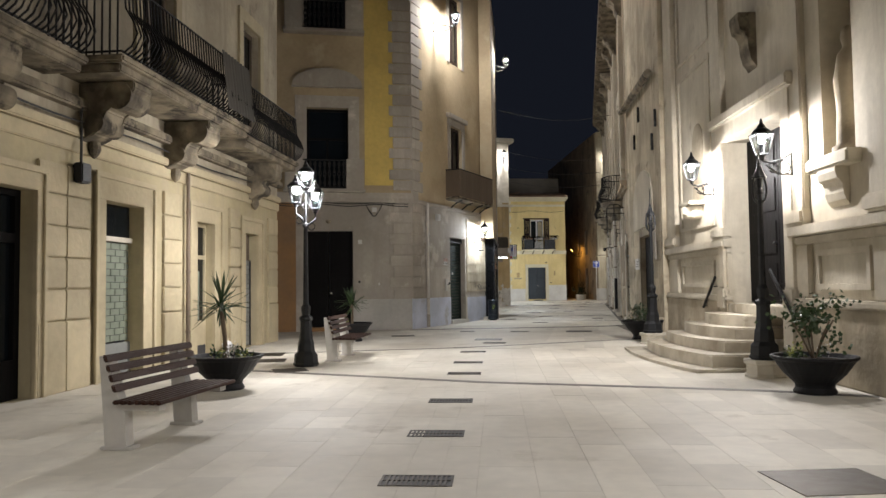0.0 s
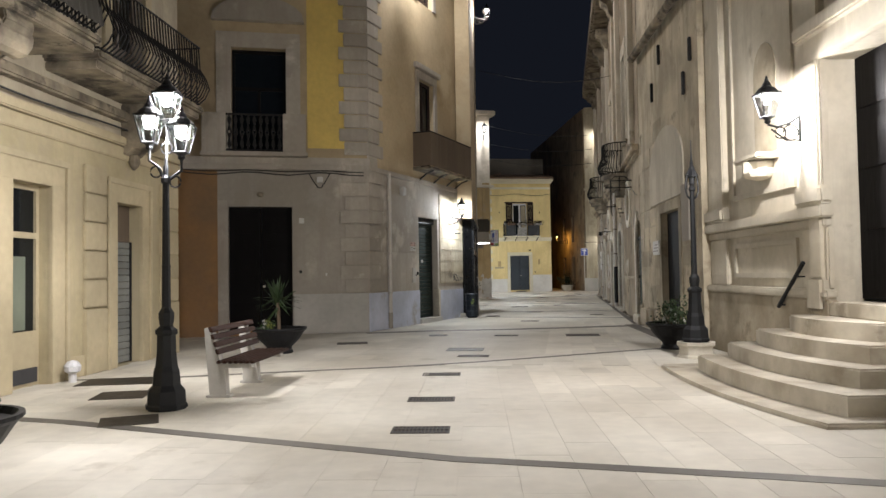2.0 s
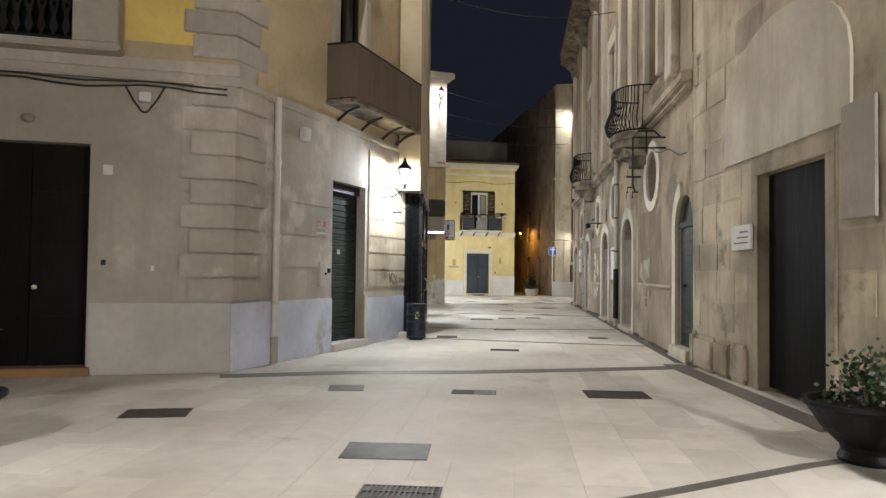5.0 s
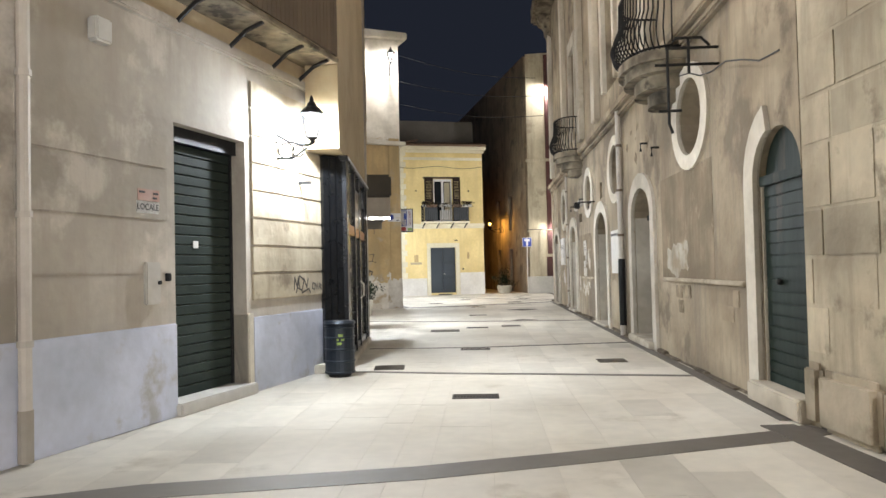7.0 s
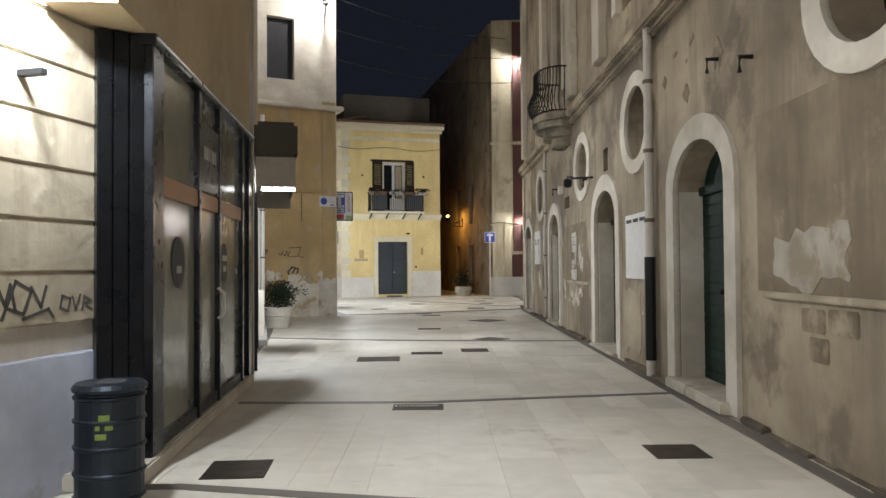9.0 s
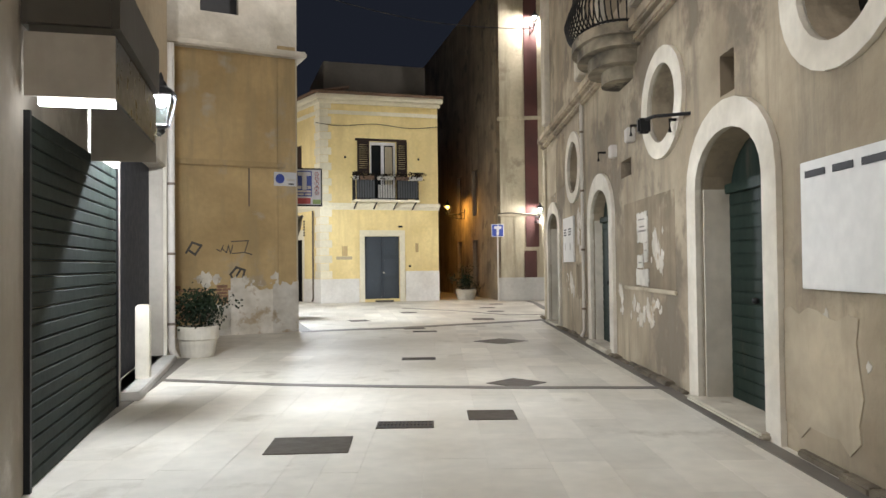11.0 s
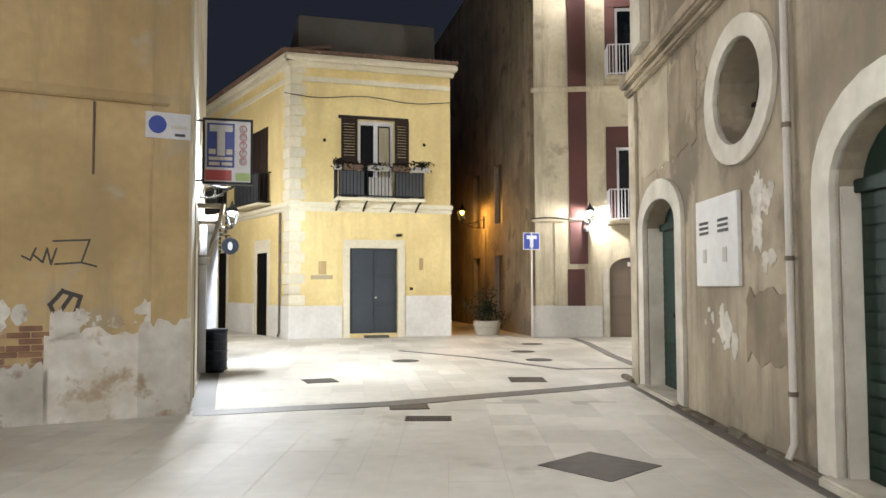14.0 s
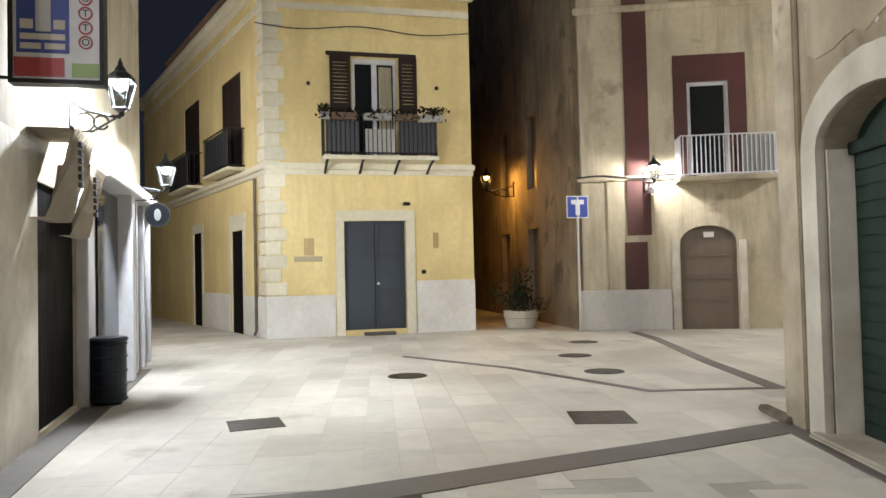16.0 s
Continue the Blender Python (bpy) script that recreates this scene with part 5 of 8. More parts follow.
for k in range(24):
    if 3.65 < 0.95 + k * 0.3 < 3.95:
        continue
    z, w = 0.95 + k * 0.3, 0.5 if k % 2 else 0.62
    part("quoin", fbox(bmesh.new(), FH, -0.03, w - 0.2, -0.03, 0.01, z, z + 0.285, 0.012), YELLOW_TRIM, yh)
    part("quoin", fbox(bmesh.new(), FHS, -0.02, w - 0.1, -0.025, 0.01, z, z + 0.285, 0.012), YELLOW_TRIM, yh)
for F, s1 in ((FH, 4.78), (FHS, 14.0)):
    host = yh if F is FH else yhs
    part("string_course", fbox(bmesh.new(), F, -0.08, s1, -0.1, 0.01, 3.74, 3.88, 0.025), YELLOW_TRIM, host)
    part("string_course", fbox(bmesh.new(), F, -0.05, s1 - 0.03, -0.05, 0.01, 3.62, 3.737, 0.015), YELLOW_TRIM, host)
    part("frieze", fbox(bmesh.new(), F, -0.03, s1 - 0.06, -0.03, 0.01, 7.35, 7.5, 0.01), YELLOW_TRIM, host)
    part("cornice", fbox(bmesh.new(), F, -0.1, s1 + 0.04, -0.14, 0.01, 7.75, 7.9, 0.03), YELLOW_TRIM, host)
    part("cornice", fbox(bmesh.new(), F, -0.2, s1 + 0.12, -0.26, 0.01, 7.904, 8.1, 0.04), YELLOW_TRIM, host)
    part("white_base", fbox(bmesh.new(), F, -0.03, 1.48 if F is FH else 1.6, -0.03, 0.01, 0.0, 0.93, 0.01), WHITE_BASE, host, "whitewashed base band")
part("white_base", fbox(bmesh.new(), FH, 3.33, 4.73, -0.03, 0.01, 0.0, 1.2, 0.01), WHITE_BASE, yh, "whitewashed base band")
part("white_base", fbox(bmesh.new(), FHS, 2.86, 5.38, -0.03, 0.01, 0.0, 0.95, 0.01), WHITE_BASE, yhs, "whitewashed base band")
surround(yh, FH, rect(1.5, 3.31, 0.0, 2.82), rect(1.69, 3.1, -0.001, 2.58), -0.06, 0.01, YELLOW_TRIM)
door("door_3", FH, 1.69, 3.1, 0.12, 2.58, 0.1, SLATE_DOOR, "slate-blue double front door of the yellow house", 2, 3, knob=WHITE_TRIM)
part("doorstep", fbox(bmesh.new(), FH, 2.1, 2.8, -0.25, 0.0, 0.0, 0.07, 0.01), ROOF_DARK, yh, "dark doormat")
D = 0.27
w = empty("window", FH(2.2 + D, 0.1, 4.0))
tagged(w, "tall balcony window with open dark brown shutters", "window", kind="structure")
FHW = lambda s, into, z: FH(s + D, into, z)
part("window_frame", pierced(bmesh.new(), FHW, rect(1.65, 2.72, 3.95, 6.32), [rect(1.74, 2.13, 4.1, 6.2), rect(2.25, 2.63, 4.1, 6.2)], 0.1, 0.16), SIGN_WHITE, w)
part("pane", fbox(bmesh.new(), FHW, 1.7, 2.68, 0.145, 0.155, 4.0, 6.25), DARK_GLASS, w)
part("curtain", fbox(bmesh.new(), FHW, 2.3, 2.6, 0.13, 0.14, 4.1, 6.15), PALE_WALL, w)
for s0, s1 in ((1.16, 1.63), (2.74, 3.16)):
    sh = part("shutter", pierced(bmesh.new(), FHW, rect(s0, s1, 3.95, 6.34), [rect(s0 + 0.07, s1 - 0.07, 4.1, 5.1), rect(s0 + 0.07, s1 - 0.07, 5.2, 6.25)], -0.06, -0.015), BROWN_SHUTTER, w, "dark brown louvred shutter")
    for k in range(26):
        z = 4.12 + k * 0.083
        part("louvre", fbox(bmesh.new(), FHW, s0 + 0.07, s1 - 0.07, -0.05, -0.02, z, z + 0.06), BROWN_SHUTTER, sh)
part("upper_panel", fbox(bmesh.new(), FHW, 1.08, 3.16, -0.02, 0.01, 6.34, 6.44, 0.01), BROWN_SHUTTER, w)
bal = empty("balcony", FHW(2.2, 0, 3.88))
tagged(bal, "balcony with an iron railing and wilted flower boxes", "balcony")
part("slab", fbox(bmesh.new(), FHW, 0.92, 3.5, -0.75, 0.02, 3.88, 3.97, 0.02), YELLOW_TRIM, bal)
for s in (1.02, 1.8, 2.6, 3.36):
    part("bracket", tube(bmesh.new(), [FHW(s, -0.68, 3.87), FHW(s, -0.4, 3.8), FHW(s, -0.05, 3.66)], 0.03, 6), WROUGHT, bal)
railing(bal, FHW, 0.96, 3.46, 0.72, 3.97, 4.85, 0.1, 0.01)
part("screen", fbox(bmesh.new(), FHW, 1.0, 1.72, -0.7, -0.685, 4.0, 4.72), material("dark_mesh_screen", (0.07, 0.075, 0.08), rough=0.7), bal, "dark mesh screen")
part("screen", fbox(bmesh.new(), FHW, 2.62, 3.4, -0.7, -0.685, 4.0, 4.72), bpy.data.materials["dark_mesh_screen"], bal, "dark mesh screen")
part("screen", fbox(bmesh.new(), FHW, 1.85, 2.5, -0.7, -0.685, 4.0, 4.55), CONCRETE, bal, "pale mesh screen")
random.seed(11)
DRY_PLANTS = material("dry_plants", (0.035, 0.025, 0.018), (0.02, 0.019, 0.012), rough=0.85, spec=0.1)
for i, (s0, s1) in enumerate(((0.86, 1.06), (1.1, 1.65), (1.8, 2.4), (2.5, 3.0), (3.05, 3.56))):
    fbx = empty("flower_box", FHW((s0 + s1) / 2, -0.82, 4.78))
    tagged(fbx, "terracotta flower box of dry dark plants on the railing", "flower box", group="flower boxes")
    part("trough", fbox(bmesh.new(), FHW, s0, s1, -0.92, -0.74, 4.72, 4.86, 0.015), TERRACOTTA if i % 2 else CONCRETE, fbx)
    bm = bmesh.new()
    for q in range(190 if i in (0, 4) else 120):
        p = FHW(random.gauss((s0 + s1) / 2, (s1 - s0) * 0.3), random.uniform(-0.98, -0.68), random.uniform(4.74, 5.02 if i in (0, 4) else 4.95))
        d, e = Vector((random.gauss(0, 1), random.gauss(0, 1), random.gauss(0, 1))).normalized() * 0.05, Vector((random.gauss(0, 1), random.gauss(0, 1), random.gauss(0, 1))).normalized() * 0.035
        bm.faces.new([bm.verts.new(p + v) for v in (d, e, -d, -e)])
    tagged(part("foliage", bm, DRY_PLANTS, fbx), kind="stuff")
for s in (0.95, 3.9):
    tagged(part("shutter_stay", lathe(bmesh.new(), FH(s, -0.05, 5.62), [(0.01, 0), (0.04, 0.03), (0.045, 0.07), (0.01, 0.1)], 8), CAST_IRON), "small dark iron knob on the yellow wall", "knob")
tagged(part("wall_plate", fbox(bmesh.new(), FH, 0.58, 1.2, -0.012, 0.0, 1.68, 1.8, 0.004), BROWN_PLASTER), "brown relief plate of faded lettering", "plate")
tagged(part("wall_plate", fbox(bmesh.new(), FH, 0.8, 1.02, -0.012, 0.0, 1.82, 2.2, 0.004), GRAFFITI_WALL), "faded small relief plaque on yellow wall", "plaque")
tagged(part("wall_plate", fbox(bmesh.new(), FH, 3.75, 3.87, -0.012, 0.0, 1.95, 2.3, 0.004), GRAFFITI_WALL), "faded small relief plaque on yellow wall", "plaque")
tagged(part("letter_box", fbox(bmesh.new(), FH, 3.46, 3.56, -0.03, 0.0, 1.36, 1.44, 0.006), CAST_IRON), "tiny dark intercom beside the blue door", "intercom")
tagged(part("door_light", fbox(bmesh.new(), FH, 3.05, 3.2, -0.12, 0.0, 2.93, 3.0, 0.01), CAST_IRON), "small dark lamp above the blue door", "lamp")
tagged(part("cable", tube(bmesh.new(), [FH(s, -0.04, 6.95 - 0.06 * math.sin(s * 2.2)) for s in [-0.2 + 0.35 * i for i in range(15)]], 0.013, 5), CABLE), "black cable along the yellow house", "cable")
downpipe(FHS, 0.62, -0.06, 0.05, 3.6, 0.035, PIPE_DARK, "brown downpipe on the yellow house corner")
for s0, s1 in ((1.75, 2.65), (5.6, 6.5)):
    fill("side_door", FHS, rect(s0, s1, 0, 2.65 if s0 > 5 else 2.5), 0.02, DARK_WOOD, "dark narrow side door in a pale surround")
    surround(yhs, FHS, rect(s0 - 0.2, s1 + 0.2, 0.0, 2.9), rect(s0, s1, -0.001, 2.65 if s0 > 5 else 2.5), -0.015, 0.01, YELLOW_TRIM)
for s0, s1, z0, z1 in ((1.75, 3.4, 3.98, 6.35), (5.7, 7.5, 4.1, 6.5)):
    w = empty("window", FHS((s0 + s1) / 2, 0.1, z0))
    tagged(w, "dark shuttered side window with a small iron balcony", "window", kind="structure")
    part("shutter", fbox(bmesh.new(), FHS, s0, (s0 + s1) / 2 - 0.02, 0.02, 0.08, z0, z1, 0.006), BROWN_SHUTTER, w)
    part("shutter", fbox(bmesh.new(), FHS, (s0 + s1) / 2 + 0.02, s1, 0.02, 0.08, z0, z1, 0.006), BROWN_SHUTTER, w)
    b2 = empty("balcony", FHS((s0 + s1) / 2, 0, 3.9))
    tagged(b2, "small side balcony with a dark screened railing", "balcony")
    part("slab", fbox(bmesh.new(), FHS, s0 - 0.3, s1 + 0.3, -0.45, 0.02, 3.9, 3.97, 0.015), YELLOW_TRIM, b2)
    railing(b2, FHS, s0 - 0.25, s1 + 0.25, 0.42, 3.97, 4.9, 0.12, 0.01)
    part("screen", fbox(bmesh.new(), FHS, s0 - 0.2, s1 + 0.2, -0.4, -0.385, 4.0, 4.85), bpy.data.materials["dark_mesh_screen"], b2)
roof = empty("roof", (7.1, 59.4, 8.1))
tagged(roof, "low tiled roof with a dark rendered block behind", "roof", kind="structure")
for i in range(44):
    s = -0.2 + i * 0.117
    part("roof_tile", tube(bmesh.new(), [FH(s, -0.34, 8.13), FH(s, 1.2, 8.5)], 0.062, 7), TERRACOTTA, roof)
for i in range(70):
    s = -0.1 + i * 0.125
    part("roof_tile", tube(bmesh.new(), [FHS(s, -0.34, 8.13), FHS(s, 1.2, 8.5)], 0.062, 6), TERRACOTTA, roof)
part("roof_block", fbox(bmesh.new(), FH, 0.3, 4.6, 1.3, 6.0, 8.0, 9.75, 0.03), ROOF_DARK, roof)
part("roof_deck", fbox(bmesh.new(), FH, -0.1, 4.7, 0.4, 9.0, 7.9, 8.2), ROOF_DARK, roof)

# ---- far corner house ----
rw = bpy.data.objects["wall_far_corner_house"]
for s0, s1, z0, z1 in ((0.92, 1.4, 0.9, 1.95), (0.98, 1.5, 2.1, 12.9)):
    part("red_strip", fbox(bmesh.new(), FR, s0, s1, -0.04, 0.01, z0, z1, 0.008), RED_STRIP, rw, "dark red painted strip")
part("white_pilaster", fbox(bmesh.new(), FR, 0.55, 0.9, -0.03, 0.01, 0.9, 3.3, 0.008), PALE_WALL, rw)
part("string_course", fbox(bmesh.new(), FR, -0.1, 12.0, -0.08, 0.01, 3.32, 3.42, 0.02), PALE_WALL, rw)
part("string_course", fbox(bmesh.new(), FR, -0.1, 12.0, -0.08, 0.01, 7.1, 7.25, 0.02), PALE_WALL, rw)
part("base_block", fbox(bmesh.new(), FR, -0.12, 1.88, -0.1, 0.01, 0.0, 0.9, 0.02), CONCRETE, rw, "pale stone base block")
for z0 in (3.3, 7.4):
    z1 = z0 + 2.16
    surround(rw, FR, rect(2.05, 3.6, z0, z1 + 0.6), rect(2.34, 3.23, z0 - 0.001, z1), -0.03, 0.01, RED_STRIP)
    w = empty("window", FR(2.8, 0.1, z0))
    tagged(w, "balcony window with a white frame in a dark red surround", "window", kind="structure")
    part("window_frame", pierced(bmesh.new(), FR, rect(2.34, 3.23, z0, z1), [rect(2.42, 3.15, z0 + 0.1, z1 - 0.08)], 0.06, 0.12), SIGN_WHITE, w)
    part("pane", fbox(bmesh.new(), FR, 2.36, 3.21, 0.105, 0.115, z0 + 0.05, z1 - 0.03), DARK_GLASS, w)
    b3 = empty("balcony", FR(2.8, 0, z0))
    tagged(b3, "balcony with a white painted bar railing", "balcony", group="balconies of the far house")
    part("slab", fbox(bmesh.new(), FR, 2.0, 4.05, -0.7, 0.02, z0 - 0.1, z0 - 0.01, 0.02), PALE_WALL, b3)
    part("screen", fbox(bmesh.new(), FR, 3.3, 3.98, -0.645, -0.63, z0 + 0.03, z0 + 0.82), GREY_SHUTTER, b3, "grey screen panel")
    railing(b3, FR, 2.05, 4.0, 0.66, z0 - 0.01, z0 + 0.86, 0.09, 0.013, mat=SIGN_WHITE)
gd = empty("garage_door", FR(2.7, 0.1, 0))
tagged(gd, "brown wooden arched garage door with a small plate", "door", kind="structure")
part("leaf", prism(bmesh.new(), FR, arch(2.1, 3.32, 0.0, 1.9, 2.28), 0.1, 0.16), BROWN_DOOR, gd)
for i in range(4):
    part("rail", fbox(bmesh.new(), FR, 2.12, 3.3, 0.085, 0.1, 0.1 + i * 0.5, 0.2 + i * 0.5), BROWN_DOOR, gd)
part("plate", fbox(bmesh.new(), FR, 2.62, 2.84, 0.07, 0.084, 2.02, 2.14), PAPER, gd)
part("jamb_stone", fbox(bmesh.new(), FR, 3.34, 3.5, -0.06, 0.02, 0.0, 1.95, 0.015), WHITE_TRIM, gd)
part("jamb_stone", fbox(bmesh.new(), FR, 1.9, 2.08, -0.03, 0.02, 0.0, 1.95, 0.015), WHITE_TRIM, gd)
tagged(part("cable", tube(bmesh.new(), [FR(-0.1 + 0.2 * i, -0.1, 3.4 + 0.04 * math.sin(i * 0.7) - 0.2 * max(0, i - 10) / 10) for i in range(19)], 0.018, 5), CABLE), "black cable along the far house", "cable")
cam_box = empty("security_camera", FR(1.5, -0.15, 3.05))
tagged(cam_box, "white security camera on the corner wall", "camera")
part("body", fbox(bmesh.new(), FR, 1.42, 1.56, -0.32, -0.08, 3.02, 3.12, 0.015), SIGN_WHITE, cam_box)
part("bracket", fbox(bmesh.new(), FR, 1.47, 1.51, -0.08, 0.0, 3.05, 3.09), SIGN_WHITE, cam_box)
for s in (3.65, 6.45):
    FRL = frame_of((11.85, 57.25), (10.95, 77.25), -1)
    for z0, z1 in ((0, 2.5), (3.6, 5.6)):
        fill("lane_opening", FRL, rect(s - 0.45, s + 0.45, z0, z1), 0.15, BROWN_DOOR, "dim brown door in the lane wall")

# ---- palace front ----
for i, a in enumerate(D_ARCH):
    s0, s1, z0, zs, zt = a
    k = 0.27
    outer = arch(s0 - k, s1 + k, z0 - 0.1, zs, zt + k)
    inner = arch(s0, s1, z0 - 0.1, zs, zt)
    n = len(outer)
    bm = bmesh.new()
    order = list(range(1, n)) + [0]
    if i == 0:
        order = list(range(1, 8))
    for q, r in zip(order, order[1:]):
        loop = [outer[q], outer[r], inner[r], inner[q]]
        va = [bm.verts.new(FD(s, -0.05, z)) for s, z in loop]
        vb = [bm.verts.new(FD(s, 0.02, z)) for s, z in loop]
        bm.faces.new(va)
        bm.faces.new(vb)
        for j in range(4):
            bm.faces.new((va[j - 1], va[j], vb[j], vb[j - 1]))
    bmesh.ops.remove_doubles(bm, verts=bm.verts, dist=0.001)
    part("arch_surround", bm, WHITE_TRIM, palace_wall, "whitewashed stone arch surround")
    part("arch_reveal", prism(bmesh.new(), FD, [(s1 - 0.03, z0 - 0.1), (s1 - 0.004, z0 - 0.1), (s1 - 0.004, zs), (s1 - 0.03, zs)], 0.03, 0.4), WHITE_TRIM, palace_wall)
    door("arched_door", FD, s0 + 0.01, s1 - 0.02, z0, zs, (0.06, 0.3, 0.3, 0.17, 0.24)[i], GREEN_WOOD, "dark green arched door of level boards with worn paint", 1, 3, arch_to=zt, planks=17)
    part("doorstep", fbox(bmesh.new(), FD, s0 - 0.1, s1 + 0.1, -0.14, 0.4, 0.0, z0 + 0.01, 0.02), STEP_STONE, palace_wall)
for s, z, rs, rz in D_OVAL:
    part("oval_surround", pierced(bmesh.new(), FD, oval(s, z, rs + 0.27, rz + 0.2), [oval(s, z, rs, rz)], -0.045, 0.02), WHITE_TRIM, palace_wall, "whitewashed round window surround")
    g = empty("round_window", FD(s, 0.35, z))
    tagged(g, "deep oval window with dark glass and an iron cross", "window", kind="structure")
    part("pane", prism(bmesh.new(), FD, oval(s, z, rs + 0.02, rz + 0.02), 0.42, 0.44), DARK_GLASS, g)
    part("bar", fbox(bmesh.new(), FD, s - 0.02, s + 0.02, 0.36, 0.4, z - rz, z + rz), WROUGHT, g)
    part("bar", fbox(bmesh.new(), FD, s - rs, s + rs, 0.365, 0.395, z - 0.02, z + 0.02), WROUGHT, g)
for z0, z1, d in ((4.4, 4.52, -0.1), (4.524, 4.7, -0.18)):
    part("string_course", fbox(bmesh.new(), FD, -0.07, D_END + 0.06, d, 0.02, z0, z1, 0.03), PALACE, palace_wall)
part("pilaster", fbox(bmesh.new(), FD, 23.06, D_END + 0.02, -0.05, 0.01, 0.0, 4.38, 0.015), CHURCH_LOW, palace_wall, "pale corner pilaster strip")
up = bpy.data.objects["wall_palace_upper"]
for s in (1.2, 5.6, 7.4, 11.2, 13.9, 18.0, 22.6):
    part("pilaster", fbox(bmesh.new(), FD, s - 0.3, s + 0.3, -0.14, 0.01, 4.9, 10.6, 0.02), CHURCH, up)
    bm = bmesh.new()
    scroll(bm, FD, s, 0.66, 0.5, 11.3, 0.9)
    part("capital", bm, CORBEL, up, "carved capital")
part("cornice", fbox(bmesh.new(), FD, -0.07, D_END + 0.06, -0.7, 0.02, 11.3, 12.0, 0.08), CORBEL, up)
for s0, s1 in ((8.6, 9.9), (15.0, 16.2), (2.6, 3.8)):
    fill("upper_window", FD, rect(s0, s1, 5.3, 7.9), 0.25, DARK_GLASS, "dark tall palace window")
    surround(up, FD, rect(s0 - 0.25, s1 + 0.25, 5.3, 8.3), rect(s0, s1, 5.299, 7.9), -0.1, 0.01, CHURCH)
for s0, s1, z in ((3.4, 5.2, 4.25), (14.0, 15.8, 4.52)):
    b4 = empty("balcony", FD((s0 + s1) / 2, 0, z))
    tagged(b4, "weathered stone palace balcony with a bellied iron railing", "balcony", group="balconies of the palace")
    c, r = (s0 + s1) / 2, (s1 - s0) / 2
    rim = [(c + r * math.cos(q), -0.75 * math.sin(q) ** 0.6) for q in [math.pi * i / 16 for i in range(17)]]
    for k, (q, z0, z1) in enumerate(((1.0, z, z + 0.14), (0.9, z - 0.14, z), (0.7, z - 0.32, z - 0.14), (0.45, z - 0.5, z - 0.32))):
        bm = bmesh.new()
        lo = [bm.verts.new(FD(c + (s - c) * q, d * q + (0.0), z0)) for s, d in rim]
        hi = [bm.verts.new(FD(c + (s - c) * q, d * q, z1)) for s, d in rim]
        bm.faces.new(lo)
        bm.faces.new(hi)
        for i in range(len(rim)):
            bm.faces.new((lo[i - 1], lo[i], hi[i], hi[i - 1]))
        part("slab" if k == 0 else "corbel_tier", bm, CORBEL, b4)
    for zz in (z + 0.18, z + 1.1):
        part("rail", tube(bmesh.new(), [FD(c + (s - c) * 0.95, d * 0.95, zz) for s, d in rim], 0.018, 6), WROUGHT, b4)
    for i in range(1, 30):
        q = math.pi * i / 30
        s, d = c + r * 0.95 * math.cos(q), -0.71 * math.sin(q) ** 0.6
        part("bar", tube(bmesh.new(), [FD(s + (s - c) * 0.14 * b, d * (1 + 0.2 * b), z + 0.14 + 0.96 * h) for h, b in ((0, 0), (0.12, 0.7), (0.28, 1), (0.45, 0.6), (0.62, 0.1), (1, 0))], 0.012, 5), WROUGHT, b4)
iron = empty("sign_bracket", FD(2.6, -0.3, 3.6))
tagged(iron, "rusty iron sign bracket beside the round window", "bracket")
for pts in ([(2.1, 0, 4.0), (2.1, -0.62, 4.0)], [(2.1, -0.1, 4.02), (2.1, -0.2, 4.12), (2.1, -0.5, 4.12), (2.1, -0.6, 3.98), (2.1, -0.6, 3.1), (2.1, -0.56, 2.98)], [(2.1, 0, 3.8), (2.1, -0.75, 3.8)], [(2.1, -0.35, 4.1), (2.1, -0.35, 3.7)], [(2.1, -0.45, 3.25), (2.1, -0.72, 3.25)]):
    part("bar", tube(bmesh.new(), [FD(*p) for p in pts], 0.018, 6), WROUGHT, iron)
dp = empty("downpipe", FD(8.22, -0.09, 0))
tagged(dp, "brown downpipe with a dark iron foot on the palace", "pipe")
part("pipe", tube(bmesh.new(), [FD(8.22, -0.09, 4.6), FD(8.22, -0.09, 1.55)], 0.055, 10), PIPE_PALE, dp)
part("pipe_foot", tube(bmesh.new(), [FD(8.22, -0.09, 1.55), FD(8.22, -0.09, 0.22)], 0.07, 10), CAST_IRON, dp, "dark iron pipe foot")
part("pipe_shoe", tube(bmesh.new(), [FD(8.22, -0.09, 0.22), FD(8.22, -0.09, 0.02)], 0.06, 10), PIPE_PALE, dp)
for z in (2.0, 2.9, 3.8):
    part("clamp", tube(bmesh.new(), [FD(8.22, -0.09, z), FD(8.22, -0.09, z + 0.05)], 0.068, 10), PIPE_DARK, dp)
downpipe(FD, 18.05, -0.06, 0.08, 4.5, 0.03, PIPE_PALE, "pale downpipe beside the arched door")


def board_on(name, F, s0, s1, z0, z1, label, bars, mat=PAPER):
    ob = empty(name, F((s0 + s1) / 2, -0.02, (z0 + z1) / 2))
    tagged(ob, label, "notice board")
    part("panel", fbox(bmesh.new(), F, s0, s1, -0.045, -0.006, z0, z1, 0.005), mat, ob)
    for a, b, c, d in bars:
        part("text_bar", fbox(bmesh.new(), F, a, b, -0.051, -0.046, c, d), INK if d - c < 0.06 else CONCRETE, ob)
    return ob


board_on("notice_board", FD, 8.42, 9.66, 1.25, 2.17, "white notice board with a dark title strip", [(8.5, 8.85, 2.05, 2.1), (8.95, 9.2, 2.05, 2.1), (9.3, 9.58, 2.05, 2.1)])
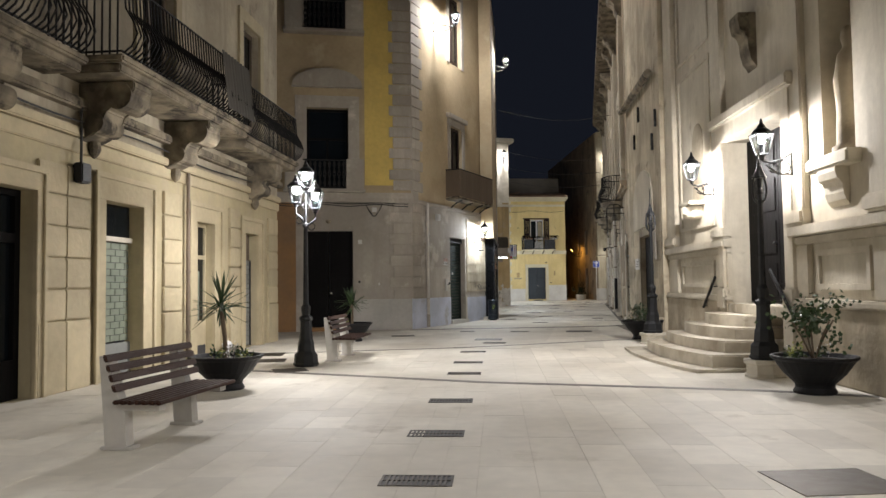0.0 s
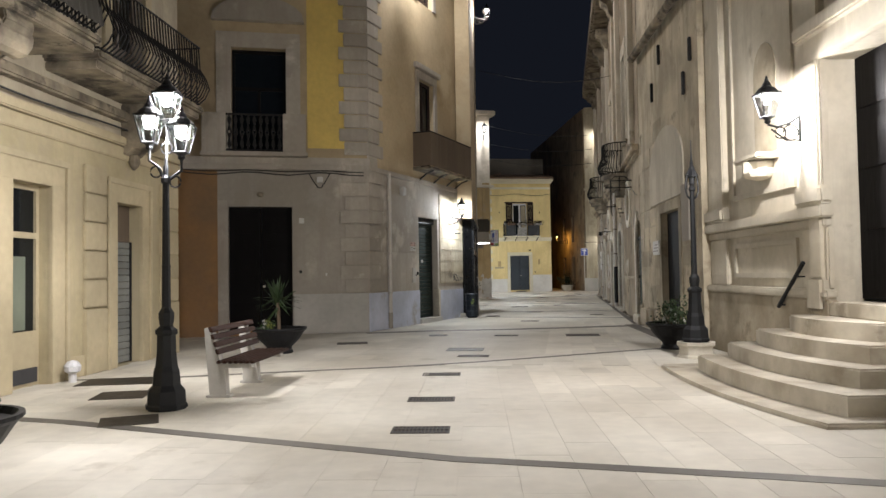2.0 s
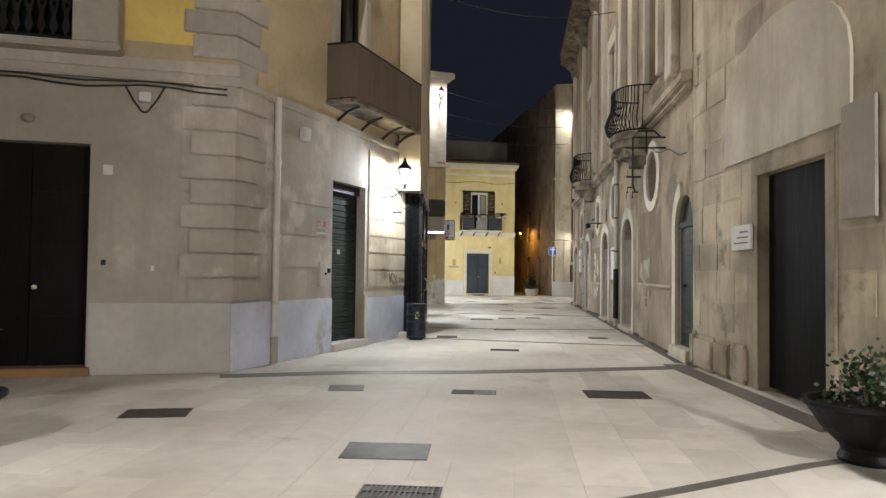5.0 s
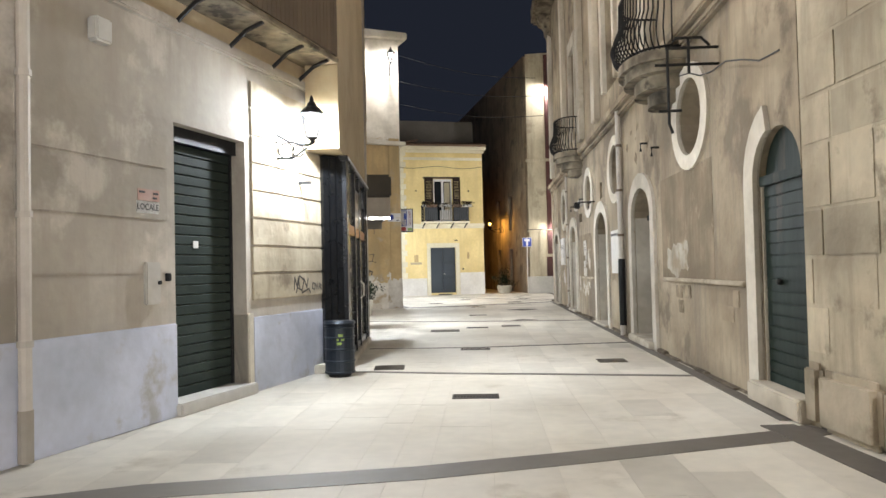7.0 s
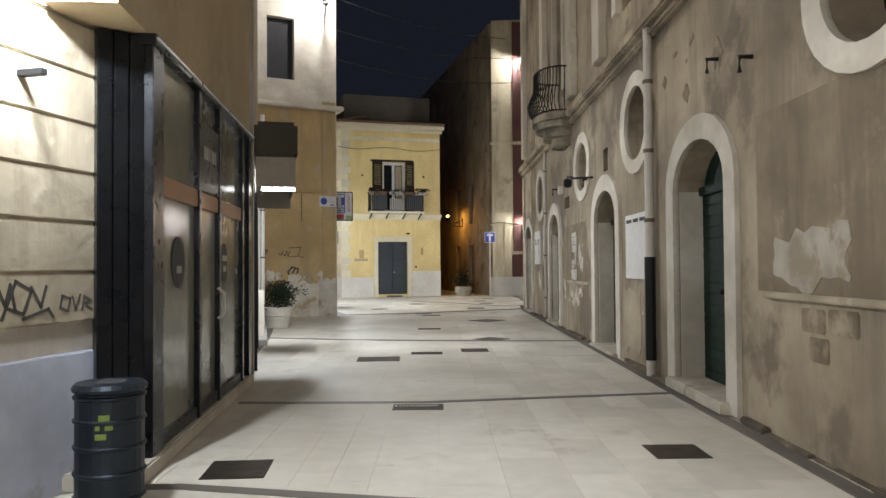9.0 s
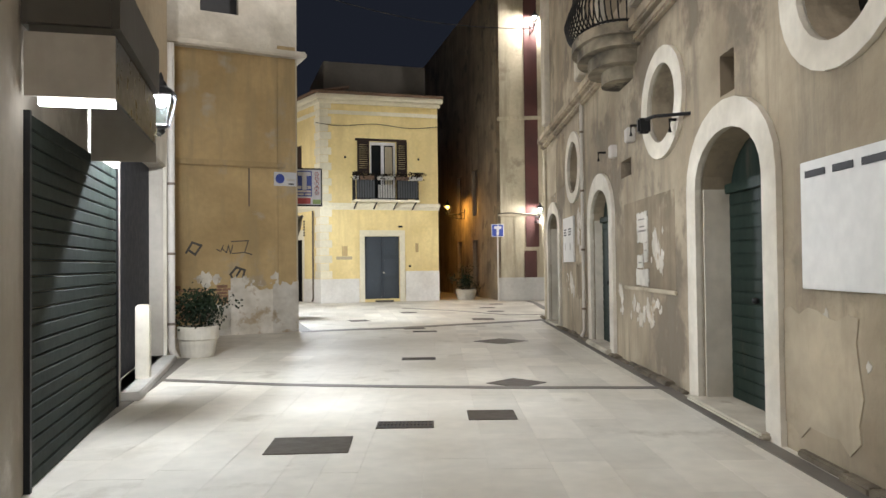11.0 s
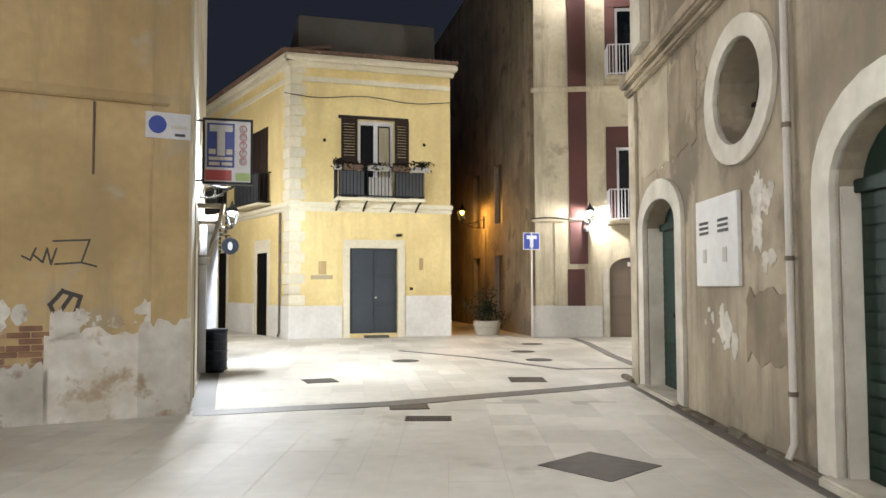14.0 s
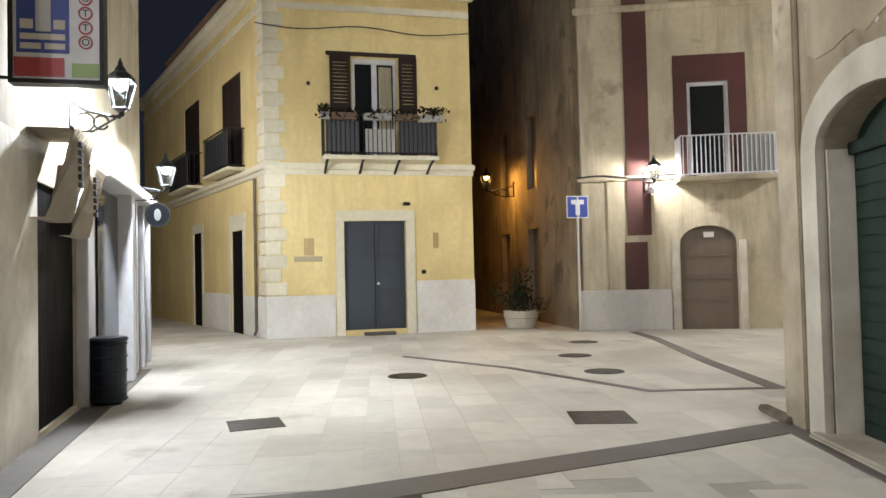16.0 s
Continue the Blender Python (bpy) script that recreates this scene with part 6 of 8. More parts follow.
board_on("notice_board", FD, 19.17, 20.39, 1.47, 2.41, "white notice board with small printed blocks", [(19.98 - 0.56 * i, 20.26 - 0.56 * i, 2.14 - 0.055 * j, 2.17 - 0.055 * j) for i in range(2) for j in range(3)] + [(20.06, 20.16, 1.72, 1.87), (19.46, 19.57, 1.72, 1.87)])


def torn_sheet(F, s0, s1, z0, z1, seed, label, marks):
    """A pasted paper sheet with ragged edges, scraps torn out of it and faded print."""
    rnd = random.Random(seed)
    n = 10
    edge = lambda a, b, fixed, across: [((a + (b - a) * i / n, fixed + rnd.uniform(-0.012, 0.012)) if across else (fixed + rnd.uniform(-0.012, 0.012), a + (b - a) * i / n)) for i in range(n)]
    loop = edge(s0, s1, z0, True) + edge(z0, z1, s1, False) + edge(s1, s0, z1, True) + edge(z1, z0, s0, False)
    ob = empty("torn_poster", F((s0 + s1) / 2, -0.02, z0))
    tagged(ob, label, "poster")
    part("sheet", prism(bmesh.new(), F, loop, -0.016, -0.004), OLD_PAPER, ob)
    for a, b, c, d, m in marks:
        part("print_mark", fbox(bmesh.new(), F, a, b, -0.0185, -0.0155, c, d), m, ob)
    return ob


OLD_PAPER = material("faded_pasted_paper", (0.64, 0.6, 0.53), (0.46, 0.425, 0.365), rough=0.85, big=3.5, bump=0.15, stain=(0.27, 0.235, 0.185), stain_scale=5.0, stain_cut=0.58)
FADED_INK = material("faded_grey_print", (0.32, 0.3, 0.27), (0.17, 0.155, 0.135), rough=0.85, big=4.0)
torn_sheet(FD, 13.86, 14.38, 1.72, 2.12, 12, "torn faded paper poster pasted on dark render", [(13.98, 14.3, 2.02, 2.035, FADED_INK), (13.92, 14.33, 1.86, 1.885, FADED_INK), (14.0, 14.25, 1.92, 1.94, FADED_INK)])
torn_sheet(FD, 13.86, 14.06, 1.46, 1.71, 13, "scrap of a torn paper poster on dark render", [(13.9, 14.02, 1.6, 1.62, FADED_INK)])
torn_sheet(FD, 14.09, 14.38, 1.38, 1.55, 14, "scrap of a torn paper poster on dark render", [(14.15, 14.3, 1.44, 1.46, FADED_INK)])
torn_sheet(FD, 13.84, 14.44, 1.14, 1.36, 15, "strip of faded paper still pasted on dark render", [])
part("render_panel", fbox(bmesh.new(), FD, 12.75, 15.1, -0.003, 0.01, 1.12, 2.3), DAMP, palace_wall, "darker render in an old blocked opening")
for s0, s1, z0, z1, m in ((3.69, 4.8, 1.28, 1.7, DULL_PATCH), (9.0, 10.2, 0.2, 1.1, STONE), (18.2, 19.1, 0.78, 1.4, DAMP), (20.4, 21.4, 3.1, 4.3, DAMP), (21.5, 22.9, 3.1, 4.3, STONE)):
    random.seed(int(s0 * 100))
    n = 9
    loop = [(s0 + (s1 - s0) * i / n, z0 + random.uniform(-0.08, 0.08)) for i in range(n + 1)] + [(s1 + random.uniform(-0.05, 0.05), z0 + (z1 - z0) * i / 5) for i in range(1, 5)] + [(s1 - (s1 - s0) * i / n, z1 + random.uniform(-0.08, 0.08)) for i in range(n + 1)] + [(s0 + random.uniform(-0.05, 0.05), z1 - (z1 - z0) * i / 5) for i in range(1, 5)]
    part("render_patch", prism(bmesh.new(), FD, loop, -0.008 - 0.0007 * random.random(), 0.01), m, palace_wall, "patch of differing render")


def flakes(F, parent, s0, s1, z0, z1, n, mat, name, label, seed, tall=1.6):
    """Ragged flakes of render or paint, each with its own outline and a little depth."""
    rnd = random.Random(seed)
    for k in range(n):
        r = rnd.uniform(0.03, 0.13) * (1.4 if k % 5 == 0 else 1)
        s, z = rnd.uniform(s0 + r, s1 - r), rnd.uniform(z0 + r, z1 - r)
        m, tall_k = 19, rnd.uniform(0.6, tall)
        loop = [(s + r * rnd.uniform(0.45, 1.1) * math.cos(6.2832 * i / m), z + tall_k * r * rnd.uniform(0.45, 1.1) * math.sin(6.2832 * i / m)) for i in range(m)]
        part(name, prism(bmesh.new(), F, loop, -0.005 - 0.00012 * (seed % 7) - 0.00007 * k, 0.01), mat, parent, label if k == 0 else "")


# blocked recess beside the first arched door: darker render over a ledge and rough exposed stones
part("render_panel", fbox(bmesh.new(), FD, 2.5, 5.15, -0.004, 0.01, 1.22, 2.75), DAMP, palace_wall, "darker render in an old blocked opening")
part("stone_ledge", fbox(bmesh.new(), FD, 1.35, 4.95, -0.06, 0.01, 1.165, 1.22, 0.012), CHURCH_LOW, palace_wall, "thin worn stone ledge")
rnd = random.Random(91)
for z0, h in ((0.52, 0.2), (0.725, 0.2), (0.93, 0.22)):
    a = 1.35 + rnd.uniform(0, 0.2)
    while a < 4.3 - (0.9 if z0 < 0.6 else 0):
        w = rnd.uniform(0.22, 0.55)
        if rnd.random() < 0.42:
            dz = rnd.uniform(-0.02, 0.015)
            part("exposed_stone", fbox(bmesh.new(), FD, a, a + w - rnd.uniform(0.008, 0.05), -rnd.uniform(0.003, 0.009), 0.01, z0 + dz, z0 + dz + h - rnd.uniform(0.006, 0.05), 0.015), DAMP, palace_wall)
        a += w
tagged(part("junction_box", fbox(bmesh.new(), FD, 15.48, 15.66, -0.1, 0.0, 3.06, 3.25, 0.012), PIPE_PALE), "small white junction box on the palace wall", "junction box")
for s0, s1, z0, z1, n, mat, name, seed, tall in (
        (13.2, 14.9, 0.55, 1.05, 20, PEELED, "plaster_flake", 3, 1.9), (13.15, 13.8, 1.2, 1.95, 14, PEELED, "plaster_flake", 5, 1.8), 
        (18.4, 19.12, 1.45, 2.6, 14, PEELED, "plaster_flake", 11, 1.8), (19.2, 20.4, 0.78, 1.35, 12, PEELED, "plaster_flake", 14, 1.5), 
        (15.2, 15.6, 0.4, 1.2, 4, PEELED, "plaster_flake", 27, 1.6),
        (8.4, 9.8, 0.6, 1.15, 6, PEELED, "plaster_flake", 35, 1.4),
        (19.9, 23.0, 2.95, 4.3, 12, DAMP, "damp_patch", 52, 0.9), (20.2, 23.0, 3.0, 4.2, 5, PEELED, "plaster_flake", 57, 1.0), (5.3, 8.0, 2.9, 4.3, 6, DAMP, "damp_patch", 61, 1.2)):
    flakes(FD, palace_wall, s0, s1, z0, z1, n, mat, name, "peeled pale plaster flake" if mat is PEELED else "dark damp patch", seed, tall)
flakes(FL, bpy.data.objects["wall_graffiti"], 0.1, 2.5, 0.9, 1.3, 18, PEELED, "plaster_flake", "peeled pale plaster flake", 41, 1.2)
for s0, s1, z0, z1 in D_HOLES:
    tagged(part("vent", fbox(bmesh.new(), FD, s0, s1, 0.3, 0.34, z0, z1), UNLIT_DEPTH), "vent hole in the palace wall with a dark sheet for its shade", "vent", kind="structure")
tagged(part("junction_box", fbox(bmesh.new(), FD, 14.4, 14.58, -0.12, 0.0, 3.12, 3.32, 0.015), PIPE_PALE), "pale electrical box high on the palace wall", "junction box")
part("stone_ledge", fbox(bmesh.new(), FD, 12.7, 15.05, -0.035, 0.01, 1.07, 1.12, 0.01), CHURCH_LOW, palace_wall, "thin worn stone ledge")
flood = empty("wall_floodlight", FD(12.3, -0.3, 3.0))
tagged(flood, "small unlit floodlight on an iron arm", "floodlight")
part("arm", tube(bmesh.new(), [FD(12.15, 0, 3.05), FD(12.3, -0.35, 3.05), FD(12.5, -0.4, 3.05)], 0.02, 6), CAST_IRON, flood)
part("housing", fbox(bmesh.new(), FD, 12.46, 12.56, -0.48, -0.34, 2.9, 3.07, 0.02), CAST_IRON, flood)
for s, z in ((12.5, 3.05), (14.2, 3.3), (5.2, 3.3), (6.0, 3.5), (16.3, 3.25)):
    tagged(part("iron_hook", tube(bmesh.new(), [FD(s, 0.02, z), FD(s, -0.12, z), FD(s, -0.12, z - 0.14)], 0.022, 6), WROUGHT), "small rusty iron hook in the wall", "hook")
tagged(part("cable", tube(bmesh.new(), [FD(0.2 + i * 0.5, -0.05, 3.4 + 0.09 * i - 0.05 * math.sin(i * 1.7)) for i in range(14)], 0.009, 5), CABLE), "thin cable rising over the ashlar wall", "cable")

# ---- rough stone house: blocks ----
random.seed(21)
z = 0.62
while z < 4.7:
    h = random.choice((0.42, 0.48, 0.55))
    s = random.uniform(0, 0.3)
    while s < 5.96:
        w = random.uniform(0.45, 0.95)
        e = min(s + w, 5.97)
        if e - s > 0.12 and (z < 2.9 or s > 2.6) and not (s < 3.62 and e > 1.55 and z < 2.9):
            d = random.uniform(0.002, 0.012)
            part("stone_block", fbox(bmesh.new(), FW, s + 0.004, e - 0.004, -d, 0.02, z + 0.004, z + h - 0.004, 0.014), ASHLAR, stone_wall)
        s = e
        if e >= 5.97:
            break
    z += h
s = 0.0
while s < 5.9:
    w = random.uniform(0.5, 0.9)
    if not (s < 3.5 and s + w > 1.6):
        part("base_stone", fbox(bmesh.new(), FW, s + 0.01, min(s + w, 5.97) - 0.01, -random.uniform(0.05, 0.16), 0.02, 0.0, random.uniform(0.5, 0.61), 0.06), CHURCH_LOW, stone_wall)
    s += w
fill("door_5", FW, rect(1.7, 3.4, 0.05, 2.65), 0.12, DARK_WOOD, "dark wooden door in a plain stone doorway")
surround(stone_wall, FW, rect(1.5, 3.6, 0.0, 2.85), rect(1.7, 3.4, -0.001, 2.65), -0.03, 0.02, ASHLAR)
part("render_panel", prism(bmesh.new(), FW, arch(1.2, 4.5, 2.9, 3.6, 4.5), -0.035, 0.01), CHURCH, stone_wall, "pale rendered arch panel")
tagged(part("grey_panel", fbox(bmesh.new(), FW, 0.75, 1.35, -0.05, -0.02, 1.95, 3.05, 0.01), GREY_PLASTER), "grey stone panel beside the doorway", "panel", kind="structure")
tagged(part("stone_plaque", fbox(bmesh.new(), FW, 3.5, 4.15, -0.07, -0.03, 1.74, 2.06, 0.01), PAPER), "pale stone plaque with worn lines of text", "plaque")
for k in range(3):
    tagged(part("text_bar", fbox(bmesh.new(), FW, 3.58, 4.05 - 0.1 * k, -0.075, -0.071, 1.82 + k * 0.07, 1.84 + k * 0.07), PIPE_DARK), "worn line of text on the plaque", "lettering", kind="structure")
for s, zz in ((1.0, 5.0), (4.05, 5.55), (0.45, 5.5), (3.2, 6.2)):
    tagged(part("iron_tie", fbox(bmesh.new(), FW, s - 0.04, s + 0.04, -0.06, 0.0, zz - 0.22, zz + 0.22, 0.01), WROUGHT), "black iron wall tie", "wall tie")
tagged(part("stone_gutter", tube(bmesh.new(), [FW(6.0, -0.15, 6.9), FW(0.6, -0.15, 6.7)], 0.1, 8), CORBEL), "old stone gutter along the wall", "gutter")

# ---- church front ----
for s0, s1, z0, z1, d in ((14.2, 18.35, 2.02, 2.18, -0.16), (14.25, 18.32, 1.9, 2.016, -0.09), (-7, 11.45, 2.02, 2.18, -0.16), (-7, 11.42, 1.9, 2.016, -0.09)):
    part("ledge", fbox(bmesh.new(), FCH, s0, s1, d, 0.02, z0, z1, 0.02), CHURCH, church_wall)
for s0, s1 in ((14.15, 18.32), (-7.0, 11.5)):
    part("plinth", fbox(bmesh.new(), FCH, s0, s1, -0.12, 0.02, 0.0, 1.0, 0.02), CHURCH_LOW, church_wall, "worn stained stone plinth")
    part("plinth_moulding", fbox(bmesh.new(), FCH, s0, s1, -0.15, 0.02, 1.004, 1.12, 0.03), CHURCH, church_wall)
for s0, s1 in ((17.55, 18.25), (14.25, 14.85), (10.95, 11.45), (8.6, 9.2), (6.3, 6.9)):
    part("pilaster", fbox(bmesh.new(), FCH, s0, s1, -0.1, 0.02, 2.184, 11.5, 0.02), CHURCH, church_wall)
    part("pilaster_base", fbox(bmesh.new(), FCH, s0 - 0.06, s1 + 0.06, -0.17, 0.02, 2.188, 2.42, 0.04), CHURCH, church_wall)
    part("pedestal", fbox(bmesh.new(), FCH, s0 - 0.03, s1 + 0.03, -0.07, 0.02, 1.124, 1.896, 0.02), CHURCH, church_wall)
for s0, s1, z0, z1 in ((15.1, 17.3, 2.5, 6.0), (15.1, 17.3, 1.25, 1.8), (9.35, 10.75, 1.25, 1.8), (15.1, 17.3, 6.3, 10.0)):
    bm = pierced(bmesh.new(), FCH, rect(s0, s1, z0, z1), [rect(s0 + 0.08, s1 - 0.08, z0 + 0.08, z1 - 0.08)], -0.04, 0.01)
    part("panel_moulding", bm, CHURCH, church_wall)
surround(church_wall, FCH, rect(11.3, 14.58, 0.9, 4.3), rect(11.6, 14.3, 0.899, 4.0), -0.12, 0.02, CHURCH)
part("portal_pediment", fbox(bmesh.new(), FCH, 11.15, 14.7, -0.22, 0.02, 4.3, 4.5, 0.03), CHURCH, church_wall)
part("portal_plinth", fbox(bmesh.new(), FCH, 14.24, 14.64, -0.16, 0.3, 0.84, 1.28, 0.04), CHURCH, church_wall)
part("portal_plinth", fbox(bmesh.new(), FCH, 11.25, 11.66, -0.16, 0.3, 0.3, 1.28, 0.04), CHURCH, church_wall)
door("church_door", FCH, 11.6, 14.3, 1.0, 4.0, 0.38, DARK_WOOD, "tall black studded church door in a deep portal", 2, 4)
niche = empty("wall_niche", FCH(10.08, 0.2, 3.05))
tagged(niche, "shallow round-headed niche with a plain weathered statue", "niche", kind="structure")
part("back", fbox(bmesh.new(), FCH, 9.6, 10.55, 0.42, 0.5, 3.0, 5.45), STONE, niche)
part("sill", fbox(bmesh.new(), FCH, 9.5, 10.65, -0.2, 0.42, 2.86, 3.05, 0.03), CHURCH, niche)
part("sill_corbel", scroll(bmesh.new(), FCH, 10.08, 0.5, 0.18, 2.86, 0.5), CHURCH, niche)
tagged(part("statue", lathe(bmesh.new(), FCH(10.08, 0.18, 3.05), [(0.24, 0), (0.24, 0.1), (0.19, 0.14), (0.17, 0.6), (0.2, 1.0), (0.14, 1.35), (0.07, 1.45), (0.1, 1.58), (0.08, 1.7), (0.02, 1.74)], 14), STONE, smooth=True), "plain weathered stone statue in a niche", "statue")
n2 = empty("holy_shelf", FCH(16.0, -0.2, 2.75))
tagged(n2, "carved stone shelf bracket below a shallow niche", "bracket", kind="structure")
part("shelf", fbox(bmesh.new(), FCH, 15.6, 16.45, -0.34, 0.02, 2.98, 3.06, 0.02), CHURCH, n2)
part("body", lathe(bmesh.new(), FCH(16.02, -0.12, 2.7), [(0.06, 0), (0.2, 0.04), (0.24, 0.1), (0.24, 0.26)], 12), CHURCH, n2)
part("niche_back", prism(bmesh.new(), FCH, arch(15.65, 16.4, 3.1, 4.3, 4.75), -0.012, 0.005), CHURCH_LOW, n2, "darker stained niche field")
tagged(part("corbel_ornament", scroll(bmesh.new(), FCH, 12.9, 0.4, 0.3, 5.95, 0.95), CORBEL), "dark carved ornament high above the portal", "ornament", kind="structure")
for a, b in (((14.67, -0.16, 1.46), (15.42, -0.16, 0.86)), ((11.95, -0.2, 1.55), (11.1, -0.2, 0.8))):
    r = empty("handrail", FCH(*b))
    tagged(r, "short black iron handrail beside the church steps", "handrail")
    part("rail", tube(bmesh.new(), [FCH(*a), FCH(*b)], 0.028, 8), CAST_IRON, r)
    for q in (0.2, 0.85):
        p = [a[i] + (b[i] - a[i]) * q for i in range(3)]
        part("fixing", tube(bmesh.new(), [FCH(*p), FCH(p[0], p[1], p[2] - 0.06), FCH(p[0], 0.0, p[2] - 0.06)], 0.012, 6), CAST_IRON, r)
tagged(part("wire", tube(bmesh.new(), [(2.6 + i * 0.62, 33.5, 9.2 - 0.5 * math.sin(math.pi * i / 10)) for i in range(11)], 0.012, 4), CABLE), "thin cable spanning the street", "cable")
for y0, y1, z in ((45.4, 47.4, 8.4), (45.6, 47.5, 7.6), (45.5, 48.5, 9.4)):
    tagged(part("wire", tube(bmesh.new(), [(4.1 + i * 0.6, y0 + (y1 - y0) * i / 10, z - 0.25 * math.sin(math.pi * i / 10)) for i in range(11)], 0.012, 4), CABLE), "thin cable spanning the street", "cable")

# ---- lanterns ----
def lantern(parent, at, size=1.0, glass=LAMP_GLASS, lit=True):
    """A four-sided tapered lantern standing on its foot at a place."""
    x, y, z = at
    b, t, h = 0.075 * size, 0.145 * size, 0.34 * size
    lo = [Vector((x + b * i, y + b * j, z + 0.06 * size)) for i, j in ((-1, -1), (1, -1), (1, 1), (-1, 1))]
    hi = [Vector((x + t * i, y + t * j, z + 0.06 * size + h)) for i, j in ((-1, -1), (1, -1), (1, 1), (-1, 1))]
    for i in range(4):
        bm = bmesh.new()
        bm.faces.new([bm.verts.new(p) for p in (lo[i - 1], lo[i], hi[i], hi[i - 1])])
        bmesh.ops.solidify(bm, geom=list(bm.faces), thickness=0.003)
        part("lantern_pane", bm, GLASS, parent).visible_shadow = False
    top = z + 0.06 * size + h
    bulb = part("lamp_dome", lathe(bmesh.new(), (x, y, top - 0.13 * size), [(0.008 * size, 0), (0.045 * size, 0.015 * size), (0.07 * size, 0.05 * size), (0.08 * size, 0.1 * size), (0.08 * size, 0.12 * size)], 12), glass, parent, "glowing lamp under the cap" if lit else "")
    bulb.visible_shadow = False
    for p, q in zip(lo, hi):
        part("lantern_bar", tube(bmesh.new(), [p, q], 0.011 * size, 5), CAST_IRON, parent)
    for loop, r in ((lo, 0.012), (hi, 0.015)):
        part("lantern_rim", tube(bmesh.new(), [*loop, loop[0]], r * size, 5), CAST_IRON, parent)
    part("lantern_roof", lathe(bmesh.new(), (x, y, top), [(0.02 * size, 0.0), (0.175 * size, 0.0), (0.17 * size, 0.02 * size), (0.125 * size, 0.075 * size), (0.075 * size, 0.11 * size), (0.06 * size, 0.15 * size), (0.03 * size, 0.19 * size), (0.03 * size, 0.215 * size), (0.008 * size, 0.27 * size)], 12), CAST_IRON, parent)
    part("lantern_foot", lathe(bmesh.new(), (x, y, z - 0.04 * size), [(0.02 * size, 0), (0.05 * size, 0.03 * size), (0.04 * size, 0.06 * size), (0.085 * size, 0.1 * size)], 10), CAST_IRON, parent)


def sconce(at, on_wall, label, size=1.0, glass=LAMP_GLASS, name="wall_lantern"):
    """A lantern on a scrolled iron bracket; at: its foot; on_wall: where the bracket meets the wall."""
    a, w = Vector(at), Vector(on_wall)
    ob = empty(name, w)
    tagged(ob, label, "wall lantern", group="wall lanterns")
    lantern(ob, at, size, glass)
    out = (a - w)
    out.z = 0
    arm = [w + Vector((0, 0, 0.12)), w + out * 0.35 + Vector((0, 0, 0.02)), w + out * 0.75 + Vector((0, 0, -0.02)), w + out + Vector((0, 0, a.z - w.z - 0.04))]
    part("arm", tube(bmesh.new(), arm, 0.018, 6), CAST_IRON, ob)
    part("wall_plate", tube(bmesh.new(), [w + Vector((0, 0, -0.22)), w + Vector((0, 0, 0.24))], 0.024, 6), CAST_IRON, ob)
    for q, r, dz in ((0.3, 0.1, -0.1), (0.62, 0.075, -0.1)):
        c = w + out * q + Vector((0, 0, dz))
        u = out.normalized()
        part("scroll", tube(bmesh.new(), [c + u * r * math.cos(k * math.pi / 7) + Vector((0, 0, r * math.sin(k * math.pi / 7))) for k in range(14)], 0.012, 5), CAST_IRON, ob)
    part("stay", tube(bmesh.new(), [w + Vector((0, 0, -0.2)), w + out * 0.45 + Vector((0, 0, -0.2)), w + out * 0.9 + Vector((0, 0, -0.05))], 0.014, 5), CAST_IRON, ob)
    return ob


sconce((4.96, 14.75, 3.32), tuple(FCH(14.75, -0.1, 3.27)), "lit church lantern on a scrolled iron bracket", 0.9)
sconce((4.84, 11.25, 3.2), tuple(FCH(11.25, -0.1, 3.16)), "lit church lantern on a scrolled iron bracket", 0.9)
sconce((1.6, 27.85, 3.12), tuple(FBS(4.95, 0, 3.1)), "lit lantern on a scrolled bracket beside the shutter", 0.9, LAMP_COOL)
sconce((3.75, 44.75, 8.9), (3.75, 45.66, 8.9), "lit lantern high on the pale tower corner", 0.9)
sconce((13.1, 56.45, 10.7), tuple(FR(1.25, -0.04, 10.7)), "lit lantern high on the far corner house", 0.9)
sconce((0.55, 24.9, 10.1), tuple(FBS(1.75, 0, 10.1)), "lit lantern high on the corner house", 0.9)
sconce((2.95, 33.2, 11.1), (2.42, 33.2, 11.1), "lit lantern high over the street", 0.9)
sconce((2.78, 36.9, 2.85), tuple(FC(3.7, 0, 2.85)), "lit lantern over the dark shop recess", 0.9, LAMP_COOL)
sconce((4.13, 49.6, 3.18), tuple(FLS(3.8, 0, 3.18)), "lit lantern on a scrolled bracket by the tobacconist", 0.9, LAMP_COOL)
sconce((3.75, 53.4, 2.8), tuple(FLS(7.6, -0.02, 2.8)), "lit lantern farther down the tobacconist wall", 0.85, LAMP_COOL)
sconce((13.21, 56.45, 3.25), tuple(FR(1.35, -0.04, 3.25)), "lit lantern on the far house corner", 0.85)
sconce((10.75, 62.5, 3.75), (11.55, 62.5, 3.75), "amber lantern in the narrow lane", 1.0, LAMP_SODIUM)


# ---- lamp posts ----
POST = [(0.2, 0), (0.21, 0.04), (0.2, 0.2), (0.15, 0.26), (0.14, 0.4), (0.12, 0.46), (0.105, 0.6), (0.1, 0.78), (0.12, 0.8), (0.12, 0.84), (0.07, 0.88), (0.085, 0.96), (0.085, 1.02), (0.05, 1.08), (0.046, 1.5), (0.05, 1.52), (0.044, 1.54), (0.036, 2.4), (0.055, 2.42), (0.055, 2.46), (0.03, 2.5), (0.03, 2.6)]


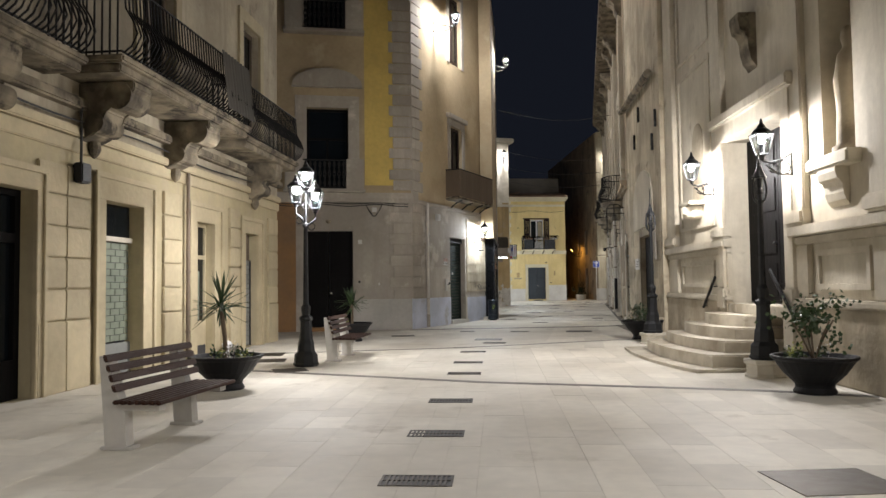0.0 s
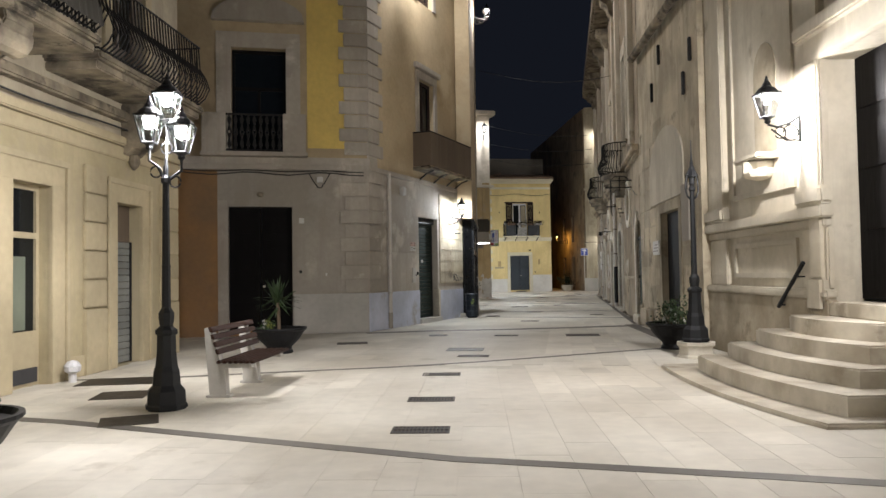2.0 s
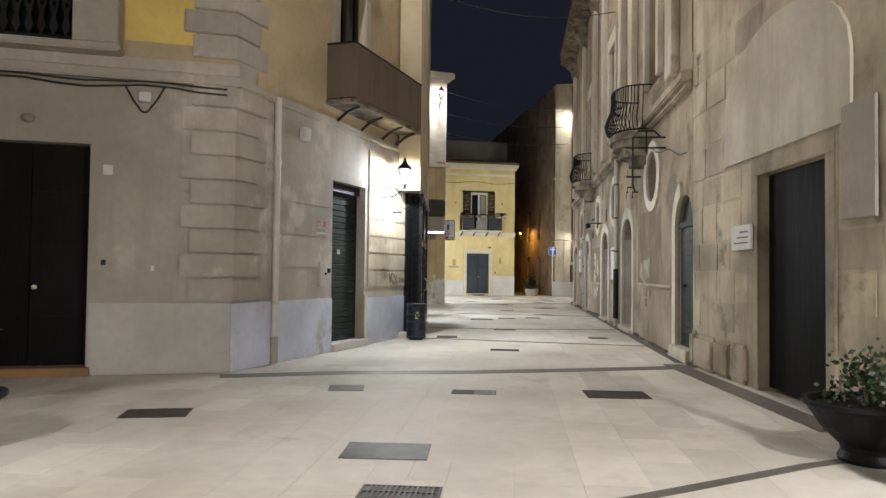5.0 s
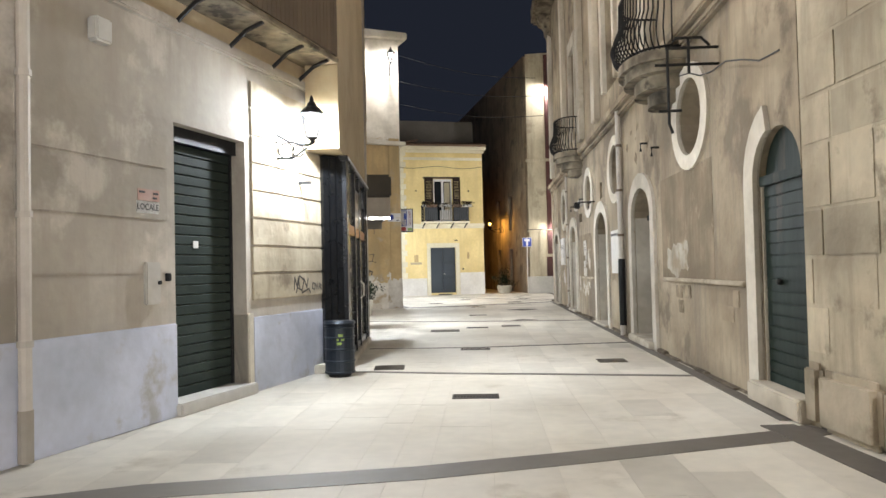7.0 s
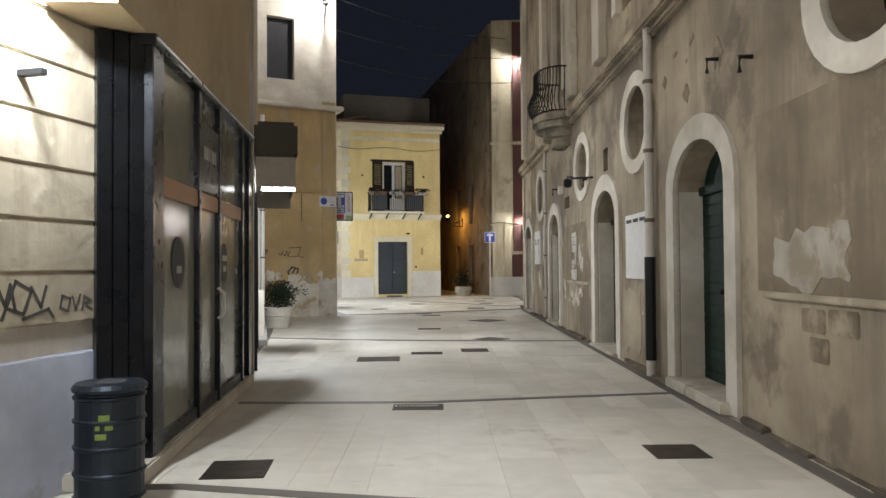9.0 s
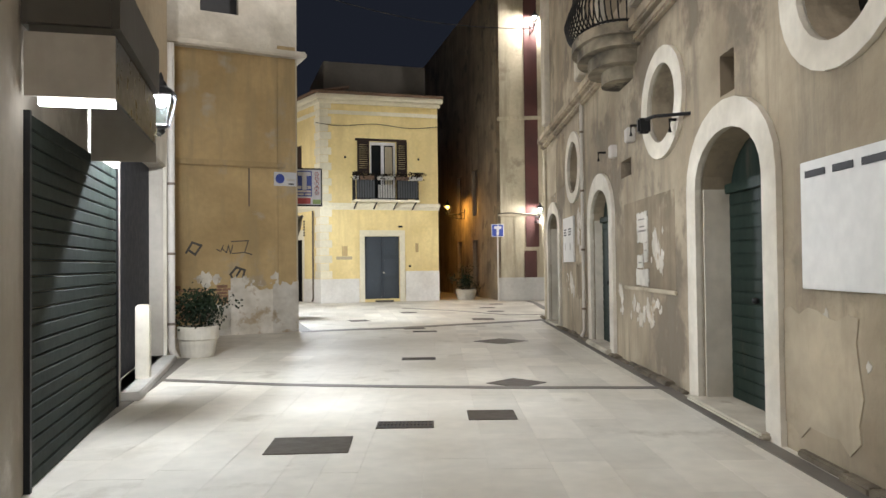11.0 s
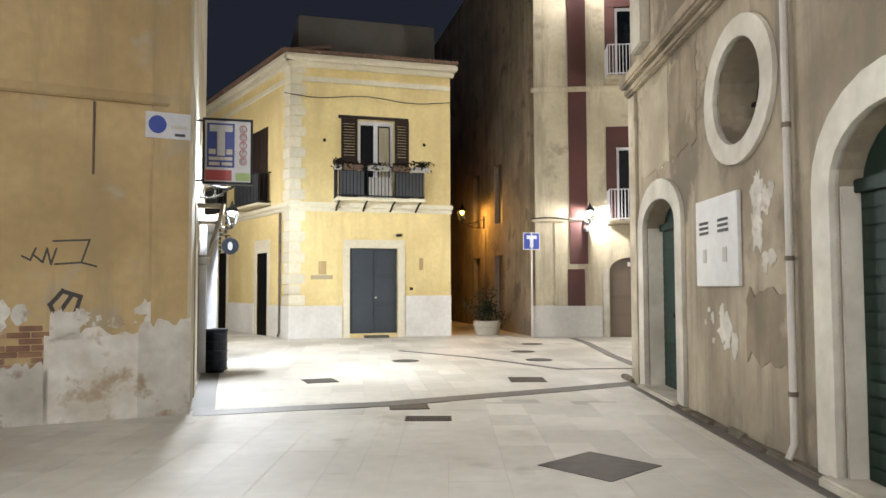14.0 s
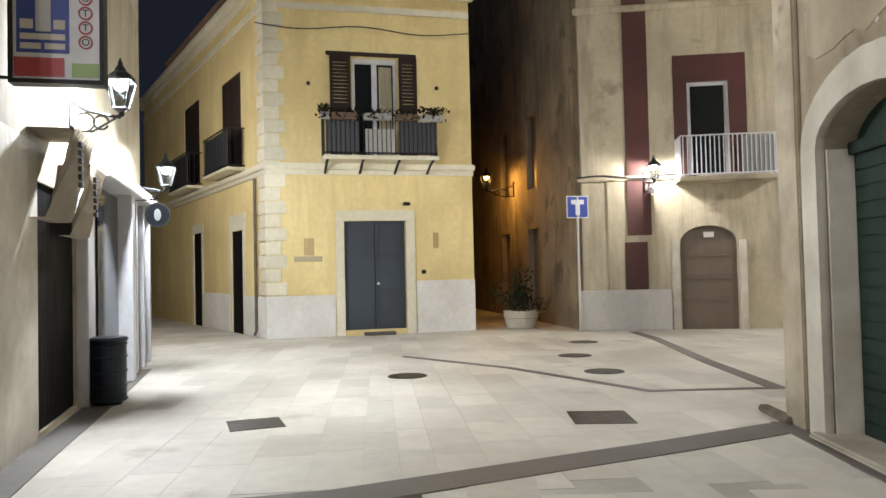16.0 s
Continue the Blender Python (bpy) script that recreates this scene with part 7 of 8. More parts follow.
def post(at, heads, label, base=0.0):
    x, y = at
    ob = empty("lamp_post", (x, y, base))
    tagged(ob, label, "lamp post", group="lamp posts")
    part("column", lathe(bmesh.new(), (x, y, base), POST, 8), CAST_IRON, ob)
    part("collar", lathe(bmesh.new(), (x, y, base + 0.02), [(0.225, 0), (0.225, 0.03), (0.205, 0.05)], 8), CAST_IRON, ob)
    for dx, dy, z, lit in heads:
        if dx or dy:
            part("arm", tube(bmesh.new(), [(x, y, 2.42 + base), (x + dx * 0.5, y + dy * 0.5, z - 0.2), (x + dx, y + dy, z - 0.14), (x + dx, y + dy, z - 0.03)], 0.018, 6), CAST_IRON, ob)
            part("scroll", tube(bmesh.new(), [(x + dx * 0.6 + 0.06 * math.cos(k * 0.5) * (1 if dx > 0 else -1), y + dy * 0.6, z - 0.26 + 0.06 * math.sin(k * 0.5)) for k in range(13)], 0.01, 5), CAST_IRON, ob)
        else:
            part("mast", tube(bmesh.new(), [(x, y, 2.58 + base), (x, y, z)], 0.022, 6), CAST_IRON, ob)
        if lit:
            lantern(ob, (x + dx, y + dy, z), 0.84, LAMP_GLASS)
            continue
        for a in (0.4, 0.4 + math.pi / 2):
            hoop = [(r * math.cos(a), r * math.sin(a), h) for r, h in ((0.03, 0), (0.1, 0.05), (0.135, 0.16), (0.12, 0.3), (0.07, 0.44), (0.02, 0.55))]
            loop = hoop + [(-p, -s, h) for p, s, h in hoop[::-1]]
            part("lantern_hoop", tube(bmesh.new(), [(x + p, y + s, z + h) for p, s, h in loop], 0.013, 6), CAST_IRON, ob)
        part("lantern_cap", lathe(bmesh.new(), (x, y, z + 0.36), [(0.11, 0), (0.105, 0.02), (0.05, 0.12), (0.025, 0.2), (0.006, 0.25)], 10), CAST_IRON, ob)
        part("lamp_socket", lathe(bmesh.new(), (x, y, z + 0.2), [(0.02, 0), (0.045, 0.05), (0.05, 0.16)], 10), TRANSOM_DARK, ob)
    return ob


post((-2.33, 13.2), [(0, 0.05, 3.05, True), (-0.16, -0.04, 2.79, True), (0.18, -0.04, 2.68, True)], "black cast iron lamp post with three lit lanterns")
for x, y in ((4.72, 11.1), (4.74, 16.95)):
    bm = lathe(bmesh.new(), (x, y, 0.0), [(0.3, 0), (0.3, 0.03), (0.27, 0.05), (0.27, 0.17), (0.31, 0.2), (0.31, 0.245)], 8)
    tagged(part("stone_pedestal", bm, WHITE_TRIM), "pale octagonal stone pedestal under a lamp post", "pedestal")
    p = post((x, y), [(0, 0, 2.62 - 0.1, False)], "dark cast iron lamp post with an unlit lantern", 0.246)
    part("finial", lathe(bmesh.new(), (x, y, 3.06), [(0.02, 0), (0.03, 0.05), (0.012, 0.1), (0.006, 0.42)], 8), CAST_IRON, p)

# ---- benches ----
bench = empty("bench", (0, 0, 0))
tagged(bench, "park bench with brown wooden slats on pale concrete legs", "bench", group="benches")
for y in (0.0, 1.15):
    FY = lambda s, d, z, y=y: Vector((s, y + d, z))
    part("leg", prism(bmesh.new(), FY, [(0.0, 0.0), (0.2, 0.0), (0.18, 0.34), (0.5, 0.34), (0.5, 0.385), (0.13, 0.4), (0.02, 0.8), (-0.06, 0.8)], -0.06, 0.06), CONCRETE, bench)
    part("foot", wbox(bmesh.new(), -0.04, 0.25, y - 0.08, y + 0.08, 0.0, 0.03, 0.008), CONCRETE, bench)
for k in range(4):
    z, x = 0.5 + k * 0.085, 0.107
    part("back_slat", fbox(bmesh.new(), lambda s, d, z2, x=x: Vector((x + d - 0.31 * (z2 - 0.5), s, z2)), -0.13, 1.36, 0.0, 0.035, z, z + 0.062, 0.01), BENCH_WOOD, bench)
for k in range(7):
    x = 0.1 + k * 0.066
    part("seat_slat", wbox(bmesh.new(), x, x + 0.052, -0.12, 1.35, 0.395, 0.43, 0.01), BENCH_WOOD, bench)
copy_thing(bench, pose(-2.84, 6.78, 0, 0, 0, -9))
bench.matrix_basis = pose(-2.07, 13.95, 0, 0, 0, -5.4)


# ---- planters ----
def bowl(at, r=0.5, h=0.46):
    ob = empty("planter_bowl", (*at, 0))
    tagged(ob, "wide black planter bowl of soil and small flowers", "planter", group="planter bowls")
    x, y = at
    part("bowl", lathe(bmesh.new(), (x, y, 0), [(0.24, 0), (0.25, 0.03), (0.22, 0.08), (0.23, 0.12), (0.36, 0.25), (r - 0.04, h - 0.06), (r, h - 0.03), (r, h), (r - 0.04, h), (r - 0.07, h - 0.05), (0.05, h - 0.06)], 28), BOWL, ob, smooth=False)
    part("soil", lathe(bmesh.new(), (x, y, h - 0.07), [(r - 0.07, 0), (r * 0.6, 0.025), (0.05, 0.04)], 20), SOIL, ob)
    return ob


def leaves(name, at, n, spread, size, mat, parent=None, seed=1, height=1.0):
    """A crown of many small leaves in uneven clumps."""
    rnd = random.Random(seed)
    bm = bmesh.new()
    clumps = [Vector((rnd.gauss(0, 0.5), rnd.gauss(0, 0.5), rnd.gauss(0, 0.5) * height)) * spread for _ in range(max(3, n // 35))]
    for _ in range(n):
        c = rnd.choice(clumps)
        p = Vector(at) + c + Vector((rnd.gauss(0, 1), rnd.gauss(0, 1), rnd.gauss(0, 1) * height)) * spread * 0.3
        d = Vector((rnd.gauss(0, 1), rnd.gauss(0, 1), rnd.gauss(0, 1) + 0.4)).normalized() * size * rnd.uniform(0.6, 1.3)
        e = d.cross(Vector((rnd.gauss(0, 1), rnd.gauss(0, 1), rnd.gauss(0, 1)))).normalized() * size * 0.35
        bm.faces.new([bm.verts.new(q) for q in (p, p + d * 0.5 + e, p + d, p + d * 0.5 - e)])
    ob = part(name, bm, mat, parent)
    if parent:
        tagged(ob, kind="stuff")
    return ob


def yucca(at, z0, trunk, seed, label, head=0.62, lean=0.06):
    rnd = random.Random(seed)
    x, y = at
    ob = empty("yucca_plant", (x, y, z0))
    tagged(ob, label, "plant")
    top = Vector((x - lean, y, z0 + trunk))
    part("trunk", tube(bmesh.new(), [(x, y, z0 - 0.03), (x - lean * 0.3, y + 0.01, z0 + trunk * 0.4), (x - lean * 0.8, y, z0 + trunk * 0.8), top], 0.032, 8), BARK, ob)
    for i in range(64):
        az, el = rnd.uniform(0, 6.283), rnd.uniform(-0.55, 1.45)
        length = head * rnd.uniform(0.75, 1.1)
        d = Vector((math.cos(az) * math.cos(el), math.sin(az) * math.cos(el), math.sin(el)))
        w = d.cross(Vector((0, 0, 1))).normalized() * 0.018
        start = top + Vector((0, 0, rnd.uniform(-0.1, 0.1)))
        droop = Vector((0, 0, -0.1 * length * (1.2 - el * 0.5)))
        bm = bmesh.new()
        rows = [(0, 0.6), (0.35, 1), (0.7, 0.8), (1, 0.04)]
        pts = [(start + d * length * q + droop * q * q, k) for q, k in rows]
        vs = [(bm.verts.new(p - w * k), bm.verts.new(p + Vector((0, 0, -0.006))), bm.verts.new(p + w * k)) for p, k in pts]
        for a, b in zip(vs, vs[1:]):
            bm.faces.new((a[0], a[1], b[1], b[0]))
            bm.faces.new((a[1], a[2], b[2], b[1]))
        part("leaf", bm, LEAF, ob)
    return ob


def bush(at, z0, r, n, seed, label, trunk=0.2, height=0.8, size=0.07, mat=LEAF):
    ob = empty("shrub", (*at, z0))
    tagged(ob, label, "shrub")
    rnd = random.Random(seed)
    for i in range(5):
        a = i * 1.26
        part("stem", tube(bmesh.new(), [(at[0], at[1], z0 - 0.03), (at[0] + 0.4 * r * math.cos(a), at[1] + 0.4 * r * math.sin(a), z0 + trunk), (at[0] + 0.7 * r * math.cos(a), at[1] + 0.7 * r * math.sin(a), z0 + trunk + r * 0.5)], 0.012, 5), BARK, ob)
    leaves("crown", (at[0], at[1], z0 + trunk + r * 0.6), n, r, size, mat, ob, seed, height)
    return ob


def flowers(at, z0, seed):
    rnd = random.Random(seed)
    for k in range(4):
        a = rnd.uniform(0, 6.28)
        p = (at[0] + 0.27 * math.cos(a), at[1] + 0.27 * math.sin(a), z0 + 0.05)
        fl = empty("flower_clump", p)
        tagged(fl, "small clump of pale garden flowers in a bowl", "flowers", group="flower clumps")
        leaves("foliage", p, 40, 0.09, 0.05, LEAF, fl, seed + k)
        leaves("petals", (p[0], p[1], p[2] + 0.05), 26, 0.08, 0.045, (LEAF_PALE, FLOWER_WHITE)[k % 2], fl, seed + k + 50)


for at in ((-2.9, 10.42), (-2.22, 18.75), (4.62, 9.45), (4.86, 18.3)):
    bowl(at)
    flowers(at, 0.4, int(at[1] * 10))
yucca((-2.9, 10.42), 0.41, 0.72, 3, "tall yucca with a spiky dark green head", 0.46)
yucca((-2.22, 18.75), 0.41, 0.5, 5, "young yucca with a spiky green head", 0.46, 0.02)
bush((4.62, 9.45), 0.41, 0.36, 420, 7, "loose green shrub with thin stems in a bowl", 0.3)
bush((4.86, 18.3), 0.41, 0.26, 620, 9, "dense low green shrub in a bowl", 0.05, 0.8, 0.055)


def pot(at, r, h, label):
    ob = empty("round_pot", (*at, 0))
    tagged(ob, label, "pot", group="concrete pots")
    part("body", lathe(bmesh.new(), (*at, 0), [(r * 0.78, 0), (r * 0.82, 0.03), (r * 0.92, h * 0.45), (r * 0.93, h * 0.55), (r, h * 0.6), (r, h * 0.98), (r * 0.95, h), (r * 0.82, h), (r * 0.8, h - 0.05), (0.02, h - 0.05)], 24), WHITE_TRIM, ob)
    part("soil", lathe(bmesh.new(), (*at, h - 0.06), [(r * 0.8, 0), (0.03, 0.03)], 16), SOIL, ob)
    return ob


pot((2.5, 41.6), 0.33, 0.5, "white concrete plant pot against the street corner")
bush((2.5, 41.6), 0.45, 0.3, 1800, 13, "dark green dense shrub in a white pot", 0.12, 1.0, 0.06, LEAF_DARK)
pot((10.75, 58.75), 0.42, 0.42, "white concrete pot at the mouth of the lane")
bush((10.75, 58.75), 0.38, 0.36, 800, 15, "green shrub in a white pot", 0.15, 1.0, 0.08, LEAF_DARK)


# ---- bins ----
def bin_at(at, label, tagged_green=False):
    x, y = at
    ob = empty("litter_bin", (x, y, 0))
    tagged(ob, label, "litter bin", group="litter bins")
    part("drum", lathe(bmesh.new(), (x, y, 0.04), [(0.19, 0), (0.2, 0.02), (0.2, 0.66), (0.185, 0.68)], 24), BIN_BLUE, ob)
    for z in (0.05, 0.2, 0.36, 0.52, 0.66):
        part("hoop", lathe(bmesh.new(), (x, y, z), [(0.2, 0), (0.212, 0.008), (0.212, 0.022), (0.2, 0.03)], 24), BIN_BLUE, ob)
    part("rim", lathe(bmesh.new(), (x, y, 0.71), [(0.215, 0), (0.22, 0.02), (0.2, 0.045), (0.1, 0.045)], 24), BIN_BLUE, ob)
    part("mouth", lathe(bmesh.new(), (x, y, 0.757), [(0.1, 0), (0.09, 0.004)], 16), INK, ob)
    part("base", lathe(bmesh.new(), (x, y, 0.0), [(0.15, 0), (0.15, 0.04)], 16), CAST_IRON, ob)
    if tagged_green:
        for i in range(9):
            a = -1.75 + 0.09 * (i % 5)
            z = 0.44 + 0.055 * (i // 3)
            bm = bmesh.new()
            F = lambda s, d, zz: Vector((x + (0.2035 + d) * math.cos(s), y + (0.2035 + d) * math.sin(s), zz))
            fbox(bm, F, a, a + 0.13, 0.0, 0.002, z, z + 0.035)
            part("paint_mark", bm, GREEN_TAG, ob, "green spray paint mark")
    return ob


bin_at((1.9, 28.4), "dark blue steel litter bin with green spray paint", True)
bin_at((3.84, 50.05), "dark blue steel litter bin by the tobacconist")

# ---- street sign ----
ts = empty("road_sign", (11.66, 57.0, 0))
tagged(ts, "blue square dead end sign with a white T on a post", "road sign")
part("pole", tube(bmesh.new(), [(11.66, 57.02, 0.0), (11.66, 57.02, 2.98)], 0.028, 8), PIPE_PALE, ts)
FT0 = frame_of((11.41, 56.98), (11.91, 57.02), 1)
FT = lambda s, into, z: FT0(s, into, z + 0.33)
part("plate", fbox(bmesh.new(), FT, 0.0, 0.5, 0.0, 0.02, 2.18, 2.66, 0.006), SIGN_BLUE, ts)
part("rim", pierced(bmesh.new(), FT, rect(-0.005, 0.505, 2.175, 2.665), [rect(0.015, 0.485, 2.195, 2.645)], -0.003, 0.022), SIGN_WHITE, ts)
part("white_t", prism(bmesh.new(), FT, [(0.2, 2.24), (0.3, 2.24), (0.3, 2.48), (0.4, 2.48), (0.4, 2.58), (0.1, 2.58), (0.1, 2.48), (0.2, 2.48)], -0.006, -0.001), SIGN_WHITE, ts)
tagged(part("vent_cowl", lathe(bmesh.new(), (-4.35, 15.4, 0.0), [(0.05, 0), (0.05, 0.12), (0.1, 0.15), (0.11, 0.22), (0.07, 0.28), (0.02, 0.3)], 12), SIGN_WHITE), "small white vent cowl at the wall foot", "vent")

# ---- dark stone bands, grates and covers in the paving ----
BANDS = []


def band(points, width, name="paving_band"):
    BANDS.append(name)
    top = 0.0035 + 0.0005 * len(BANDS)
    bm = bmesh.new()
    pts = [Vector((*p, 0)) for p in points]
    rows = []
    for i, p in enumerate(pts):
        d = (pts[min(i + 1, len(pts) - 1)] - pts[max(i - 1, 0)]).normalized()
        nrm = Vector((-d.y, d.x, 0)) * width / 2
        rows.append([bm.verts.new(q) for q in (p - nrm + Vector((0, 0, -0.01)), p - nrm + Vector((0, 0, top)), p + nrm + Vector((0, 0, top)), p + nrm + Vector((0, 0, -0.01)))])
    for a, b in zip(rows, rows[1:]):
        for k in range(3):
            bm.faces.new((a[k], a[k + 1], b[k + 1], b[k]))
    return tagged(part(name, bm, DARK_BAND), "dark stone band set flush in pale paving", "paving band", kind="structure")


band([(-5.1, 13.3), (-3.1, 12.58), (-0.83, 11.5), (0.65, 10.8), (2.7, 10.16), (4.12, 9.68), (5.2, 9.1)], 0.16)
band([(-4.75, 15.6), (-3.2, 15.68), (-1.74, 16.05), (-0.03, 16.4), (1.22, 16.83), (2.66, 17.46), (4.28, 18.2), (5.3, 18.55)], 0.11)
band([(-0.98, 22.95), (0.61, 23.3), (2.49, 23.36), (3.69, 23.53), (5.57, 23.84), (6.0, 24.0)], 0.34)
band([(1.9, 28.75), (2.25, 28.7), (3.66, 28.1), (4.8, 27.7), (6.5, 27.05)], 0.12)
band([(2.4, 31.75), (3.05, 31.6), (4.36, 31.33), (5.7, 31.31), (7.15, 31.27)], 0.1)
band([(2.2, 39.2), (2.33, 39.12), (3.94, 38.3), (5.35, 37.79), (6.68, 37.37), (8.4, 36.92)], 0.16)
band([(4.12, 45.74), (5.08, 45.86), (6.4, 46.0), (8.03, 46.5), (9.03, 46.8), (10.2, 47.2)], 0.36)
band([(7.47, 53.6), (8.81, 51.69), (9.88, 49.27), (11.3, 49.1)], 0.12)
band([(11.3, 49.0), (11.73, 51.5), (12.49, 55.0), (12.7, 56.6)], 0.2)
band([(2.1, 33.3), (2.3, 38.5), (2.3, 41.4)], 0.22)
band([(4.2, 45.9), (4.0, 47.7), (3.75, 50.2), (3.4, 53.2)], 0.3)


def grate(at, w, h, turn, slots, name="drain_grate", label="rusty iron drain grate set in the paving"):
    ob = empty(name, (*at, 0))
    tagged(ob, label, "drain grate" if slots else "manhole cover", group="drain grates" if slots else "manhole covers")
    c, s = math.cos(radians(turn)), math.sin(radians(turn))
    F = lambda a, b, z: Vector((at[0] + a * c - b * s, at[1] + a * s + b * c, z))
    part("frame", pierced(bmesh.new(), lambda a, d, b: F(a, b, 0.006 - d), rect(-w / 2, w / 2, -h / 2, h / 2), [rect(-w / 2 + 0.018, w / 2 - 0.018, -h / 2 + 0.018, h / 2 - 0.018)], 0.0, 0.02), IRON_GRATE, ob)
    part("pit" if slots else "plate", fbox(bmesh.new(), F, -w / 2 + 0.018, w / 2 - 0.018, -h / 2 + 0.018, h / 2 - 0.018, -0.011, 0.0005 if slots else 0.005), INK if slots else IRON_GRATE, ob)
    if slots:
        n = 14
        for i in range(1, n):
            a = -w / 2 + 0.018 + (w - 0.036) * i / n
            part("bar", fbox(bmesh.new(), F, a - 0.008, a + 0.008, -h / 2 + 0.018, h / 2 - 0.018, 0.001, 0.007), IRON_GRATE, ob)
        part("bar", fbox(bmesh.new(), F, -w / 2 + 0.018, w / 2 - 0.018, -0.008, 0.008, 0.0015, 0.008), IRON_GRATE, ob)
    return ob


for x, y in ((-0.12, 5.6), (0.0, 7.25), (0.15, 9.18), (0.38, 11.86), (0.49, 13.47), (0.65, 15.5), (1.23, 17.68), (2.22, 21.6), (3.41, 26.32), (4.24, 31.08), (5.1, 35.69), (5.94, 40.33), (6.78, 44.9)):
    grate((x, y), 0.52, 0.29, -4 if y < 17 else -10, True)
for x, y, w, h, q in ((1.16, 18.78, 0.67, 0.52, -8), (-1.06, 20.4, 0.62, 0.45, 5), (0.72, 21.95, 0.42, 0.42, 0), (3.87, 21.4, 0.72, 0.55, -8), (2.61, 29.05, 0.44, 0.48, -6), (5.92, 28.85, 0.42, 0.42, -10), (4.24, 35.11, 0.66, 0.55, -8), (5.97, 35.93, 0.46, 0.45, -10), (6.74, 37.72, 0.52, 0.52, 35), (7.83, 42.48, 0.72, 0.72, 33), (6.67, 45.75, 0.48, 0.42, -3), (8.84, 48.0, 0.56, 0.6, -10), (5.62, 48.5, 0.5, 0.5, 12), (2.75, 5.45, 0.75, 0.64, 4), (-2.48, 12.58, 0.54, 0.5, 20), (-3.2, 14.2, 0.6, 0.6, 8), (-3.7, 15.4, 1.0, 0.7, 6)):
    grate((x, y), w, h, q, False, "manhole_cover", "dark square iron cover set in the paving")
for x, y in ((7.32, 51.3), (9.96, 50.95), (10.16, 52.83), (11.0, 54.88)):
    ob = tagged(part("manhole_cover", lathe(bmesh.new(), (x, y, -0.01), [(0.27, 0), (0.27, 0.016), (0.24, 0.017), (0.23, 0.014), (0.02, 0.015)], 28), IRON_GRATE), "round dark iron manhole cover", "manhole cover", group="manhole covers")

# ---- rough gutter stones along the right-hand walls ----
GUTTER = material("dirty_gutter_stone", (0.2, 0.165, 0.12), (0.1, 0.083, 0.062), rough=0.9, big=3.0, bump=0.6, stain=(0.3, 0.255, 0.19), stain_scale=3.0, stain_cut=0.6, spec=0.2)
random.seed(31)
gut = bpy.data.objects["wall_palace"]
s = -0.3
while s < D_END:
    w = random.uniform(0.35, 0.8)
    if not any(a[0] - 0.25 < s + w / 2 < a[1] + 0.25 for a in D_ARCH):
        part("gutter_stone", fbox(bmesh.new(), FD, s, s + w - 0.015, -random.uniform(0.05, 0.13), -0.0, 0.0, random.uniform(0.02, 0.07), 0.015), GUTTER, gut)
    s += w
band([tuple(FD(0.0, -0.16, 0)[:2]), tuple(FD(D_END, -0.13, 0)[:2])], 0.14)
band([tuple(FW(1.0, -0.28, 0)[:2]), tuple(FW(5.9, -0.34, 0)[:2])], 0.3)

# ---- pale paving slabs ----
def slab_mesh(F, u0, u1, v0, v1, top):
    g = 0.0007
    c = 0.0008
    v = [F(u0 + g, v0 + g, -0.02), F(u1 - g, v0 + g, -0.02), F(u1 - g, v1 - g, -0.02), F(u0 + g, v1 - g, -0.02), F(u0 + g + c, v0 + g + c, top), F(u1 - g - c, v0 + g + c, top), F(u1 - g - c, v1 - g - c, top), F(u0 + g + c, v1 - g - c, top)]
    return v, [(4, 5, 6, 7), (0, 1, 5, 4), (1, 2, 6, 5), (2, 3, 7, 6), (3, 0, 4, 7)]


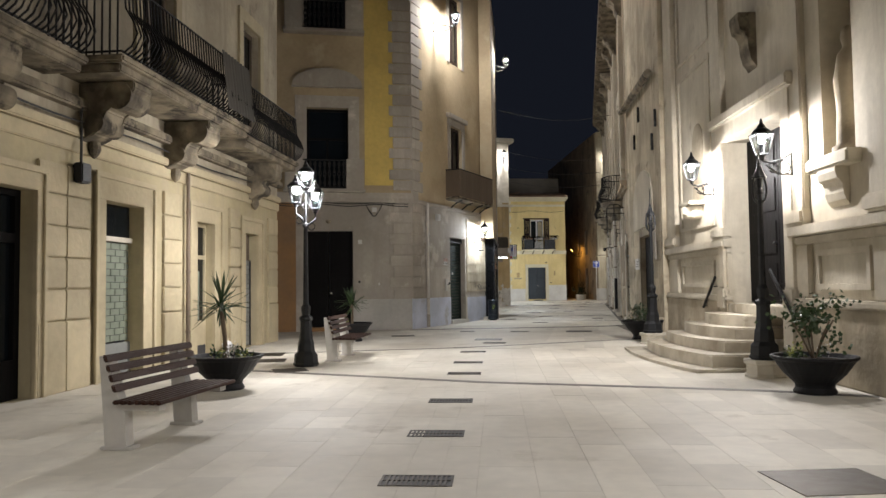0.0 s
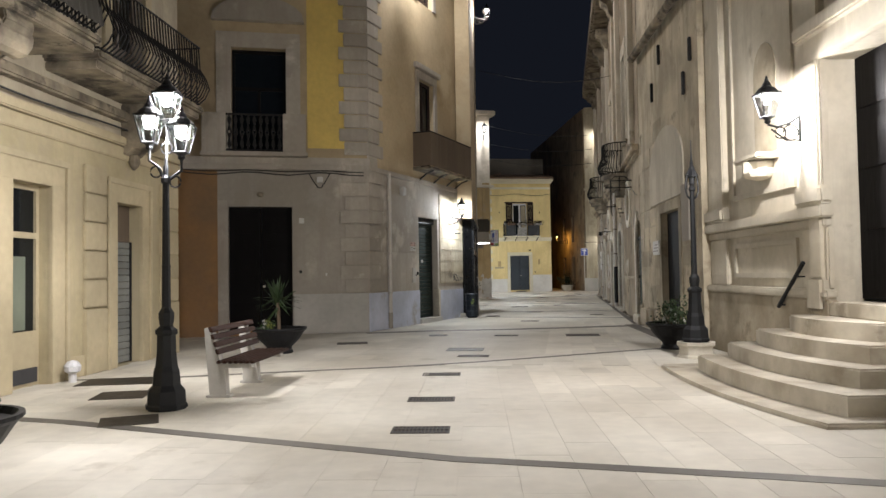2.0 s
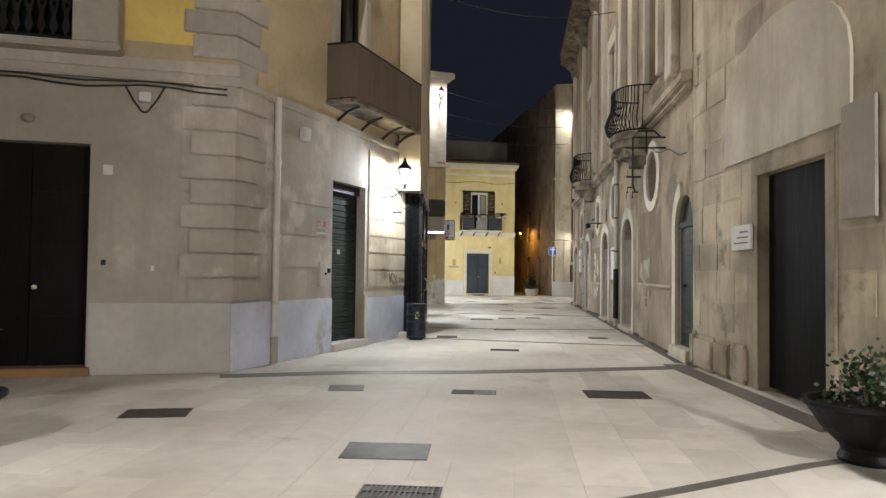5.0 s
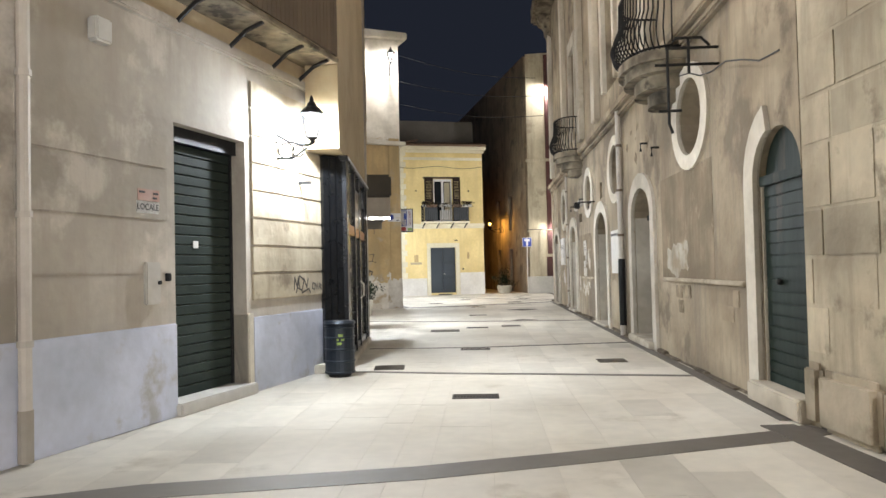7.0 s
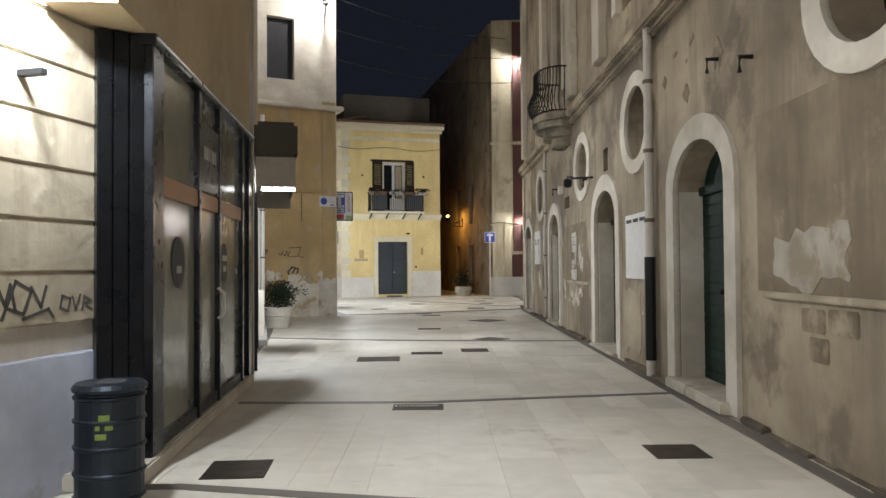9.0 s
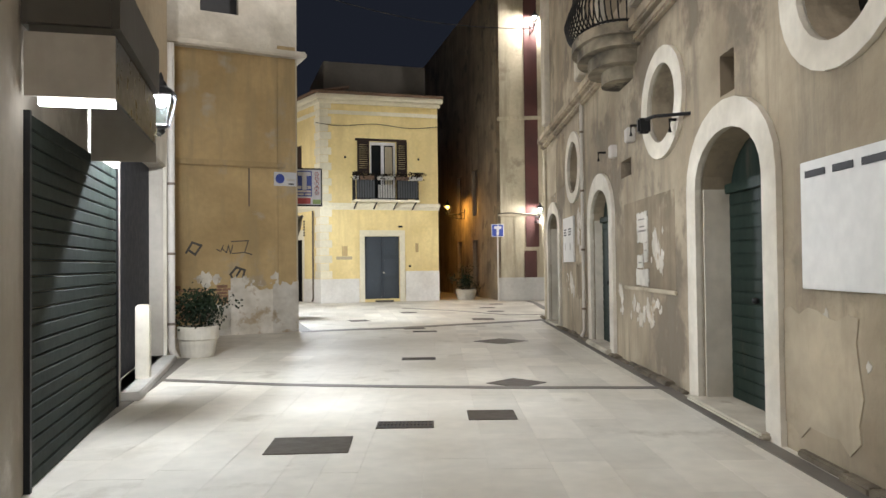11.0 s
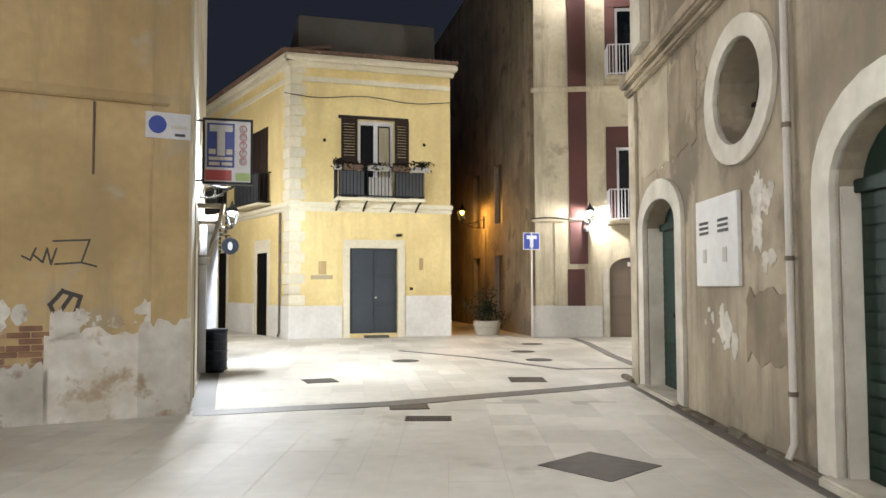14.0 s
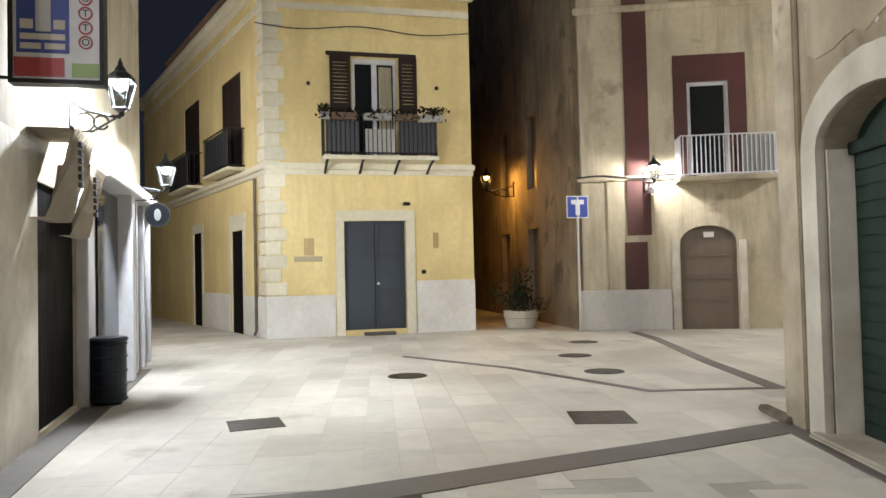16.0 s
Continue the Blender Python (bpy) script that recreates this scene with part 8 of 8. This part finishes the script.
paving = empty("pavement", (3.0, 25.0, 0))
tagged(paving, "pale limestone slab paving laid in long strips", "pavement", kind="structure")
rnd = random.Random(77)
rest_v, rest_f, near = [], [], []
for zone, (turn, y0, y1, x0, x1) in enumerate(((-4.0, 1.0, 16.2, -6.0, 6.2), (-10.5, 16.2, 45.9, -6.0, 11.0), (-3.0, 45.9, 78.0, -8.0, 26.0))):
    a = radians(turn)
    U, V = Vector((-math.sin(a), math.cos(a), 0)), Vector((math.cos(a), math.sin(a), 0))
    home = Vector(((0.0, 5.0, 0), (1.23, 17.7, 0), (6.8, 45.9, 0))[zone])
    F = lambda u, v, z: home + U * u + V * v + Vector((0, 0, z))
    rows = [(-0.27, 0.0), (0.0, 0.27)]
    v = 0.27
    while v < 24:
        w = rnd.choice((0.38, 0.42, 0.46))
        rows.append((v, v + w))
        rows.append((-v - w, -v))
        v += w
    for v0, v1 in rows:
        u = -8 + rnd.uniform(0, 0.8)
        while u < 40:
            w = rnd.uniform(0.55, 1.15)
            c = F(u + w / 2, (v0 + v1) / 2, 0)
            left = -6.2 if c.y < 22.5 else (-1.2 + (c.y - 22.5) * 0.4 if c.y < 30 else 1.4 if c.y < 45.5 else x0)
            right = 5.9 if c.y < 18.5 else (5.4 + (c.y - 18.3) * 0.14 if c.y < 24.3 else 6.3 + 0.1875 * (c.y - 24.3) if c.y < 47.5 else x1)
            if y0 <= c.y + (0.1 * c.x if zone == 0 else 0) < y1 + (0.1 * c.x if zone == 0 else 0) and left < c.x < right:
                verts, faces = slab_mesh(F, u, u + w, v0, v1, rnd.uniform(-0.0007, 0.0007))
                if abs((v0 + v1) / 2) < 1.15 and 4.5 < c.y < 48 and len(near) < 298:
                    near.append((verts, faces))
                else:
                    n = len(rest_v)
                    rest_v += verts
                    rest_f += [tuple(i + n for i in f) for f in faces]
            u += w
home_at = paving.location
for verts, faces in near:
    me = bpy.data.meshes.new("paving_slab")
    me.from_pydata([p - home_at for p in verts], [], faces)
    me.materials.append(PAVE)
    ob = new("paving_slab", me)
    ob.parent = paving
me = bpy.data.meshes.new("paving_slabs")
me.from_pydata([p - home_at for p in rest_v], [], rest_f)
me.materials.append(PAVE)
ob = new("paving_slabs", me)
ob.parent = paving
tagged(ob, kind="stuff")
